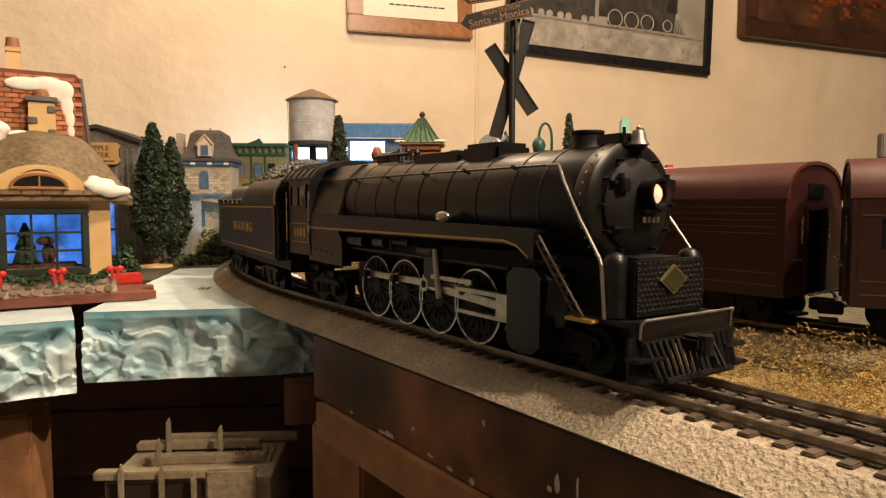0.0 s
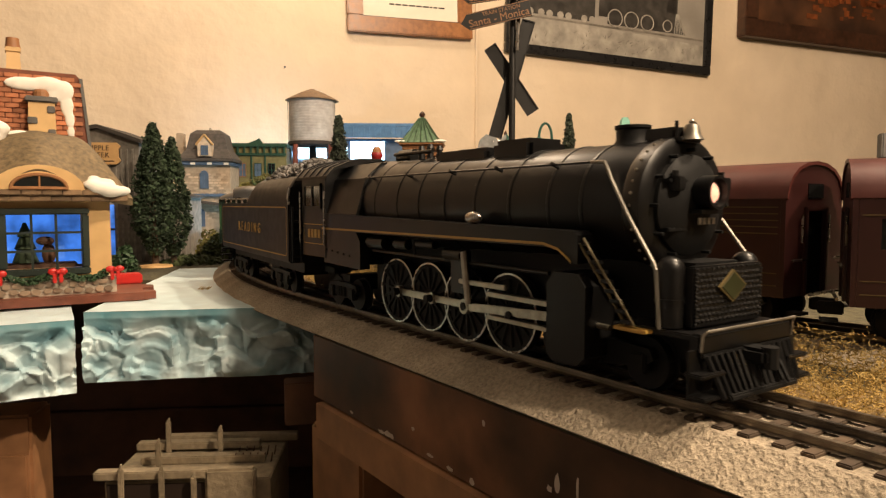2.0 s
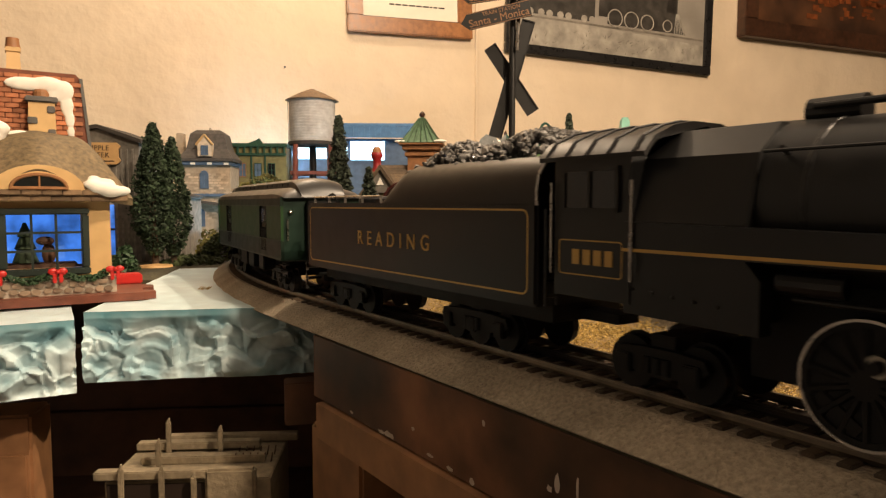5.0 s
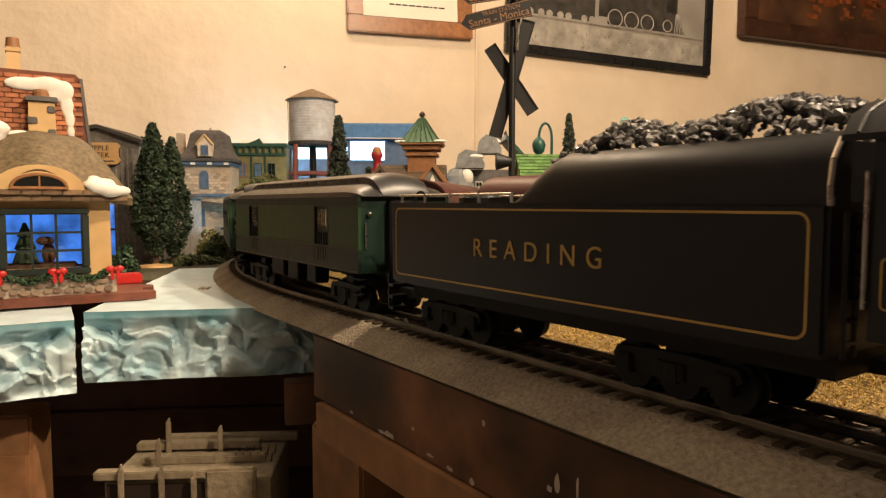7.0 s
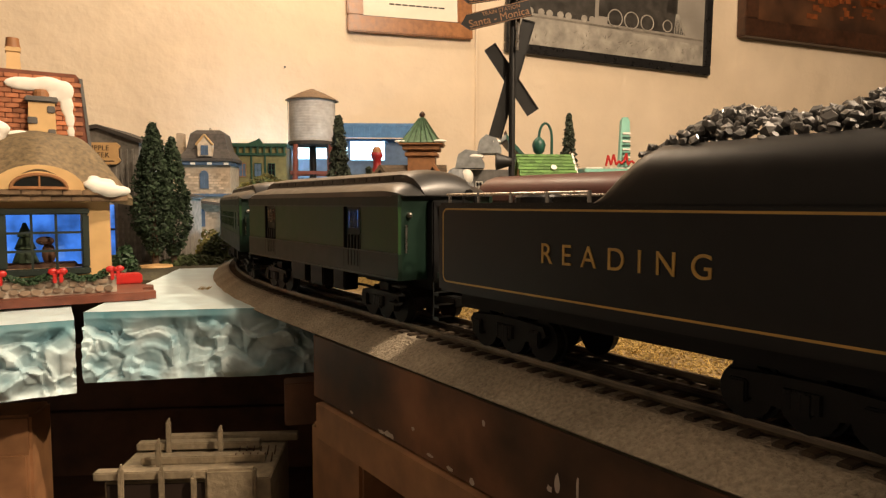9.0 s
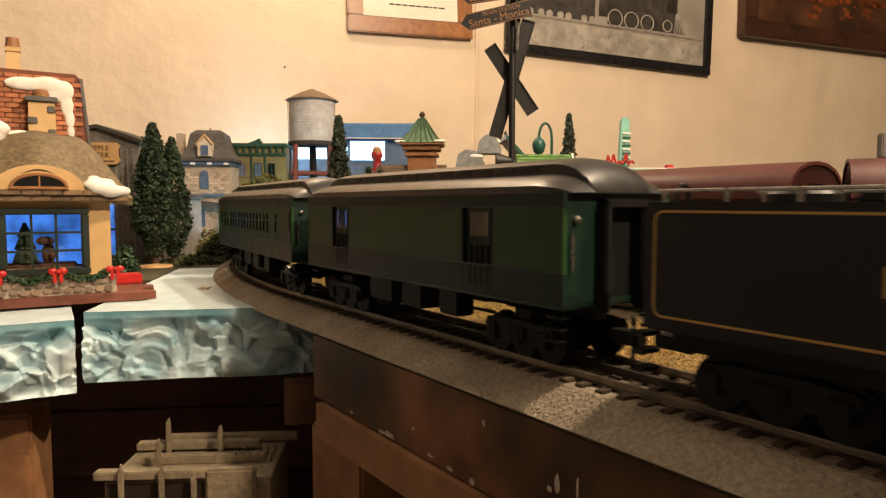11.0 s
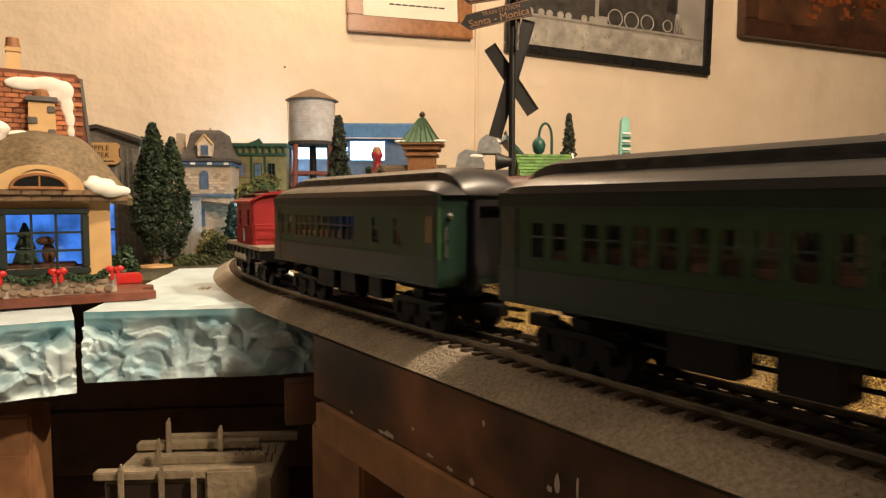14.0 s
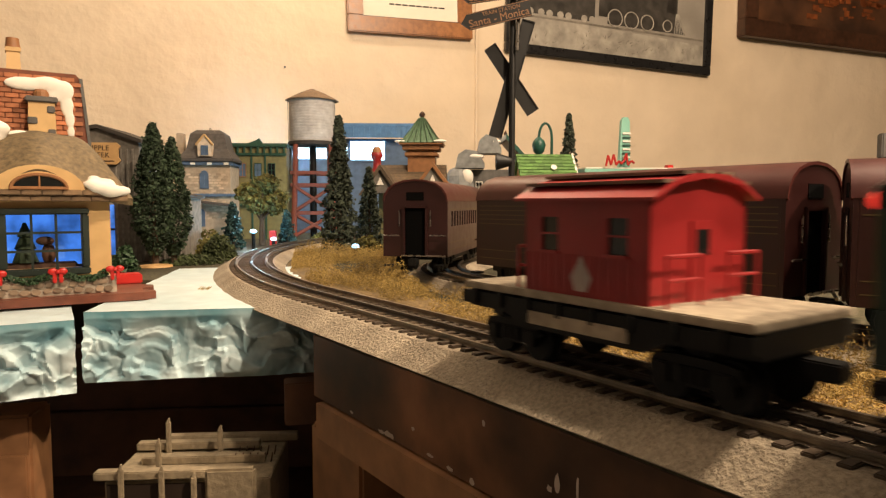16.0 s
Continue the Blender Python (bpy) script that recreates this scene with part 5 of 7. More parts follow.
# ---- timber under the table ----
def timbers():
    u = math.degrees(math.atan2(-math.cos(MAIN["th"]), math.sin(MAIN["th"])))
    t = thing("table_leg", "pine table leg under the edge board", "table leg", group="table legs")
    part("post", box(B(), -0.024, 0.046, -0.019, 0.019, -1.0, -0.0765, 0.002), PINE, t, "knotty pine post")
    p = offset(main_at, -0.150, EDGE - 0.026, 0)
    t.matrix_basis = pose(p.x, p.y, RAIL, 0, 0, u)
    t = thing("table_leg", "pale pine table leg under the foam slabs", "table leg", group="table legs")
    part("post", box(B(), -0.050, 0.0075, -0.019, 0.019, -1.0, -0.087, 0.002), PINE, t)
    t.matrix_basis = pose(-0.310, 0.500, RAIL, 0, 0, 10)
    part("brace", box(B(), -0.048, 0.0060, -0.0235, -0.0195, -0.30, -0.115, 0.001), PINE, t)
    t = thing("apron_board", "dark brown wooden apron board under the table", "board")
    part("board", box(B(), -0.45, 0.20, -0.010, 0.010, -0.125, -0.0665, 0.001), BROWN_W, t)
    part("rail", box(B(), -0.45, 0.20, -0.016, 0.006, -0.185, -0.1255, 0.001), BROWN_W, t)
    t.matrix_basis = pose(-0.22, 0.640, RAIL, 0, 0, 6)
    t = thing("cross_brace", "pine cross brace under the edge board", "board")
    part("board", box(B(), -0.026, 0.010, -0.009, 0.009, -0.086, -0.0565, 0.001), BROWN_W, t)
    t.matrix_basis = pose(-0.085, 0.470, RAIL, 0, 0, u + 70)
    # lower shelf and its back, in shade
    solid("lower_shelf", box(B(), -1.3, 0.05, 0.39, 1.3, RAIL - 0.2265, RAIL - 0.2085), BROWN_W, "dark wooden shelf below the table", "shelf")
    solid("back_panel", box(B(), -1.3, 0.4, 1.30, 1.32, 0.0, RAIL - 0.04), BROWN_W, "dark panel behind the table legs", "panel")
    # chips in the edge board's paint
    rnd = random.Random(3)
    c = thing("edge_chips", "pale chips of bare wood on the dark edge board", "paint chips", kind="stuff")
    bm = B()
    for s, z, l, h in ((-0.058, -0.0395, 0.011, 0.0035), (-0.066, -0.0400, 0.006, 0.002), (-0.100, -0.0385, 0.004, 0.0016), (-0.035, -0.0300, 0.003, 0.002), (0.020, -0.0125, 0.002, 0.004), (0.063, -0.0230, 0.003, 0.007), (0.059, -0.0260, 0.003, 0.003), (0.073, -0.0215, 0.0015, 0.010), (0.071, -0.0320, 0.009, 0.004), (0.084, -0.034, 0.006, 0.003), (-0.020, -0.0385, 0.006, 0.0014), (-0.004, -0.0395, 0.005, 0.0022), (0.012, -0.0398, 0.004, 0.003)):
        n = 9
        vs = []
        for k in range(n):
            a = 2 * math.pi * k / n
            q = offset(main_at, s + l / 2 * math.cos(a) * rnd.uniform(0.7, 1.2), EDGE + 0.0004, GROUND + z + 0.013 + h / 2 * math.sin(a) * rnd.uniform(0.6, 1.3) - 0.0115)
            vs.append(bm.verts.new(q))
        bm.faces.new(vs)
    part("chip", bm, CHIP, c)


timbers()


def plaster_ruin():
    t = thing("plaster_ruin", "tan cast-plaster model ruin with broken posts, on the shelf", "model building")
    part("base", box(B(), -0.066, 0.060, -0.030, 0.060, -0.116, 0.002, 0.001), TANPLAST, t)
    bm = B()
    box(bm, 0.012, 0.050, -0.038, -0.029, -0.110, 0.0125, 0.002)
    part("stucco_wall", bm, TANPLAST, t, "rough stucco wall")
    for x0, x1, y0, z in ((-0.072, 0.014, -0.036, 0.0100), (-0.050, 0.050, 0.002, 0.0070), (-0.064, 0.040, 0.030, 0.0090), (-0.045, 0.070, 0.050, 0.0080)):
        part("ledge", box(B(), x0, x1, y0, y0 + 0.010, z - 0.0050, z + 0.0015, 0.0008), TANPLAST, t)
    for k, (x, y, z0, z1) in enumerate(((-0.050, -0.039, -0.110, 0.016), (-0.031, -0.012, -0.050, 0.026), (-0.020, -0.039, -0.110, 0.014), (0.004, -0.039, -0.110, 0.008), (0.010, 0.018, -0.020, 0.026), (-0.036, 0.028, -0.02, 0.030))):
        bm = B()
        box(bm, x - 0.0019, x + 0.0019, y - 0.0019, y + 0.0019, z0, z1, 0.0006)
        rod(bm, (x, y, z1 - 0.001), (x + 0.0008, y, z1 + 0.003), 0.0017, 0.0009, 6)
        part("post", bm, TANPLAST, t)
    bm = B()
    for k in range(12):
        x = 0.024 + 0.006 * (k % 6)
        rod(bm, (x, 0.004 + 0.016 * (k // 6), -0.002), (x + 0.0022, 0.004 + 0.016 * (k // 6), 0.010), 0.0007, 0.0005, 5)
    part("broken_reeds", bm, BROWN_W, t)
    # no real recess: dark strips on the wall give the slots their shade
    for z in (-0.006, -0.028, -0.060):
        part("slot", box(B(), -0.064, 0.010, -0.0310, -0.0295, z - 0.010, z + 0.006), INK, t, "dark strip painted for the shade between ledges")
    t.matrix_basis = moved(-0.164, 0.452, -0.1135, 4) @ Matrix.Scale(0.83, 4)
    return t


plaster_ruin()


# ---- pictures on the wall ----
def framed(name, label, x0, x1, z0, z1, w, depth, m_frame, m_inner, shift=(0, 0), lean=0.0):
    t = thing(name, label, "picture")
    for n, (a, b, c, d) in (("frame_rail", (x0, x1, z0, z0 + w)), ("frame_rail", (x0, x1, z1 - w, z1)), ("frame_stile", (x0, x0 + w, z0 + w, z1 - w)), ("frame_stile", (x1 - w, x1, z0 + w, z1 - w))):
        part(n, box(B(), a, b, -depth, -0.003, c, d, 0.003), m_frame, t)
    part("picture_sheet", box(B(), x0 + w - 0.002, x1 - w + 0.002, -depth * 0.5, -0.003, z0 + w - 0.002, z1 - w + 0.002), m_inner, t)
    c = Matrix.Translation(((x0 + x1) / 2, 0, z0))
    t.matrix_basis = Matrix.Translation((0, 0, RAIL)) @ WALL @ Matrix.Translation((shift[0], 0, shift[1])) @ c @ Matrix.Rotation(math.radians(lean), 4, "Y") @ c.inverted()
    return t


def pictures():
    c = framed("framed_certificate", "cream certificate in an orange oak frame on the wall", -0.187, 0.201, 0.575, 0.890, 0.046, 0.020, OAK, PAPER, (0.004, -0.013), -1.4)
    bm = B()
    x = -0.060
    rnd = random.Random(5)
    while x < 0.110:
        l = rnd.uniform(0.006, 0.020)
        box(bm, x, x + l, -0.0108, -0.0102, 0.660, 0.6640)
        x += l + 0.004
    for k in range(3):
        box(bm, -0.10, 0.10, -0.0108, -0.0102, 0.72 + 0.035 * k, 0.727 + 0.035 * k)
    part("script_lines", bm, INK, c, "line of small dark script")
    part("seal", box(B(), 0.100, 0.128, -0.0108, -0.0102, 0.690, 0.700), FRAME_B, c)
    part("lip", box(B(), -0.142, 0.156, -0.0125, -0.0100, 0.619, 0.624), FRAME_B, c)
    p = framed("train_photograph", "grey photograph of a steam train in a black frame", 0.335, 1.145, 0.538, 1.120, 0.030, 0.022, FRAME_K, PHOTO_SKY, (-0.0185, -0.0075), 1.5)
    y = -0.0116
    part("photo_snow", prism(B(), [(0.365, 0.568), (1.115, 0.568), (1.115, 0.640), (0.90, 0.648), (0.62, 0.655), (0.365, 0.668)], y - 0.0003, y, "y"), PHOTO_SNOW, p, "snow bank in the photograph")
    bm = B()
    for k in range(70):
        x0, z0, a = rnd.uniform(0.375, 1.08), rnd.uniform(0.575, 0.630), rnd.uniform(0.2, 2.2)
        w, l = rnd.uniform(0.001, 0.004), rnd.uniform(0.008, 0.028)
        prism(bm, [(x0, z0), (x0 + w, z0 - w), (x0 + w * 0.7 + l * math.cos(a), z0 + l * 0.8 * math.sin(a))], y - 0.0006, y - 0.0004, "y")
    tagged(part("photo_scrub", bm, PHOTO_MID, p), kind="stuff")
    bm = B()
    box(bm, 0.365, 1.110, y - 0.0007, y - 0.0004, 0.655, 0.661)
    part("photo_rail", bm, PHOTO_MID, p)
    bm = B()
    for a, b, z0, z1 in ((0.365, 0.50, 0.685, 0.80), (0.515, 0.66, 0.685, 0.785), (0.675, 0.72, 0.690, 0.83), (0.72, 0.985, 0.735, 0.815), (0.95, 0.995, 0.720, 0.840)):
        part("photo_carriage", box(B(), a, b, y - 0.0009, y - 0.0006, z0, z1), PHOTO_DARK, p)
    for a, b in ((0.39, 0.66), (0.71, 0.985)):
        part("photo_frame", box(B(), a, b, y - 0.00085, y - 0.0006, 0.668, 0.738), PHOTO_DARK, p)
    prism(bm, [(0.985, 0.735), (1.030, 0.668), (0.985, 0.668)], y - 0.0009, y - 0.0006, "y")
    part("photo_cowcatcher", bm, PHOTO_DARK, p)
    bm = B()
    for x, r in ((0.740, 0.028), (0.805, 0.028), (0.870, 0.026), (0.955, 0.019)):
        bm = B()
        for k in range(20):
            a, b = 2 * math.pi * k / 20, 2 * math.pi * (k + 1) / 20
            rod(bm, (x + r * math.cos(a), y - 0.001, 0.690 + r * math.sin(a)), (x + r * math.cos(b), y - 0.001, 0.690 + r * math.sin(b)), 0.0022, seg=5)
        part("photo_wheel", bm, PHOTO_SNOW, p, "pale wheel rim in the photograph")
    bm = B()
    for k in range(7):
        rod(bm, (0.990 + 0.002 * k, y - 0.001, 0.735), (0.985 + 0.008 * k, y - 0.001, 0.668), 0.0014, seg=5)
    part("photo_pilot", bm, PHOTO_SNOW, p)
    for x in (0.39, 0.42, 0.46, 0.49, 0.53, 0.56, 0.62, 0.65):
        part("photo_wheel", rod(B(), (x, y - 0.001, 0.674), (x, y - 0.0005, 0.674), 0.012, seg=12), PHOTO_SNOW, p)
    g = framed("dark_painting", "dark brown and orange painting in a heavy brown frame", 1.285, 2.40, 0.655, 1.30, 0.062, 0.045, FRAME_B, CANVAS, (-0.0276, 0.011), 0.2)
    bm = B()
    for k in range(90):
        x, z = rnd.gauss(1.80, 0.14), rnd.gauss(0.86, 0.045)
        if 1.36 < x < 2.33 and z > 0.725:
            w, h = rnd.uniform(0.006, 0.03), rnd.uniform(0.003, 0.012)
            box(bm, x - w, x + w, -0.0245, -0.0228, z - h, z + h, 0.0004)
    tagged(part("brushwork", bm, CANVAS_O, g, "orange brush daubs"), kind="stuff")
    bm = B()
    rod(bm, (0.2234, -0.003, -0.10), (0.2234, -0.003, 1.68), 0.0045, seg=8)
    solid("wall_cable", bm, PLASTER, "painted cable run up the plaster wall", "cable", m=Matrix.Translation((0, 0, RAIL)) @ WALL)
    bm = B()
    rod(bm, (-0.36, 0.0, 0.446), (-0.36, -0.006, 0.446), 0.003, 0.002, 8)
    solid("nail", bm, FRAME_K, "small dark nail in the plaster wall", "nail", m=Matrix.Translation((0, 0, RAIL)) @ WALL)


pictures()


# ---- cottage ----
def melt(ob, voxel=0.0011):
    """Runs lumps of snow together into one smooth drift."""
    a = ob.modifiers.new("melt", "REMESH")
    a.mode, a.voxel_size, a.use_smooth_shade = "VOXEL", voxel, True
    b = ob.modifiers.new("smooth", "SMOOTH")
    b.factor, b.iterations = 0.6, 10
    return ob


def cottage():
    t = thing("ceramic_cottage", "ochre ceramic cottage with thatched roof, snow, garlands and blue-lit window", "model house")
    # local: x along the front to the house's right corner at 0, y back, z over the ground
    front = B()
    for a, b, z0, z1 in ((-0.150, 0.0, 0.0, 0.0270), (-0.150, 0.0, 0.0695, 0.0900), (-0.0215, 0.0, 0.0270, 0.0695), (-0.150, -0.0725, 0.0270, 0.0695)):
        box(front, a, b, 0.0, 0.006, z0, z1)
    box(front, -0.006, 0.0, 0.006, 0.075, 0.0, 0.090)
    box(front, -0.150, -0.144, 0.006, 0.075, 0.0, 0.090)
    part("wall", front, CERAMIC_Y, t, "ochre glazed walls")
    w = part("window", box(B(), -0.0790, -0.0150, 0.034, 0.035, 0.0270, 0.0760), BLUE_GLOW, t, "blue-lit room behind the window")
    bm = B()
    box(bm, -0.0790, -0.0155, -0.0035, 0.003, 0.0695, 0.0745, 0.001)
    box(bm, -0.0790, -0.0155, -0.0045, 0.003, 0.0215, 0.0270, 0.001)
    box(bm, -0.0215, -0.0160, -0.0035, 0.003, 0.0270, 0.0695, 0.001)
    box(bm, -0.0785, -0.0725, -0.0035, 0.003, 0.0270, 0.0695, 0.001)
    part("frame", bm, DKGREEN, w, "dark green window frame")
    for x in (-0.0560, -0.0392):
        part("muntin", box(B(), x - 0.0009, x + 0.0009, -0.0012, 0.0014, 0.0270, 0.0695), DKGREEN, w)
    for z in (0.0408, 0.0552):
        part("muntin", box(B(), -0.0725, -0.0215, -0.0014, 0.0012, z - 0.0009, z + 0.0009), DKGREEN, w)
    # toys behind the glass
    toys = part("toy", ball(ball(box(B(), -0.075, -0.024, 0.012, 0.026, 0.0255, 0.0305, 0.001), (-0.0440, 0.018, 0.0375), 0.0070, (0.75, 0.6, 1.3)), (-0.0462, 0.018, 0.0480), 0.0046, (1.5, 0.7, 0.8)), BROWN_W, t, "dark toy animal behind the panes", True)
    part("toy_tree", lathe(B(), [(0.0095, 0.031), (0.0060, 0.041), (0.0078, 0.042), (0.0040, 0.051), (0.0055, 0.052), (0.001, 0.063)], (-0.0600, 0.020, 0), 12), LEAF_D, t, "dark toy tree behind the panes")
    # thatch: a rounded hip that sweeps up over the eyebrow dormer
    bm = B()
    nx, ny = 44, 22
    rows = []
    for j in range(ny + 1):
        v = j / ny
        row = []
        for i in range(nx + 1):
            u = i / nx
            x = -0.160 + 0.176 * u
            edge = max(0.0, (u - 0.80) / 0.20)
            brow = math.exp(-((x + 0.050) / 0.022) ** 2)
            z = 0.0885 + 0.048 * math.sin(min(1.0, v * 1.15) * math.pi / 2) * (1 - 0.60 * edge ** 2) + 0.016 * brow * (1 - v) - 0.006 * edge
            y = -0.011 + 0.085 * v * (1 - 0.12 * edge) - 0.002 * brow * (1 - v)
            x = x - 0.010 * edge * v
            row.append(bm.verts.new((x, y, z + 0.0006 * noise.noise(Vector((x * 300, y * 300, 0))))))
        rows.append(row)
    for a, b in zip(rows, rows[1:]):
        for i in range(nx):
            bm.faces.new((a[i], a[i + 1], b[i + 1], b[i]))
    ext = bmesh.ops.extrude_face_region(bm, geom=list(bm.faces))
    bmesh.ops.translate(bm, vec=(0, 0.002, -0.006), verts=[e for e in ext["geom"] if isinstance(e, bmesh.types.BMVert)])
    roof = part("thatched_roof", bm, THATCH, t, "rounded brown thatch", True)
    # two courses of layered edge under the thatch, block by block
    bm = box(B(), -0.0068, 0.0068, -0.0040, 0.0040, -0.0022, 0.0022, 0.0006)
    me = finish(bm)
    me.materials.append(THATCH_E)
    for r, (z, y) in enumerate(((0.0868, -0.0095), (0.0822, -0.0070))):
        for k in range(13):
            x = -0.152 + 0.0138 * k + (0.006 if r else 0)
            if x < 0.012:
                o2 = new("edge_block", me)
                o2.parent = roof
                o2.matrix_basis = pose(x, y, z, 0, 0, 0)
    # eyebrow dormer with its lunette
    d = prism(B(), [(-0.050 + 0.031 * math.cos(math.pi * k / 14), 0.0885 + 0.0195 * math.sin(math.pi * k / 14)) for k in range(15)], -0.0125, 0.0, "y")
    dm = part("eyebrow_dormer", d, CERAMIC_Y, t, "ochre eyebrow dormer")
    part("lunette", prism(B(), [(-0.050 + 0.0180 * math.cos(math.pi * k / 14), 0.0905 + 0.0095 * math.sin(math.pi * k / 14)) for k in range(15)], -0.0138, -0.0128, "y"), GLASS_D, dm, "dark blue half-round light")
    bm = B()
    for k in range(14):
        a, b = math.pi * k / 14, math.pi * (k + 1) / 14
        rod(bm, (-0.050 + 0.0185 * math.cos(a), -0.0138, 0.0905 + 0.0100 * math.sin(a)), (-0.050 + 0.0185 * math.cos(b), -0.0138, 0.0905 + 0.0100 * math.sin(b)), 0.0014, seg=6)
    rod(bm, (-0.0695, -0.0138, 0.0900), (-0.0305, -0.0138, 0.0900), 0.0013, seg=6)
    rod(bm, (-0.050, -0.0140, 0.0900), (-0.050, -0.0140, 0.1000), 0.0008, seg=6)
    part("lunette_frame", bm, TERRA, dm, "orange curved frame")
    # snow
    for pts, r in ((((0.000, -0.0125, 0.0885, 0.010), (-0.008, -0.012, 0.0905, 0.009), (-0.014, -0.011, 0.0935, 0.007), (0.008, -0.010, 0.0885, 0.0075), (-0.004, -0.008, 0.0945, 0.008), (-0.012, -0.008, 0.0985, 0.005)), 0.55),
                   (((-0.085, 0.035, 0.1330, 0.016), (-0.078, 0.034, 0.1380, 0.012), (-0.082, 0.036, 0.1460, 0.008), (-0.100, 0.036, 0.1320, 0.015)), 0.6),
                   (((-0.060, 0.045, 0.1340, 0.012), (-0.046, 0.045, 0.1345, 0.009), (-0.034, 0.046, 0.1315, 0.007), (-0.072, 0.045, 0.1310, 0.011)), 0.4)):
        bm = B()
        for x, y, z, q in pts:
            ball(bm, (x, y, z), q, (1.0, 0.5, r), 14, 9)
        melt(part("snow_patch", bm, SNOW, roof, "smooth white snow", True))
    # stone plinth with swags and bows
    rnd = random.Random(11)
    part("plinth_wall", box(B(), -0.150, 0.002, -0.0105, 0.0, 0.0, 0.0195, 0.001), STONE_M, t, "pale mortar between the stones")
    for k in range(34):
        x, z = -0.122 + 0.0074 * (k // 2) + (0.0035 if k % 2 else 0) + rnd.uniform(-0.001, 0.001), 0.0098 + 0.0056 * (k % 2) + rnd.uniform(-0.0006, 0.0006)
        n = rnd.randint(5, 7)
        rx, rz = rnd.uniform(0.0030, 0.0040), rnd.uniform(0.0020, 0.0028)
        pts = [(x + rx * math.cos(2 * math.pi * q / n) * rnd.uniform(0.8, 1.15), z + rz * math.sin(2 * math.pi * q / n) * rnd.uniform(0.8, 1.15)) for q in range(n)]
        if x < 0.0:
            part("stone", prism(B(), pts, -0.0118 - rnd.uniform(0, 0.0008), -0.0100, "y"), STONE, t)
    for x0, x1 in ((-0.118, -0.082), (-0.078, -0.042), (-0.038, -0.003)):
        bm = B()
        for k in range(26):
            f = k / 25
            x, z = x0 + (x1 - x0) * f, 0.0245 - 0.0060 * math.sin(f * math.pi)
            for j in range(5):
                a = rnd.uniform(0, 6.3)
                bmesh.ops.create_cone(bm, cap_ends=True, segments=4, radius1=0.0011, radius2=0.0002, depth=0.0042, matrix=Matrix.Translation((x, -0.0125 + 0.0015 * math.cos(a), z + 0.0018 * math.sin(a))) @ Euler((a, rnd.uniform(0, 3), rnd.uniform(0, 3))).to_matrix().to_4x4())
        part("garland", bm, GARLAND, t, "green fir swag")
    for x in (-0.080, -0.040, 0.0005):
        bm = B()
        for sx in (-1, 1):
            ball(bm, (x + sx * 0.0034, -0.0150, 0.0255), 0.0030, (1.2, 0.6, 0.9), 10, 7)
            box(bm, x + sx * 0.0022 - 0.0014, x + sx * 0.0022 + 0.0014, -0.0160, -0.0145, 0.0165, 0.0240, 0.0005)
        ball(bm, (x, -0.0160, 0.0252), 0.0018)
        part("bow", bm, BOW, t, "red ribbon bow", True)
    # brick gable behind, brick by brick
    back = part("brick_gable", prism(B(), [(-0.160, 0.012), (0.004, 0.012), (0.002, 0.140), (-0.004, 0.200), (-0.008, 0.2045), (-0.160, 0.2045)], 0.080, 0.135, "y"), MORTAR, t, "tall orange brick gable")
    me = finish(box(B(), -0.0050, 0.0050, -0.0008, 0.0014, -0.0019, 0.0019, 0.0004))
    me.materials.append(BRICK)
    for r in range(18):
        for k in range(9):
            x = -0.0085 - 0.0108 * k - (0.0054 if r % 2 else 0)
            o2 = new("brick", me)
            o2.parent = back
            o2.matrix_basis = pose(x, 0.0795, 0.126 + 0.0043 * r, 0, rnd.uniform(-0.6, 0.6), 0)
    bm = B()
    for x, z, q, sx, sz in ((-0.046, 0.1925, 0.012, 1.5, 0.55), (-0.030, 0.1935, 0.012, 1.2, 0.6), (-0.018, 0.1890, 0.0095, 1.0, 1.0), (-0.0155, 0.176, 0.0075, 0.8, 1.5), (-0.0135, 0.164, 0.0060, 0.8, 1.5), (-0.0130, 0.153, 0.0050, 0.8, 1.4), (-0.024, 0.1855, 0.008, 1, 0.9)):
        ball(bm, (x, 0.0790, z), q, (sx, 0.22, sz), 14, 9)
    melt(part("snow_drift", bm, SNOW, back, "thick white snow on the bricks", True))
    part("gable_edge", prism(B(), [(0.0025, 0.120), (0.0050, 0.120), (-0.0025, 0.2010), (-0.0052, 0.2010)], 0.079, 0.137, "y"), GREY_ST, t, "grey coping down the gable edge")
    bm = B()
    prism(bm, [(-0.0520, 0.118), (-0.0300, 0.118), (-0.0310, 0.174), (-0.0510, 0.174)], 0.070, 0.084, "y")
    d2 = part("stone_dormer", bm, CERAMIC_Y, t, "ochre stub chimney with grey quoins")
    part("cap", box(B(), -0.0535, -0.0285, 0.068, 0.086, 0.174, 0.1790, 0.001), GREY_ST, d2)
    for k in range(4):
        part("quoin", box(B(), -0.0520 + (0.0150 if k % 2 else 0), -0.0445 + (0.0135 if k % 2 else 0), 0.0688, 0.0705, 0.135 + 0.010 * k, 0.141 + 0.010 * k, 0.0006), GREY_ST, d2)
    part("pot", lathe(B(), [(0.0065, 0.179), (0.0060, 0.183), (0.0045, 0.1855)], (-0.041, 0.077, 0), 12), TERRA, d2)
    bm = B()
    lathe(bm, [(0.0090, 0.2040), (0.0078, 0.2120), (0.0070, 0.2245), (0.0082, 0.2255), (0.0082, 0.2290)], (-0.041, 0.100, -0.003), 4, Matrix.Rotation(0.78, 4, "Z"))
    ch = part("chimney", bm, CERAMIC_Y, t, "ochre chimney with clay pot")
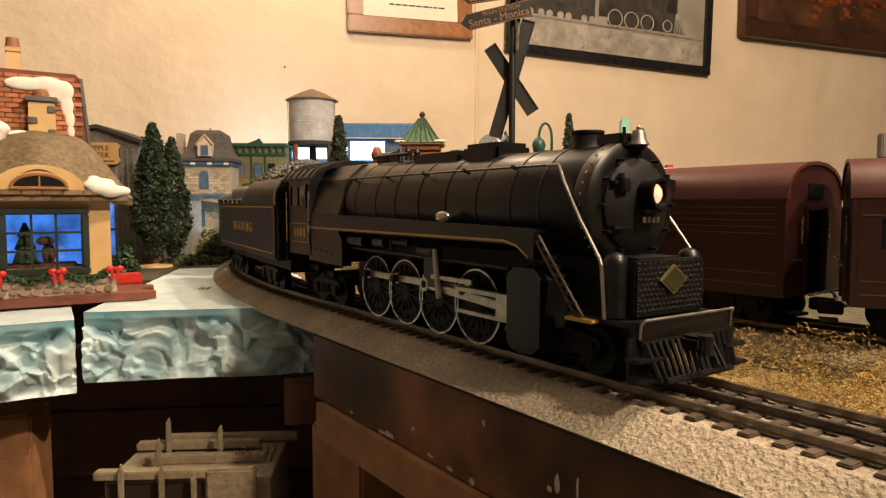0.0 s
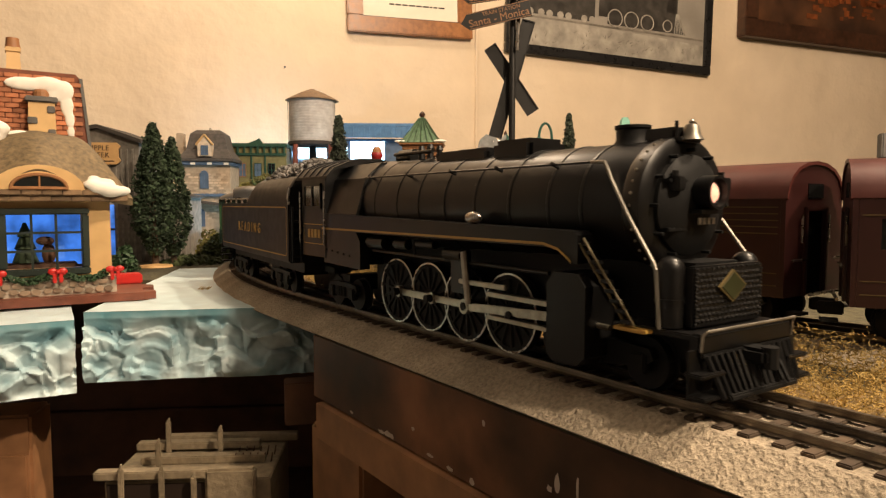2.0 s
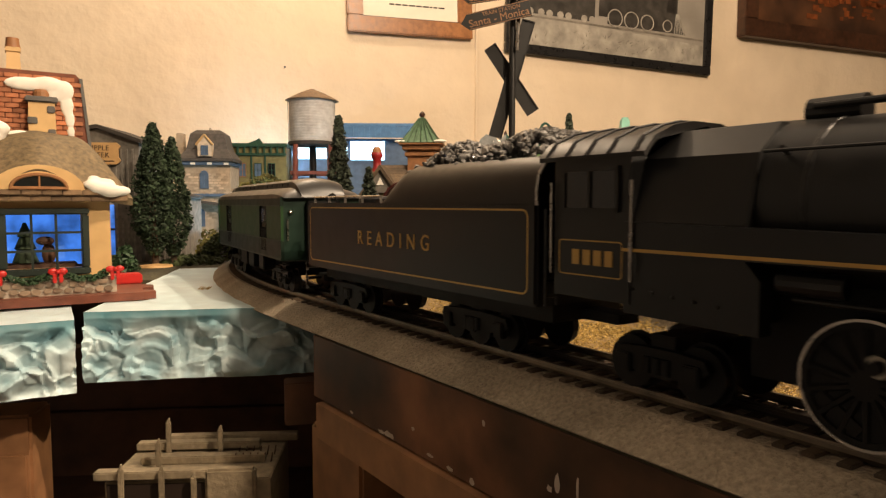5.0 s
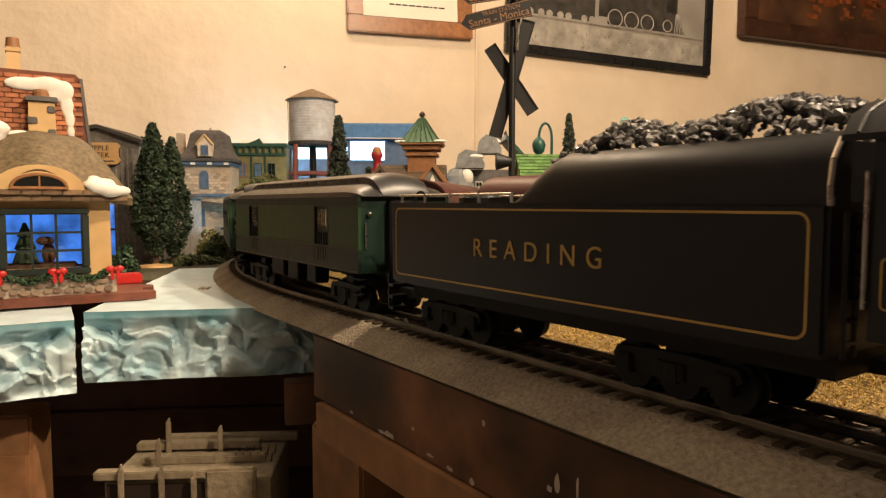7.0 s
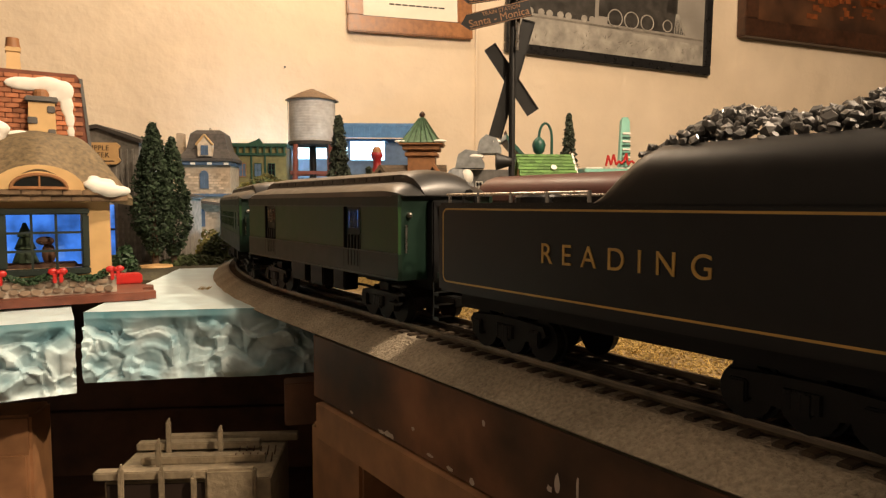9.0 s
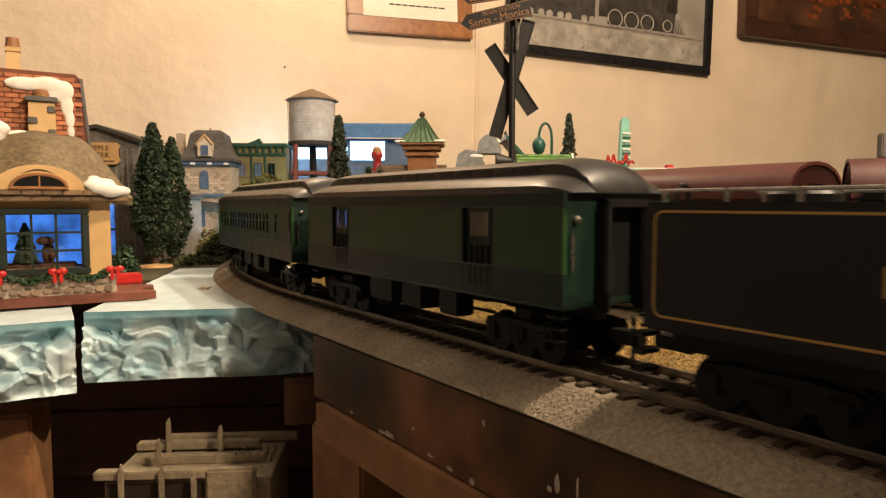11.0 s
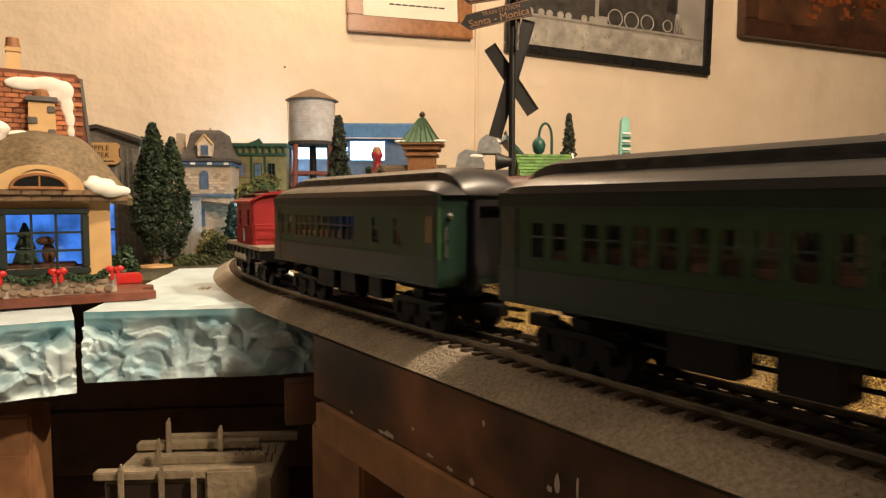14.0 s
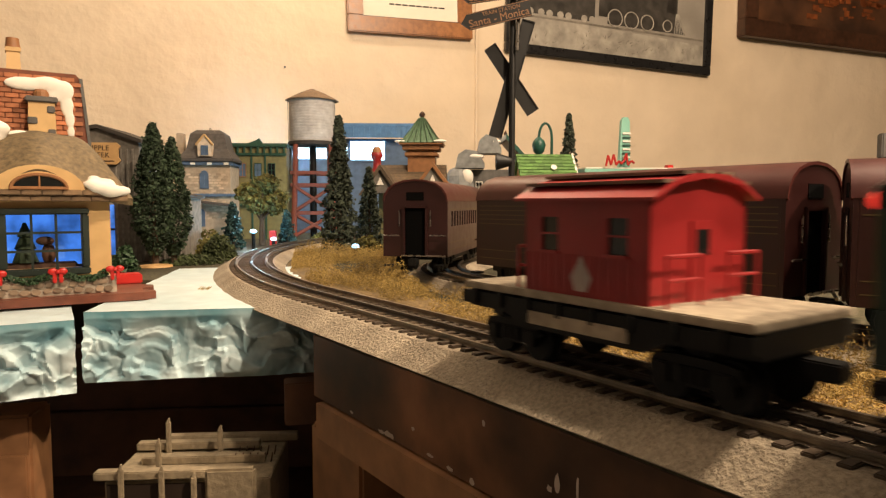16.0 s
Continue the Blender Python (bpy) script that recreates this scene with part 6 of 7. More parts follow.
    part("pot", lathe(B(), [(0.0062, 0.2290), (0.0054, 0.2330), (0.0050, 0.2375), (0.0040, 0.2375)], (-0.041, 0.100, -0.003), 14), TERRA, ch, "orange clay pot", True)
    # brown base plate with rounded lobes
    pts = [(-0.155, -0.022), (-0.02, -0.024), (0.020, -0.026), (0.030, -0.021), (0.030, -0.014), (0.022, -0.008), (0.024, 0.006), (0.034, 0.012), (0.036, 0.026), (0.028, 0.036), (0.020, 0.040), (0.016, 0.135), (-0.155, 0.135)]
    part("base_plate", prism(B(), pts, 0.0, 0.0062, "z"), PLINTH, t, "red-brown base plate")
    part("flower_trough", box(B(), 0.006, 0.030, 0.042, 0.060, 0.0062, 0.0150, 0.001), BOW, t, "red trough")
    for ob in t.children:
        if ob.name.split(".")[0] in ("brick_gable", "gable_edge", "stone_dormer", "chimney"):
            dx, dz = {"stone_dormer": (-0.0015, -0.0080), "chimney": (-0.0205, -0.0105)}.get(ob.name.split(".")[0], (-0.0070, -0.0105))
            ob.matrix_basis = Matrix.Translation((dx, 0, dz))
    t.matrix_basis = moved(-0.2745, 0.560, GROUND + 0.001, 33)
    return t


cottage()


# ---- small buildings ----
def window_part(parent, x, z, w, h, y, glass, trim, arch=False):
    wd = part("window", box(B(), x - w / 2, x + w / 2, y - 0.0004, y + 0.0004, z, z + h), glass, parent)
    bm = B()
    box(bm, x - w / 2 - 0.0012, x + w / 2 + 0.0012, y - 0.0016, y, z - 0.0016, z)
    box(bm, x - w / 2 - 0.0012, x + w / 2 + 0.0012, y - 0.0016, y, z + h, z + h + 0.0016)
    for xx in (x - w / 2 - 0.0012, x + w / 2):
        box(bm, xx, xx + 0.0012, y - 0.0016, y, z, z + h)
    box(bm, x - 0.0004, x + 0.0004, y - 0.0012, y, z, z + h)
    box(bm, x - w / 2, x + w / 2, y - 0.0012, y, z + h / 2 - 0.0004, z + h / 2 + 0.0004)
    part("frame", bm, trim, wd)
    if arch:
        part("arch_light", prism(B(), [(x + w / 2 * math.cos(math.pi * k / 8), z + h + w / 2 * math.sin(math.pi * k / 8)) for k in range(9)], y - 0.0012, y - 0.0002, "y"), glass, wd)
    return wd


def barn():
    t = thing("board_barn", "weathered grey board-and-batten barn with a cream sign", "model building")
    part("wall", prism(B(), [(-0.200, 0.0), (0.0, 0.0), (0.0, 0.162), (-0.052, 0.1800), (-0.075, 0.1760), (-0.200, 0.150)], 0.0, 0.10, "y"), BARN, t)
    part("roof", prism(B(), [(-0.205, 0.150), (-0.075, 0.1765), (-0.052, 0.1805), (0.005, 0.1605), (0.005, 0.1655), (-0.052, 0.1855), (-0.075, 0.1815), (-0.205, 0.155)], -0.006, 0.106, "y"), BARN_D, t, "dark low-pitched roof")
    me = finish(box(B(), -0.0013, 0.0013, -0.0014, 0.0002, -0.073, 0.073, 0.0003))
    me.materials.append(BARN)
    for k in range(20):
        ob = new("batten", me)
        ob.parent = t
        ob.matrix_basis = pose(-0.008 - 0.0076 * k, -0.0002, 0.080, 0, 0, 0)
    an = part("annex", box(B(), 0.001, 0.056, 0.010, 0.09, 0.0, 0.088), BARN, t, "low board annex")
    me = finish(box(B(), -0.0012, 0.0012, -0.0014, 0.0002, -0.0435, 0.0435, 0.0003))
    me.materials.append(BARN)
    for k in range(7):
        ob = new("batten", me)
        ob.parent = an
        ob.matrix_basis = pose(0.006 + 0.0072 * k, 0.0098, 0.0440, 0, 0, 0)
    part("annex_roof", prism(B(), [(0.001, 0.097), (0.060, 0.087), (0.060, 0.091), (0.001, 0.101)], 0.003, 0.095, "y"), BARN_D, an)
    s = part("sign_board", prism(B(), [(-0.084, 0.136), (-0.079, 0.132), (-0.027, 0.132), (-0.022, 0.137), (-0.025, 0.142), (-0.025, 0.152), (-0.022, 0.156), (-0.027, 0.161), (-0.084, 0.161)], -0.0060, -0.0030, "y"), SIGN, t, "cream sign board")
    for txt, z in (("RIPPLE", 0.1535), ("CREEK", 0.1440)):
        lettering(txt, 0.0095, Matrix.Translation((-0.0505, -0.0062, z)) @ FACE, INK, s, spacing=1.05)
    part("small_print", box(B(), -0.072, -0.030, -0.0063, -0.0060, 0.1355, 0.1370), INK, s)
    wd = part("window", box(B(), -0.046, -0.034, -0.0018, -0.0010, 0.010, 0.078), BLUE_GLOW, t, "blue-lit doorway")
    part("frame", box(B(), -0.047, -0.033, -0.0030, -0.0018, 0.043, 0.046), BARN_D, wd)
    t.matrix_basis = moved(-0.412, 0.925, GROUND, 4)
    return t


barn()


def victorian():
    t = thing("victorian_house", "cream ceramic town house with slate mansard roof and blue windows", "model house")
    body = part("wall", box(B(), -0.048, 0.048, 0.0, 0.09, 0.0, 0.158), VIC_WALL, t, "cream block wall")
    me = finish(box(B(), -0.0046, 0.0046, -0.0007, 0.0005, -0.0021, 0.0021, 0.0005))
    me.materials.append(VIC_WALL)
    for r in range(20):
        for k in range(9):
            x = -0.041 + 0.0100 * k + (0.005 if r % 2 else 0)
            if x < 0.044 and not (8 <= r <= 14 and abs(x + 0.004) < 0.013) and not (r > 17 or r < 1):
                ob = new("block", me)
                ob.parent = body
                ob.matrix_basis = pose(x, -0.0003, 0.044 + 0.0056 * r, 0, 0, 0)
    bm = B()
    lo, hi = [(-0.054, -0.006), (0.054, -0.006), (0.054, 0.096), (-0.054, 0.096)], [(-0.034, 0.016), (0.034, 0.016), (0.034, 0.074), (-0.034, 0.074)]
    mid = [((a[0] * 0.35 + b[0] * 0.65), (a[1] * 0.35 + b[1] * 0.65)) for a, b in zip(lo, hi)]
    rings = [[bm.verts.new((x, y, z)) for x, y in q] for q, z in ((lo, 0.172), (mid, 0.192), (hi, 0.224), ([(x * 0.7, (y - 0.045) * 0.7 + 0.045) for x, y in hi], 0.232))]
    for a, b in zip(rings, rings[1:]):
        for i in range(4):
            bm.faces.new((a[i], a[(i + 1) % 4], b[(i + 1) % 4], b[i]))
    bm.faces.new(rings[-1])
    bm.faces.new(list(reversed(rings[0])))
    part("mansard_roof", bm, VIC_ROOF, t, "slate mansard roof")
    for z0, z1, e, m in ((0.158, 0.165, 0.052, VIC_BLUE), (0.165, 0.172, 0.056, VIC_ROOF), (0.094, 0.100, 0.052, VIC_BLUE)):
        part("cornice", box(B(), -e, e, -e + 0.044, 0.092, z0, z1, 0.001), m, t)
    d = part("dormer", prism(B(), [(-0.014, 0.176), (0.014, 0.176), (0.014, 0.202), (0.0, 0.218), (-0.014, 0.202)], -0.010, 0.020, "y"), VIC_WALL, t, "gabled dormer")
    bm = B()
    for sx in (-1, 1):
        rod(bm, (sx * 0.017, -0.0115, 0.198), (0, -0.0115, 0.2195), 0.0022, seg=6)
    part("gable_trim", bm, SIGN, d)
    window_part(d, 0.0, 0.180, 0.012, 0.016, -0.0108, VIC_BLUE, VIC_BLUE)
    window_part(body, -0.004, 0.112, 0.015, 0.028, -0.0012, VIC_BLUE, VIC_BLUE, True)
    window_part(body, -0.012, 0.034, 0.014, 0.028, -0.0012, VIC_BLUE, VIC_BLUE, True)
    for k in range(6):
        part("dentil", box(B(), -0.046 + 0.0165 * k, -0.036 + 0.0165 * k, -0.0085, -0.0020, 0.1585, 0.1640, 0.0005), SNOW if k % 2 else VIC_BLUE, t)
    part("porch_roof", prism(B(), [(-0.062, 0.087), (0.052, 0.073), (0.052, 0.078), (-0.062, 0.093)], -0.026, 0.0, "y"), VIC_ROOF, t)
    part("chimney", box(B(), -0.066, -0.052, 0.03, 0.05, 0.0, 0.226, 0.001), VIC_WALL, t, "cream chimney")
    part("finial", lathe(B(), [(0.004, 0.231), (0.003, 0.235), (0.0015, 0.239)], (0, 0.045, 0), 10), VIC_WALL, t)
    t.matrix_basis = moved(-0.486, 1.40, GROUND, 6)
    return t


victorian()


def shopfront():
    t = thing("green_shopfront", "olive ceramic shop row with dark green cornices", "model building")
    body = part("wall", box(B(), -0.062, 0.062, 0.0, 0.08, 0.0, 0.205), SHOP, t)
    part("cornice", box(B(), -0.065, 0.065, -0.008, 0.082, 0.205, 0.213, 0.001), SHOP_G, t)
    part("cornice", box(B(), -0.063, 0.063, -0.005, 0.0, 0.186, 0.192, 0.001), SHOP_G, t)
    for k in range(9):
        part("bracket", box(B(), -0.060 + 0.0145 * k, -0.056 + 0.0145 * k, -0.006, 0.0, 0.192, 0.205, 0.0005), SHOP_G, t)
    for x in (-0.034, 0.0, 0.030):
        for z in (0.140, 0.088):
            wd = window_part(body, x, z, 0.014, 0.028, -0.0012, VIC_BLUE if x < 0.02 else GLASS_D, TERRA if x < 0 else SHOP_G)
        part("pilaster", box(B(), x - 0.016, x - 0.012, -0.003, 0.0, 0.0, 0.186, 0.0005), SHOP_G, t)
    part("pediment", prism(B(), [(-0.020, 0.213), (0.012, 0.213), (0.004, 0.224), (-0.004, 0.219)], -0.006, 0.006, "y"), SHOP_G, t)
    part("awning", box(B(), -0.06, 0.06, -0.010, 0.0, 0.074, 0.080, 0.001), SHOP_G, t)
    t.matrix_basis = moved(-0.412, 1.52, GROUND, 4)
    return t


shopfront()


def water_tower():
    t = thing("water_tower", "white-boarded toy water tower on red timber legs", "water tower")
    bm = B()
    prof = []
    for k in range(15):
        z = 0.223 + 0.0064 * k
        prof += [(0.0525, z), (0.0532, z + 0.0008), (0.0532, z + 0.0056), (0.0525, z + 0.0063)]
    tank = part("tank", lathe(bm, prof, (0, 0, 0), 36), TANK_W, t, "white boarded tank", True)
    part("roof", lathe(B(), [(0.061, 0.317), (0.0615, 0.319), (0.030, 0.335), (0.006, 0.3445), (0.001, 0.346)], (0, 0, 0), 12), TANK_R, t, "tan conical roof")
    part("deck", lathe(B(), [(0.056, 0.214), (0.057, 0.216), (0.057, 0.222), (0.054, 0.223)], (0, 0, 0), 24), BARN_D, t, "dark deck under the tank")
    for sx in (-1, 1):
        for sy in (-1, 1):
            part("leg", rod(B(), (sx * 0.046, sy * 0.046, 0.0), (sx * 0.039, sy * 0.039, 0.214), 0.0066, 0.0058, 8), RUST, t, "red timber leg")
    for z in (0.058, 0.122, 0.150):
        for sy in (-1, 1):
            part("beam", box(B(), -0.052, 0.052, sy * 0.043 - 0.002, sy * 0.043 + 0.002, z - 0.004, z + 0.004, 0.0005), RUST, t)
        for sx in (-1, 1):
            part("beam", box(B(), sx * 0.043 - 0.002, sx * 0.043 + 0.002, -0.05, 0.05, z - 0.004, z + 0.004, 0.0005), RUST, t)
    for z0, z1 in ((0.062, 0.118), (0.006, 0.054)):
        for s in (-1, 1):
            part("brace", rod(B(), (-s * 0.043, -0.0455, z0), (s * 0.042, -0.0445, z1), 0.0040, seg=6), RUST, t)
            part("brace", rod(B(), (0.0455, -s * 0.043, z0), (0.0445, s * 0.042, z1), 0.0040, seg=6), RUST, t)
    part("pipe", rod(B(), (0, 0, 0.0), (0, 0, 0.214), 0.008, seg=12), SOOT, t, "dark riser pipe")
    bm = B()
    for sx in (-0.003, 0.003):
        rod(bm, (-0.0535, sx, 0.17), (-0.0560, sx, 0.318), 0.0006, seg=5)
    part("ladder", bm, SOOT, t)
    t.matrix_basis = moved(-0.305, 1.60, GROUND, 12)
    return t


water_tower()


def blue_station():
    t = thing("blue_station", "pale blue canopy building with bright blue-white lit windows", "model building")
    body = part("wall", box(B(), -0.228, 0.120, 0.0, 0.07, 0.0, 0.256), VIC_BLUE, t, "blue-grey wall")
    for a, b in ((-0.215, -0.164), (-0.159, -0.100), (-0.092, -0.074), (-0.066, 0.026)):
        w = part("window", box(B(), a, b, -0.0015, -0.0005, 0.201 if a < -0.09 else 0.198, 0.232 if a < -0.09 else 0.248), WHITE_GLOW, body, "blue-white lit window")
        part("frame", box(B(), a - 0.002, b + 0.002, -0.0030, -0.0005, 0.192, 0.196, 0.0005), VIC_BLUE, w)
    part("canopy", box(B(), -0.108, 0.110, -0.030, 0.06, 0.2860, 0.2940, 0.001), STN_BLUE, t, "flat blue canopy")
    part("fascia", box(B(), -0.106, 0.108, -0.030, -0.026, 0.2560, 0.2855), STN_BLUE, t)
    for k in range(15):
        part("rib", box(B(), -0.102 + 0.0145 * k, -0.099 + 0.0145 * k, -0.034, -0.0305, 0.2570, 0.2860, 0.0004), STN_BLUE, t)
    t.matrix_basis = moved(-0.185, 1.86, GROUND, 3)
    return t


blue_station()


def depot():
    t = thing("green_tower_depot", "brown-roofed depot with a green pyramid tower", "model building")
    part("wall", box(B(), -0.075, 0.045, 0.0, 0.09, 0.0, 0.108), SHOP, t)
    r = part("roof", prism(B(), [(-0.034, 0.098), (0.040, 0.150), (0.054, 0.150), (0.124, 0.098)], -0.090, 0.046, "x"), ROOF_BRN, t, "brown shingled roof")
    for k in range(9):
        f, g = k / 9, (k + 1.12) / 9
        part("shingle_course", prism(B(), [(-0.0352 + 0.074 * f, 0.0992 + 0.052 * f), (-0.0352 + 0.074 * g, 0.0985 + 0.052 * g), (-0.0340 + 0.074 * g, 0.0975 + 0.052 * g), (-0.0340 + 0.074 * f, 0.0975 + 0.052 * f)], -0.0905, 0.0465, "x"), ROOF_BRN, r)
    for x, z, e, m in ((-0.066, 0.142, 0.030, ROOF_BRN), (0.026, 0.146, 0.032, TERRA)):
        g = part("gable", prism(B(), [(x - e, z - 0.044), (x, z), (x + e, z - 0.044)], -0.040, 0.030, "y"), BARN, t, "grey-brown gable")
        part("gable_roof", prism(B(), [(x - e - 0.008, z - 0.048), (x, z + 0.006), (x + e + 0.008, z - 0.048), (x + e + 0.001, z - 0.048), (x, z - 0.003), (x - e - 0.001, z - 0.048)], -0.046, 0.032, "y"), m, g)
        part("gable_light", prism(B(), [(x - 0.006, z - 0.030), (x + 0.006, z - 0.030), (x, z - 0.016)], -0.0420, -0.0403, "y"), SNOW, g)
    tw = part("tower", box(B(), -0.024, 0.026, 0.020, 0.070, 0.10, 0.182), TERRA, t, "terracotta tower")
    for z0, z1, e in ((0.166, 0.173, 0.030), (0.177, 0.186, 0.034), (0.186, 0.190, 0.040)):
        part("moulding", box(B(), 0.001 - e, 0.001 + e, 0.045 - e, 0.045 + e, z0, z1, 0.001), TERRA, tw)
    pr = [(0.058, 0.190), (0.050, 0.1945), (0.030, 0.212), (0.010, 0.235), (0.004, 0.240)]
    part("pyramid_roof", lathe(B(), pr, (0.001, 0.045, 0), 4, Matrix.Rotation(math.pi / 4, 4, "Z")), ROOF_GRN, tw, "green seamed pyramid roof")
    bm = B()
    for s in (-1, 1):
        for k in range(-3, 4):
            rod(bm, (0.001 + 0.012 * k, 0.045 - 0.0405, 0.191), (0.001 + 0.002 * k, 0.045 - 0.006, 0.237), 0.0008, seg=5)
    part("roof_seam", bm, ROOF_GRN, tw)
    part("finial", lathe(B(), [(0.003, 0.238), (0.0055, 0.243), (0.0055, 0.246), (0.002, 0.250)], (0.001, 0.045, 0), 12), FRAME_B, tw, "", True)
    bm = B()
    bm.free()
    for spots in (((-0.036, 0.010, 0.008),), ((0.036, 0.008, 0.009), (0.040, 0.012, 0.006))):
        bm = B()
        for x, y, q in spots:
            ball(bm, (x, y, 0.192), q, (1.4, 0.6, 0.35))
        part("snow_patch", bm, SNOW, tw, "", True)
    c = part("chimney", lathe(B(), [(0.010, 0.10), (0.010, 0.142), (0.0075, 0.146), (0.0075, 0.160), (0.011, 0.166), (0.011, 0.171), (0.008, 0.176)], (-0.082, 0.030, 0), 12), RED, t, "red chimney with clay top", True)
    part("pot", lathe(B(), [(0.0095, 0.1735), (0.0085, 0.178), (0.005, 0.184)], (-0.082, 0.030, 0), 12), TERRA, c)
    t.matrix_basis = moved(-0.042, 1.23, GROUND, -3)
    return t


depot()


def snow_church():
    t = thing("grey_gabled_house", "grey-roofed ceramic house with snow on its gables", "model house")
    part("wall", box(B(), -0.045, 0.110, 0.0, 0.10, 0.0, 0.150), GREY_ST, t)
    part("roof", prism(B(), [(-0.052, 0.150), (0.055, 0.222), (0.118, 0.150), (0.110, 0.148), (0.055, 0.212), (-0.042, 0.148)], -0.012, 0.104, "y"), GREY_ROOF, t, "steep grey roof")
    bm = B()
    prism(bm, [(0.055, 0.2235), (0.108, 0.1640), (0.100, 0.1620), (0.055, 0.2125)], -0.014, 0.0, "y")
    part("barge_board", bm, CAST_G, t, "green barge board")
    for x, z, s in ((-0.020, 0.180, 0.030), (0.020, 0.210, 0.024)):
        d = part("dormer", prism(B(), [(x - s, z - 0.028), (x - s * 0.8, z), (x - s * 0.3, z + 0.010), (x + s * 0.5, z + 0.006), (x + s, z - 0.018), (x + s, z - 0.028)], -0.028, 0.03, "y"), GREY_ROOF, t, "slate hipped dormer")
        bm = B()
        ball(bm, (x + s * 0.35, -0.018, z - 0.004), s * 0.55, (1.2, 0.78, 0.42), 14, 9)
        part("snow_patch", bm, SNOW, d, "", True)
    bm = B()
    lathe(bm, [(0.031, 0.090), (0.031, 0.116), (0.028, 0.136), (0.019, 0.150), (0.004, 0.156)], (-0.042, -0.010, 0), 8)
    dm = part("bay_dome", bm, GREY_ROOF, t, "grey domed bay")
    bm = B()
    ball(bm, (-0.026, -0.024, 0.134), 0.015, (0.9, 0.8, 1.1), 14, 9)
    part("snow_patch", bm, SNOW, dm, "", True)
    for k in range(3):
        window_part(t, 0.0 + 0.022 * k, 0.104, 0.012, 0.020, -0.0012, GLASS_D, SNOW)
    part("finial", lathe(B(), [(0.003, 0.218), (0.004, 0.224), (0.001, 0.230)], (0.055, 0.0, 0), 8), FRAME_B, t)
    t.matrix_basis = moved(0.075, 1.42, GROUND, 0)
    return t


snow_church()


def lime_house():
    t = thing("green_roof_cottage", "small cream cottage with bright green shingled roof", "model house")
    part("wall", prism(B(), [(-0.036, 0.0), (0.036, 0.0), (0.036, 0.115), (0.0, 0.158), (-0.036, 0.115)], -0.042, 0.042, "x"), CERAMIC_Y, t)
    roof = part("roof", prism(B(), [(-0.046, 0.112), (0.0, 0.162), (0.046, 0.112), (0.040, 0.108), (0.0, 0.154), (-0.040, 0.108)], -0.047, 0.047, "x"), LIME, t)
    me = finish(box(B(), -0.0052, 0.0052, -0.0030, 0.0030, -0.0005, 0.0009, 0.0003))
    me.materials.append(LIME)
    for r in range(9):
        for k in range(9):
            f = (r + 0.5) / 9
            ob = new("shingle", me)
            ob.parent = roof
            ob.matrix_basis = Matrix.Translation((-0.0415 + 0.0104 * k + (0.002 if r % 2 else -0.002), -0.046 * (1 - f), 0.1125 + 0.050 * f)) @ Matrix.Rotation(math.radians(44), 4, "X")
    part("gable_board", prism(B(), [(-0.048, 0.110), (0.0, 0.164), (0.048, 0.110), (0.043, 0.108), (0.0, 0.157), (-0.043, 0.108)], 0.047, 0.050, "x"), SNOW, t, "white gable board")
    bm = B()
    rod(bm, (0.010, -0.0255, 0.138), (0.010, -0.0275, 0.1395), 0.005, seg=14)
    part("round_vent", bm, SNOW, t)
    t.matrix_basis = moved(0.170, 1.15, GROUND, 6)
    return t


lime_house()


def diner():
    t = thing("toy_diner", "white-topped toy diner with teal tower and red script sign", "model building")
    part("wall", box(B(), -0.075, 0.115, 0.0, 0.08, 0.0, 0.138), SNOW, t)
    part("roof_band", box(B(), -0.080, 0.120, -0.006, 0.085, 0.138, 0.1450, 0.001), TEAL, t, "pale roof band")
    part("roof_top", box(B(), -0.078, 0.118, -0.004, 0.083, 0.1450, 0.1480, 0.001), SNOW, t)
    tw = part("tower", prism(B(), [(-0.010, 0.1480), (0.012, 0.1480), (0.010, 0.236), (0.006, 0.243), (-0.002, 0.243), (-0.006, 0.236)], 0.0, 0.010, "y"), TEAL, t, "teal sign tower")
    for k in range(8):
        part("slat", box(B(), -0.004, 0.0115, -0.0025, -0.0002, 0.158 + 0.0075 * k, 0.1615 + 0.0075 * k, 0.0004), SNOW if k % 2 else CAST_G, tw)
    bm = B()
    path = [(-0.040, 0.150), (-0.036, 0.170), (-0.030, 0.152), (-0.025, 0.172), (-0.020, 0.152), (-0.014, 0.160), (-0.010, 0.154), (-0.004, 0.160), (0.000, 0.174), (0.003, 0.152), (0.010, 0.160), (0.016, 0.156)]
    for a, b in zip(path, path[1:]):
        rod(bm, (a[0], -0.010, a[1]), (b[0], -0.010, b[1]), 0.0022, seg=6)
    part("script_sign", bm, BOW, t, "red script squiggle sign")
    part("vent", box(B(), 0.098, 0.110, 0.02, 0.035, 0.1480, 0.1550, 0.001), BOW, t)
    t.matrix_basis = moved(0.345, 1.30, GROUND, 8)
    return t


diner()


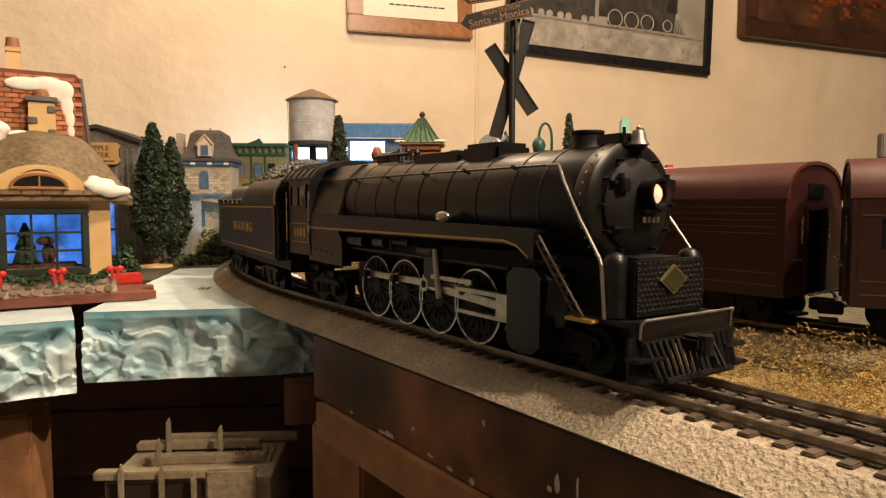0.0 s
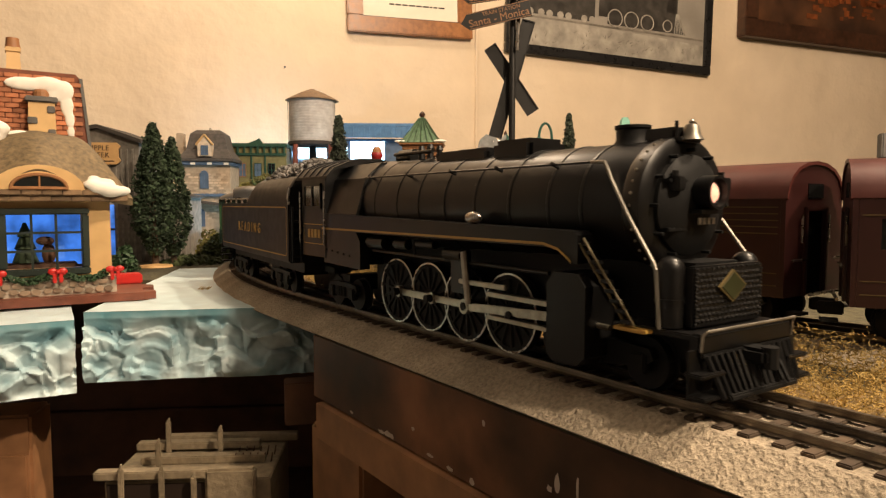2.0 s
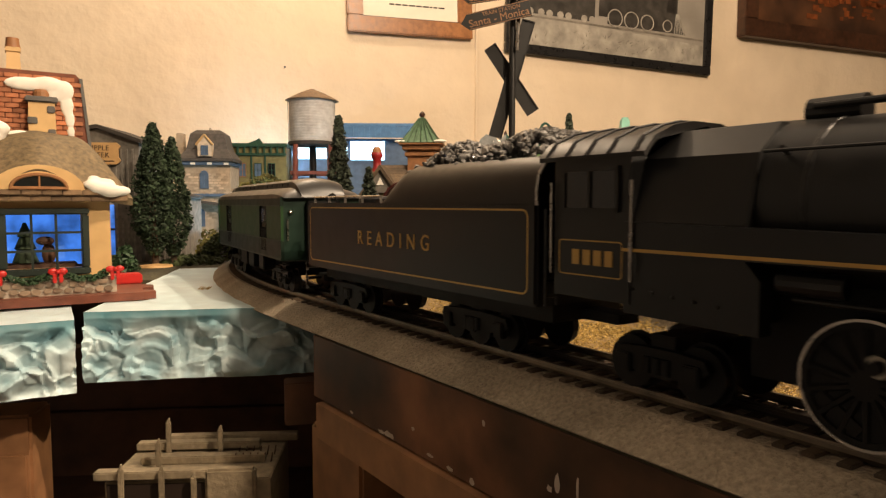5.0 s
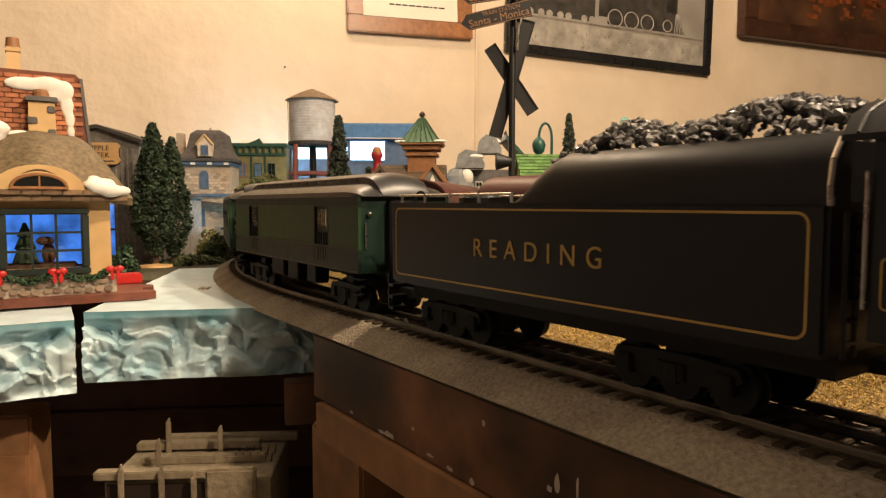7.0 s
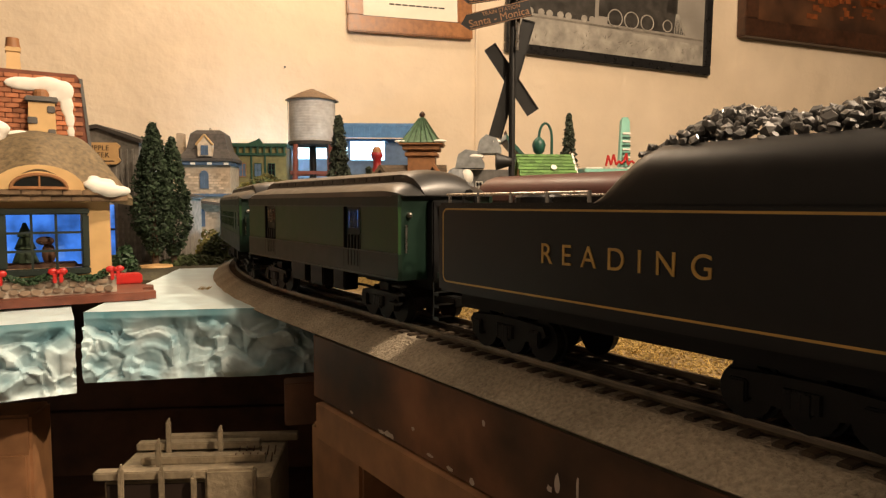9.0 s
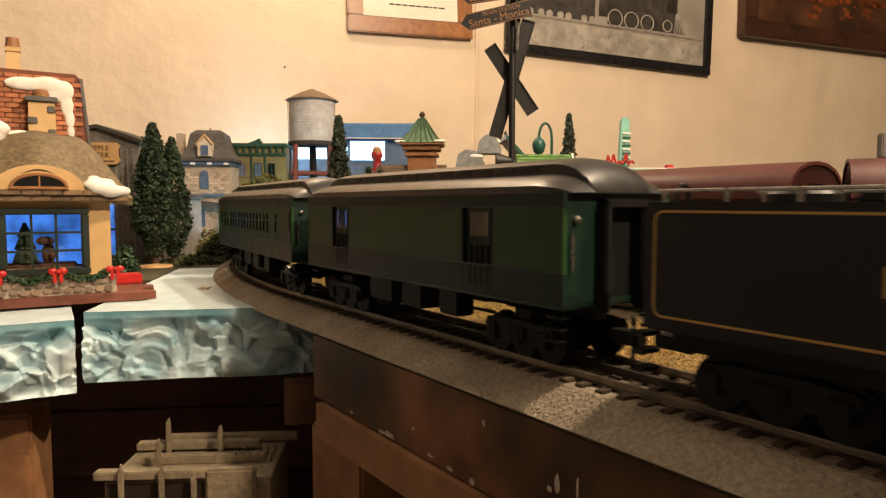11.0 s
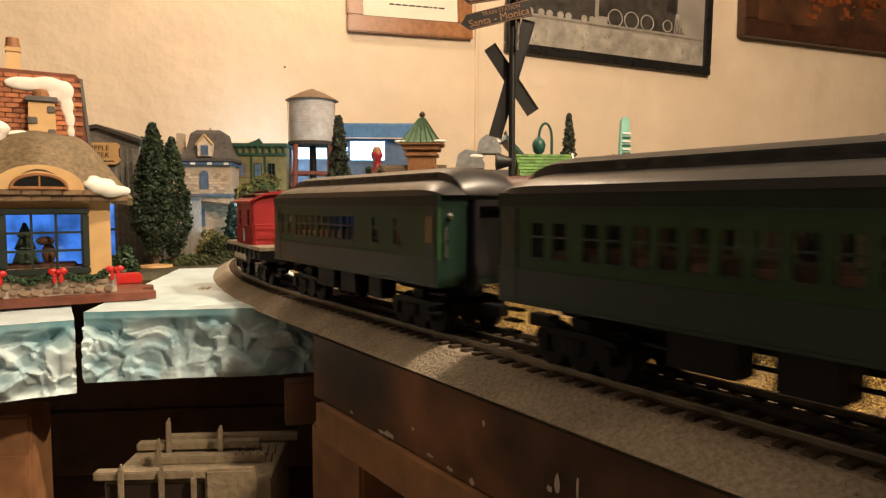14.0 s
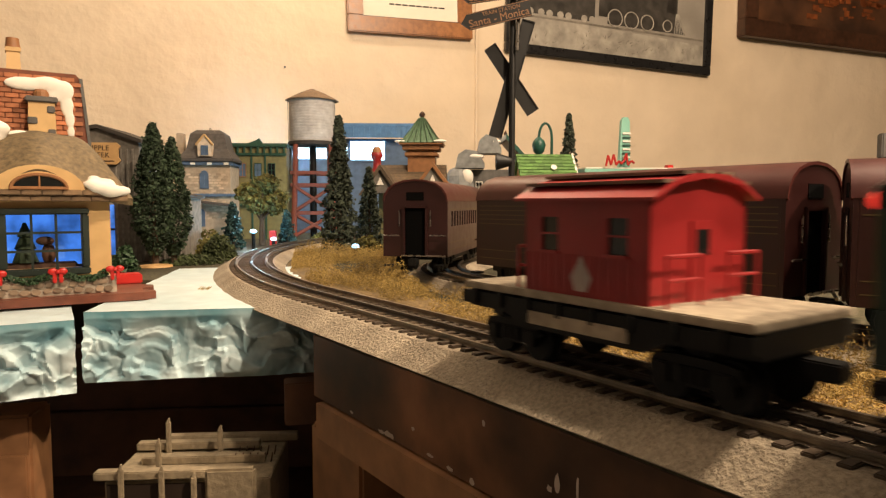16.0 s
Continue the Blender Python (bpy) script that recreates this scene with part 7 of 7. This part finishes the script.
def crossing_sign():
    t = thing("crossing_signpost", "black toy railway crossing post with crossbuck and arrow signs", "signpost")
    part("post", rod(B(), (0, 0, 0), (0, 0, 0.345), 0.0038, 0.0038, 12), SIGN_K, t)
    for ang, dx, y, hl in ((-56, 0.0, 0.0095, 0.046), (74, 0.0, 0.006, 0.070)):
        bm = B()
        box(bm, -hl, hl, -0.0015, 0.0015, -0.0078, 0.0078, 0.0006)
        b = part("crossbuck_board", bm, SIGN_K, t, "black crossbuck board")
        m = Matrix.Translation((dx, y, 0.2245)) @ Matrix.Rotation(math.radians(-ang), 4, "Y")
        b.matrix_basis = m
        bm = B()
        for z in (-0.0078, 0.0066):
            box(bm, -hl, hl, -0.0027, -0.0014, z, z + 0.0012, 0.0002)
        for x in (-hl, hl - 0.0012):
            box(bm, x, x + 0.0012, -0.0027, -0.0014, -0.0066, 0.0072)
        part("edge_rim", bm, SIGN_K, b, "raised black rim")
    for z, w, rz, txt in ((0.2935, 0.0375, 0, 1), (0.3195, 0.0375, 0, 0)):
        b = part("arrow_board", prism(B(), [(-0.037, -0.0090), (0.035, -0.0090), (0.035, 0.0090), (-0.037, 0.0090), (-0.0455, 0.0)], -0.0015, 0.0015, "y"), SIGN_K, t, "black arrow sign with copper letters")
        b.matrix_basis = Matrix.Translation((-0.0155, -0.0125, z)) @ Matrix.Rotation(math.radians(-13 if txt else -8), 4, "Y")
        lettering("Santa - Monica", 0.0118, Matrix.Translation((-0.002, -0.0017, -0.0030)) @ FACE, SIGN_T, b)
        lettering("TRAIN STATION", 0.0058, Matrix.Translation((0.002, -0.0017, 0.0045)) @ FACE, SIGN_T, b, spacing=1.05)
        bm = B()
        for zz in (-0.0088, 0.0082):
            box(bm, -0.037, 0.0348, -0.0018, -0.0014, zz, zz + 0.0006)
        part("edge_line", bm, SIGN_T, b)
    bm = B()
    lay = Matrix.Rotation(math.radians(-90), 4, "Y")
    lathe(bm, [(0.004, -0.004), (0.006, 0.0), (0.009, 0.010), (0.0105, 0.014), (0.0085, 0.014), (0.004, 0.008)], (-0.005, -0.006, 0.128), 18, lay)
    part("signal_horn", bm, SIGN_K, t, "black hooded signal lamp", True)
    part("base", lathe(B(), [(0.012, 0.0), (0.011, 0.006), (0.005, 0.012)], (0, 0, 0), 14), SIGN_K, t)
    part("strut", rod(B(), (0.0045, -0.006, 0.255), (0.0085, -0.006, 0.345), 0.0022, seg=8), STEEL, t, "pale strip on the post")
    t.matrix_basis = moved(0.0805, 0.80, GROUND, 0)
    return t


crossing_sign()


def street_lamp():
    t = thing("street_lamp", "dark green toy street lamp with curled arm", "street lamp")
    part("post", rod(B(), (0.020, 0, 0), (0.020, 0, 0.200), 0.0032, 0.0026, 10), CAST_G, t)
    bm = B()
    pts = [(0.020 + 0.0 - 0.012 * (1 - math.cos(a)), 0.200 + 0.028 * math.sin(a)) for a in [math.pi * k / 12 for k in range(13)]]
    for a, b in zip(pts, pts[1:]):
        rod(bm, (a[0], 0, a[1]), (b[0], 0, b[1]), 0.0024, seg=8)
    part("arm", bm, CAST_G, t, "curled arm")
    part("lantern", lathe(B(), [(0.003, 0.168), (0.010, 0.176), (0.013, 0.188), (0.010, 0.196), (0.004, 0.202)], (-0.004, 0, 0), 14), CAST_G, t, "dark green lantern", True)
    t.matrix_basis = moved(0.182, 1.27, GROUND, 0)
    return t


street_lamp()


# ---- trees and bushes ----
def leaves(rnd, spots, size):
    """Many small crumpled leaf clumps as one mesh: (x, y, z) spots."""
    vs, fs = [], []
    for x, y, z in spots:
        s = size * rnd.uniform(0.6, 1.35)
        k = len(vs)
        for _ in range(4):
            d = Vector((rnd.gauss(0, 1), rnd.gauss(0, 1), rnd.gauss(0, 1))).normalized() * s
            vs.append((x + d.x, y + d.y, z + d.z * 0.9))
        fs += [(k, k + 1, k + 2), (k, k + 2, k + 3), (k, k + 3, k + 1), (k + 1, k + 3, k + 2)]
    me = bpy.data.meshes.new("leaves")
    me.from_pydata(vs, [], fs)
    return me


def tree(name, label, x, y, h, r, kind, material, seed, n=1500, size=0.0042, foot=0.12):
    rnd = random.Random(seed)
    t = thing(name, label, "tree")
    part("trunk", rod(B(), (0, 0, 0), (0, 0, h * 0.8), r * 0.14, r * 0.03, 8), BARK, t, "thin brown trunk")
    spots = []
    if kind == "round":
        limbs = B()
        for k in range(7):
            a = rnd.uniform(0, 6.28)
            rod(limbs, (0, 0, h * 0.35), (r * 0.6 * math.cos(a), r * 0.6 * math.sin(a), h * rnd.uniform(0.55, 0.85)), r * 0.05, r * 0.02, 6)
        part("limbs", limbs, BARK, t)
        blobs = [(rnd.gauss(0, r * 0.45), rnd.gauss(0, r * 0.45), h * rnd.uniform(0.45, 0.92), r * rnd.uniform(0.34, 0.52)) for _ in range(16)]
        for _ in range(n):
            bx, by, bz, br = rnd.choice(blobs)
            d = Vector((rnd.gauss(0, 1), rnd.gauss(0, 1), rnd.gauss(0, 1))).normalized() * br * rnd.uniform(0.6, 1.05)
            spots.append((bx + d.x, by + d.y, bz + d.z * 0.8))
    else:
        for _ in range(n):
            f = rnd.random() ** 0.8
            a = rnd.uniform(0, 6.28)
            if kind == "cypress":
                env = math.sin(min(1.0, (1 - f) * 1.22 + 0.02) * math.pi / 2) ** 0.85 * min(1.0, f * 3.6 + 0.22)
                lump = 0.84 + 0.30 * noise.noise(Vector((math.cos(a) * 1.6, math.sin(a) * 1.6, f * 9 + seed)))
            else:
                tier = (f * 9) % 1.0
                env = (1 - f) ** 0.85 * (0.72 + 0.38 * (1 - tier)) + 0.03
                lump = 0.85 + 0.3 * noise.noise(Vector((math.cos(a) * 2, math.sin(a) * 2, f * 7 + seed)))
            q = r * env * lump * rnd.uniform(0.62, 1.0)
            spots.append((q * math.cos(a), q * math.sin(a), h * (foot + (1 - foot) * f)))
    me = leaves(rnd, spots, size)
    me.materials.append(material)
    c = new("crown", me)
    c.parent = t
    t.matrix_basis = moved(x, y, GROUND, rnd.uniform(0, 90))
    return t


tree("cypress_tree", "tall dark green model cypress by the barn", -0.3655, 0.860, 0.179, 0.0325, "cypress", LEAF_D, 21, 4200, 0.0034, 0.075)
tree("cypress_tree", "slender dark green model cypress by the barn", -0.3500, 0.880, 0.163, 0.0285, "cypress", LEAF_D, 22, 3200, 0.0034, 0.075)
tree("fir_tree", "tall dark green model fir beside the track", -0.1600, 1.050, 0.211, 0.0370, "fir", LEAF_P, 23, 3000, 0.0050, 0.04)
tree("fir_tree", "small dark green model fir", -0.1230, 1.130, 0.137, 0.0320, "fir", LEAF_P, 24, 1700, 0.0045, 0.04)
tree("spruce_tree", "small teal model spruce", -0.3560, 1.150, 0.080, 0.0260, "fir", LEAF_T, 25, 800, 0.0045, 0.03)
tree("spruce_tree", "small teal model spruce by the tower", -0.2920, 1.270, 0.066, 0.0220, "fir", LEAF_T, 26, 600, 0.0045, 0.03)
tree("broadleaf_tree", "olive green model broadleaf tree", -0.3470, 1.300, 0.130, 0.0460, "round", LEAF_Y, 27, 3400, 0.0052)
tree("bottlebrush_tree", "thin dark green bottle-brush tree", 0.2300, 1.250, 0.242, 0.0300, "fir", LEAF_P, 28, 1600, 0.0040, 0.30)


def bush(label, x, y, r, h, material, seed, n=500):
    rnd = random.Random(seed)
    spots = []
    for _ in range(n):
        a, q = rnd.uniform(0, 6.28), rnd.random() ** 0.5
        spots.append((r * q * math.cos(a), r * q * math.sin(a), h * (1 - q ** 2) * rnd.uniform(0.3, 1.0) + 0.001))
    me = leaves(rnd, spots, 0.0042)
    me.materials.append(material)
    ob = new("bush", me)
    ob.matrix_basis = moved(x, y, GROUND)
    return tagged(ob, label, "bush")


bush("dark green moss bush by the track", -0.318, 0.960, 0.026, 0.036, LEAF_B, 31, 700)
bush("olive moss bush by the track", -0.345, 1.010, 0.034, 0.040, LEAF_Y, 32, 700)
bush("low green moss mat under the cypress trees", -0.335, 0.905, 0.040, 0.010, LEAF_B, 33, 500)
bush("green plants at the cottage corner", -0.374, 0.795, 0.014, 0.034, GARLAND, 34, 300)
bush("brown moss by the tower foot", -0.250, 1.480, 0.040, 0.020, LEAF_Y, 35, 400)
bush("dark moss bush by the fir", -0.115, 1.040, 0.030, 0.030, LEAF_Y, 36, 400)
_bm = lathe(B(), [(0.020, 0.0), (0.019, 0.0025), (0.004, 0.004)], (0, 0, 0), 18)
solid("tree_base", _bm, SIGN, "pale yellow disc under the cypress tree", "tree base", m=moved(-0.360, 0.848, GROUND))
for _x, _y, _z in ((-0.330, 1.18, 0.018), (-0.300, 1.20, 0.004), (-0.128, 0.99, 0.004)):
    _t = thing("bulb_lamp", "small bare blue-white bulb among the trees", "lamp", group="bare bulbs")
    part("socket", rod(B(), (0, 0, 0), (0, 0, _z + 0.010), 0.003, seg=8), SOOT, _t)
    part("bulb", ball(B(), (0, 0, _z + 0.013), 0.0045, (1.3, 1, 0.8)), BULB, _t, "glowing blue-white bulb", True)
    _t.matrix_basis = moved(_x, _y, GROUND)
_bm = box(B(), -0.006, 0.006, -0.004, 0.004, 0.0, 0.030, 0.001)
solid("red_booth", _bm, BOW, "small red booth among the trees", "booth", m=moved(-0.312, 1.245, GROUND))
_t = thing("grey_signal_box", "grey toy signal cabinet on a post", "signal box")
part("post", rod(B(), (0, 0, 0), (0, 0, 0.16), 0.004, seg=10), SOOT, _t)
part("cabinet", box(B(), -0.014, 0.030, -0.008, 0.008, 0.155, 0.197, 0.002), GREY_ST, _t)
part("plate", box(B(), -0.004, 0.022, -0.0095, -0.008, 0.165, 0.187, 0.0004), SNOW, _t)
_t.matrix_basis = moved(0.748, 1.15, GROUND)


# ---- dry moss between the lines ----
def moss():
    rnd = random.Random(17)
    vs, fs = [], []
    n = 0
    line = [side_at(q * 0.03)[0] for q in range(-18, 17)]
    while n < 72000:
        s = rnd.uniform(-0.78, 0.34)
        near = -0.0475 - 0.16 * rnd.random() ** 1.1
        p = offset(main_at, s, near, 0)
        here = Vector((p.x, p.y))
        gap = min((here - q).length for q in line)
        if gap < 0.046 + 0.004 * noise.noise(Vector((p.x * 60, p.y * 60, 4))):
            continue
        patch = noise.noise(Vector((p.x * 16, p.y * 16, 2.5)))
        if patch < -0.12 and s < -0.05:
            continue
        n += 1
        hgt = 0.0235 * max(0.12, 0.55 + patch + 0.5 * noise.noise(Vector((p.x * 55, p.y * 55, 8.5)))) * min(1.0, (gap - 0.04) / 0.02) * min(1.0, (-near - 0.040) / 0.012)
        z = RAIL + GROUND + rnd.random() ** 1.3 * hgt
        l, w = rnd.uniform(0.0014, 0.0042), rnd.uniform(0.00014, 0.00030)
        d = Vector((rnd.gauss(0, 1), rnd.gauss(0, 1), rnd.gauss(0.15, 0.55))).normalized()
        e = Vector((rnd.gauss(0, 1), rnd.gauss(0, 1), rnd.gauss(0, 0.9))).normalized()
        a = Vector((p.x, p.y, z))
        b = a + d * l * 0.5
        c = b + (d * 0.1 + e * 0.9) * l * 0.5
        q = d.cross(e).normalized() * w
        up = d.cross(q).normalized() * w
        k = len(vs)
        for pt, f in ((a, 1.0), (b, 1.0), (c, 0.5)):
            vs += [tuple(pt + q * f), tuple(pt - q * 0.5 * f + up * f), tuple(pt - q * 0.5 * f - up * f)]
        for o2 in (0, 3):
            for i in range(3):
                j = (i + 1) % 3
                fs.append((k + o2 + i, k + o2 + j, k + o2 + 3 + j, k + o2 + 3 + i))
    me = bpy.data.meshes.new("moss")
    me.from_pydata(vs, [], fs)
    me.materials.append(GRASS)
    ob = new("dry_moss", me)
    tagged(ob, "golden dry moss and straw scattered between the tracks", "moss", kind="stuff")
    # soil under the moss
    bm = B()
    sweep(bm, main_at, -0.80, 0.45, 0.02, [(-0.041, GROUND), (-0.060, GROUND + 0.0022), (-0.09, GROUND + 0.0018), (-0.098, GROUND)])
    solid("soil_strip", bm, DECK_S, "brown soil strip along the track", "soil", kind="stuff")


DECK_S = mat("brown_soil", (0.30, 0.20, 0.08), 0.95, vary=0.5, scale=260, bump=0.8, dist=0.002)
moss()


# ---- motion of the train ----
TIMES = [0.0, 1.05, 1.25, 1.5, 2.0, 2.5, 3.0, 3.5, 4.0, 4.2, 5.2, 6.3, 6.5, 7.0, 7.5, 8.0, 8.5, 9.0, 9.2, 10.2, 11.3, 11.5, 12.0, 12.5, 13.0, 13.5, 14.0, 14.5, 15.0, 15.5, 16.0]
RUN = [0.0, 0.0, 0.0012, 0.0062, 0.0238, 0.0550, 0.0935, 0.1370, 0.1825, 0.2000, 0.2810, 0.346, 0.356, 0.377, 0.395, 0.410, 0.418, 0.4205, 0.4215, 0.466, 0.575, 0.600, 0.667, 0.744, 0.827, 0.915, 1.007, 1.105, 1.207, 1.310, 1.414]


def run(t):
    """How far the train has gone at t seconds, eased between the marks."""
    n = len(TIMES)
    if t <= TIMES[0]:
        return RUN[0]
    if t >= TIMES[-1]:
        return RUN[-1]
    i = max(k for k in range(n - 1) if TIMES[k] <= t)

    def slope(k):
        if k == 0 or k == n - 1:
            return 0.0 if k == 0 else (RUN[k] - RUN[k - 1]) / (TIMES[k] - TIMES[k - 1])
        a = (RUN[k] - RUN[k - 1]) / (TIMES[k] - TIMES[k - 1])
        b = (RUN[k + 1] - RUN[k]) / (TIMES[k + 1] - TIMES[k])
        return 2 * a * b / (a + b) if a + b > 0 and a * b > 0 else 0.0
    h = TIMES[i + 1] - TIMES[i]
    u = (t - TIMES[i]) / h
    return (RUN[i] * (1 + 2 * u) * (1 - u) ** 2 + h * slope(i) * u * (1 - u) ** 2 + RUN[i + 1] * u * u * (3 - 2 * u) + h * slope(i + 1) * u * u * (u - 1))


def motions():
    steps = [k * 0.2 for k in range(81)]
    for ob, s, half in ((LOCO, -0.060, 0.075), (TENDER_T, -0.346, 0.065), (BAGGAGE, -0.6080, 0.0830), (COACH, -0.8690, 0.0880), (OBS, -1.1470, 0.0720), (CABOOSE, -1.3560, 0.045)):
        walk(ob, [(t, on_line(main_at, s + run(t), half)) for t in steps])
    fine = [k / 15 for k in range(241)]
    turn = [math.radians(105) - run(t) / 0.0135 for t in fine]
    for hub, x in DRIVERS:
        walk(hub, [(t, Matrix.Translation((x, 0, 0.0178)) @ Matrix.Rotation(math.pi / 2 - a, 4, "Y")) for t, a in zip(fine, turn)])
    crank, length = 0.008, 0.062
    for ob, kind in RODSET:
        rows = []
        for t, a in zip(fine, turn):
            px, pz = crank * math.cos(a), 0.0178 + crank * math.sin(a)
            q = math.asin((pz - 0.0215) / length)
            if kind == 0:
                m = Matrix.Translation((px, 0, pz))
            elif kind == 1:
                m = Matrix.Translation((-0.049 + 0.060 + px, 0, pz)) @ Matrix.Rotation(q, 4, "Y")
            else:
                m = Matrix.Translation((-0.049 + 0.060 + px + length * math.cos(q), 0, 0.0215))
            rows.append((t, m))
        walk(ob, rows)


motions()
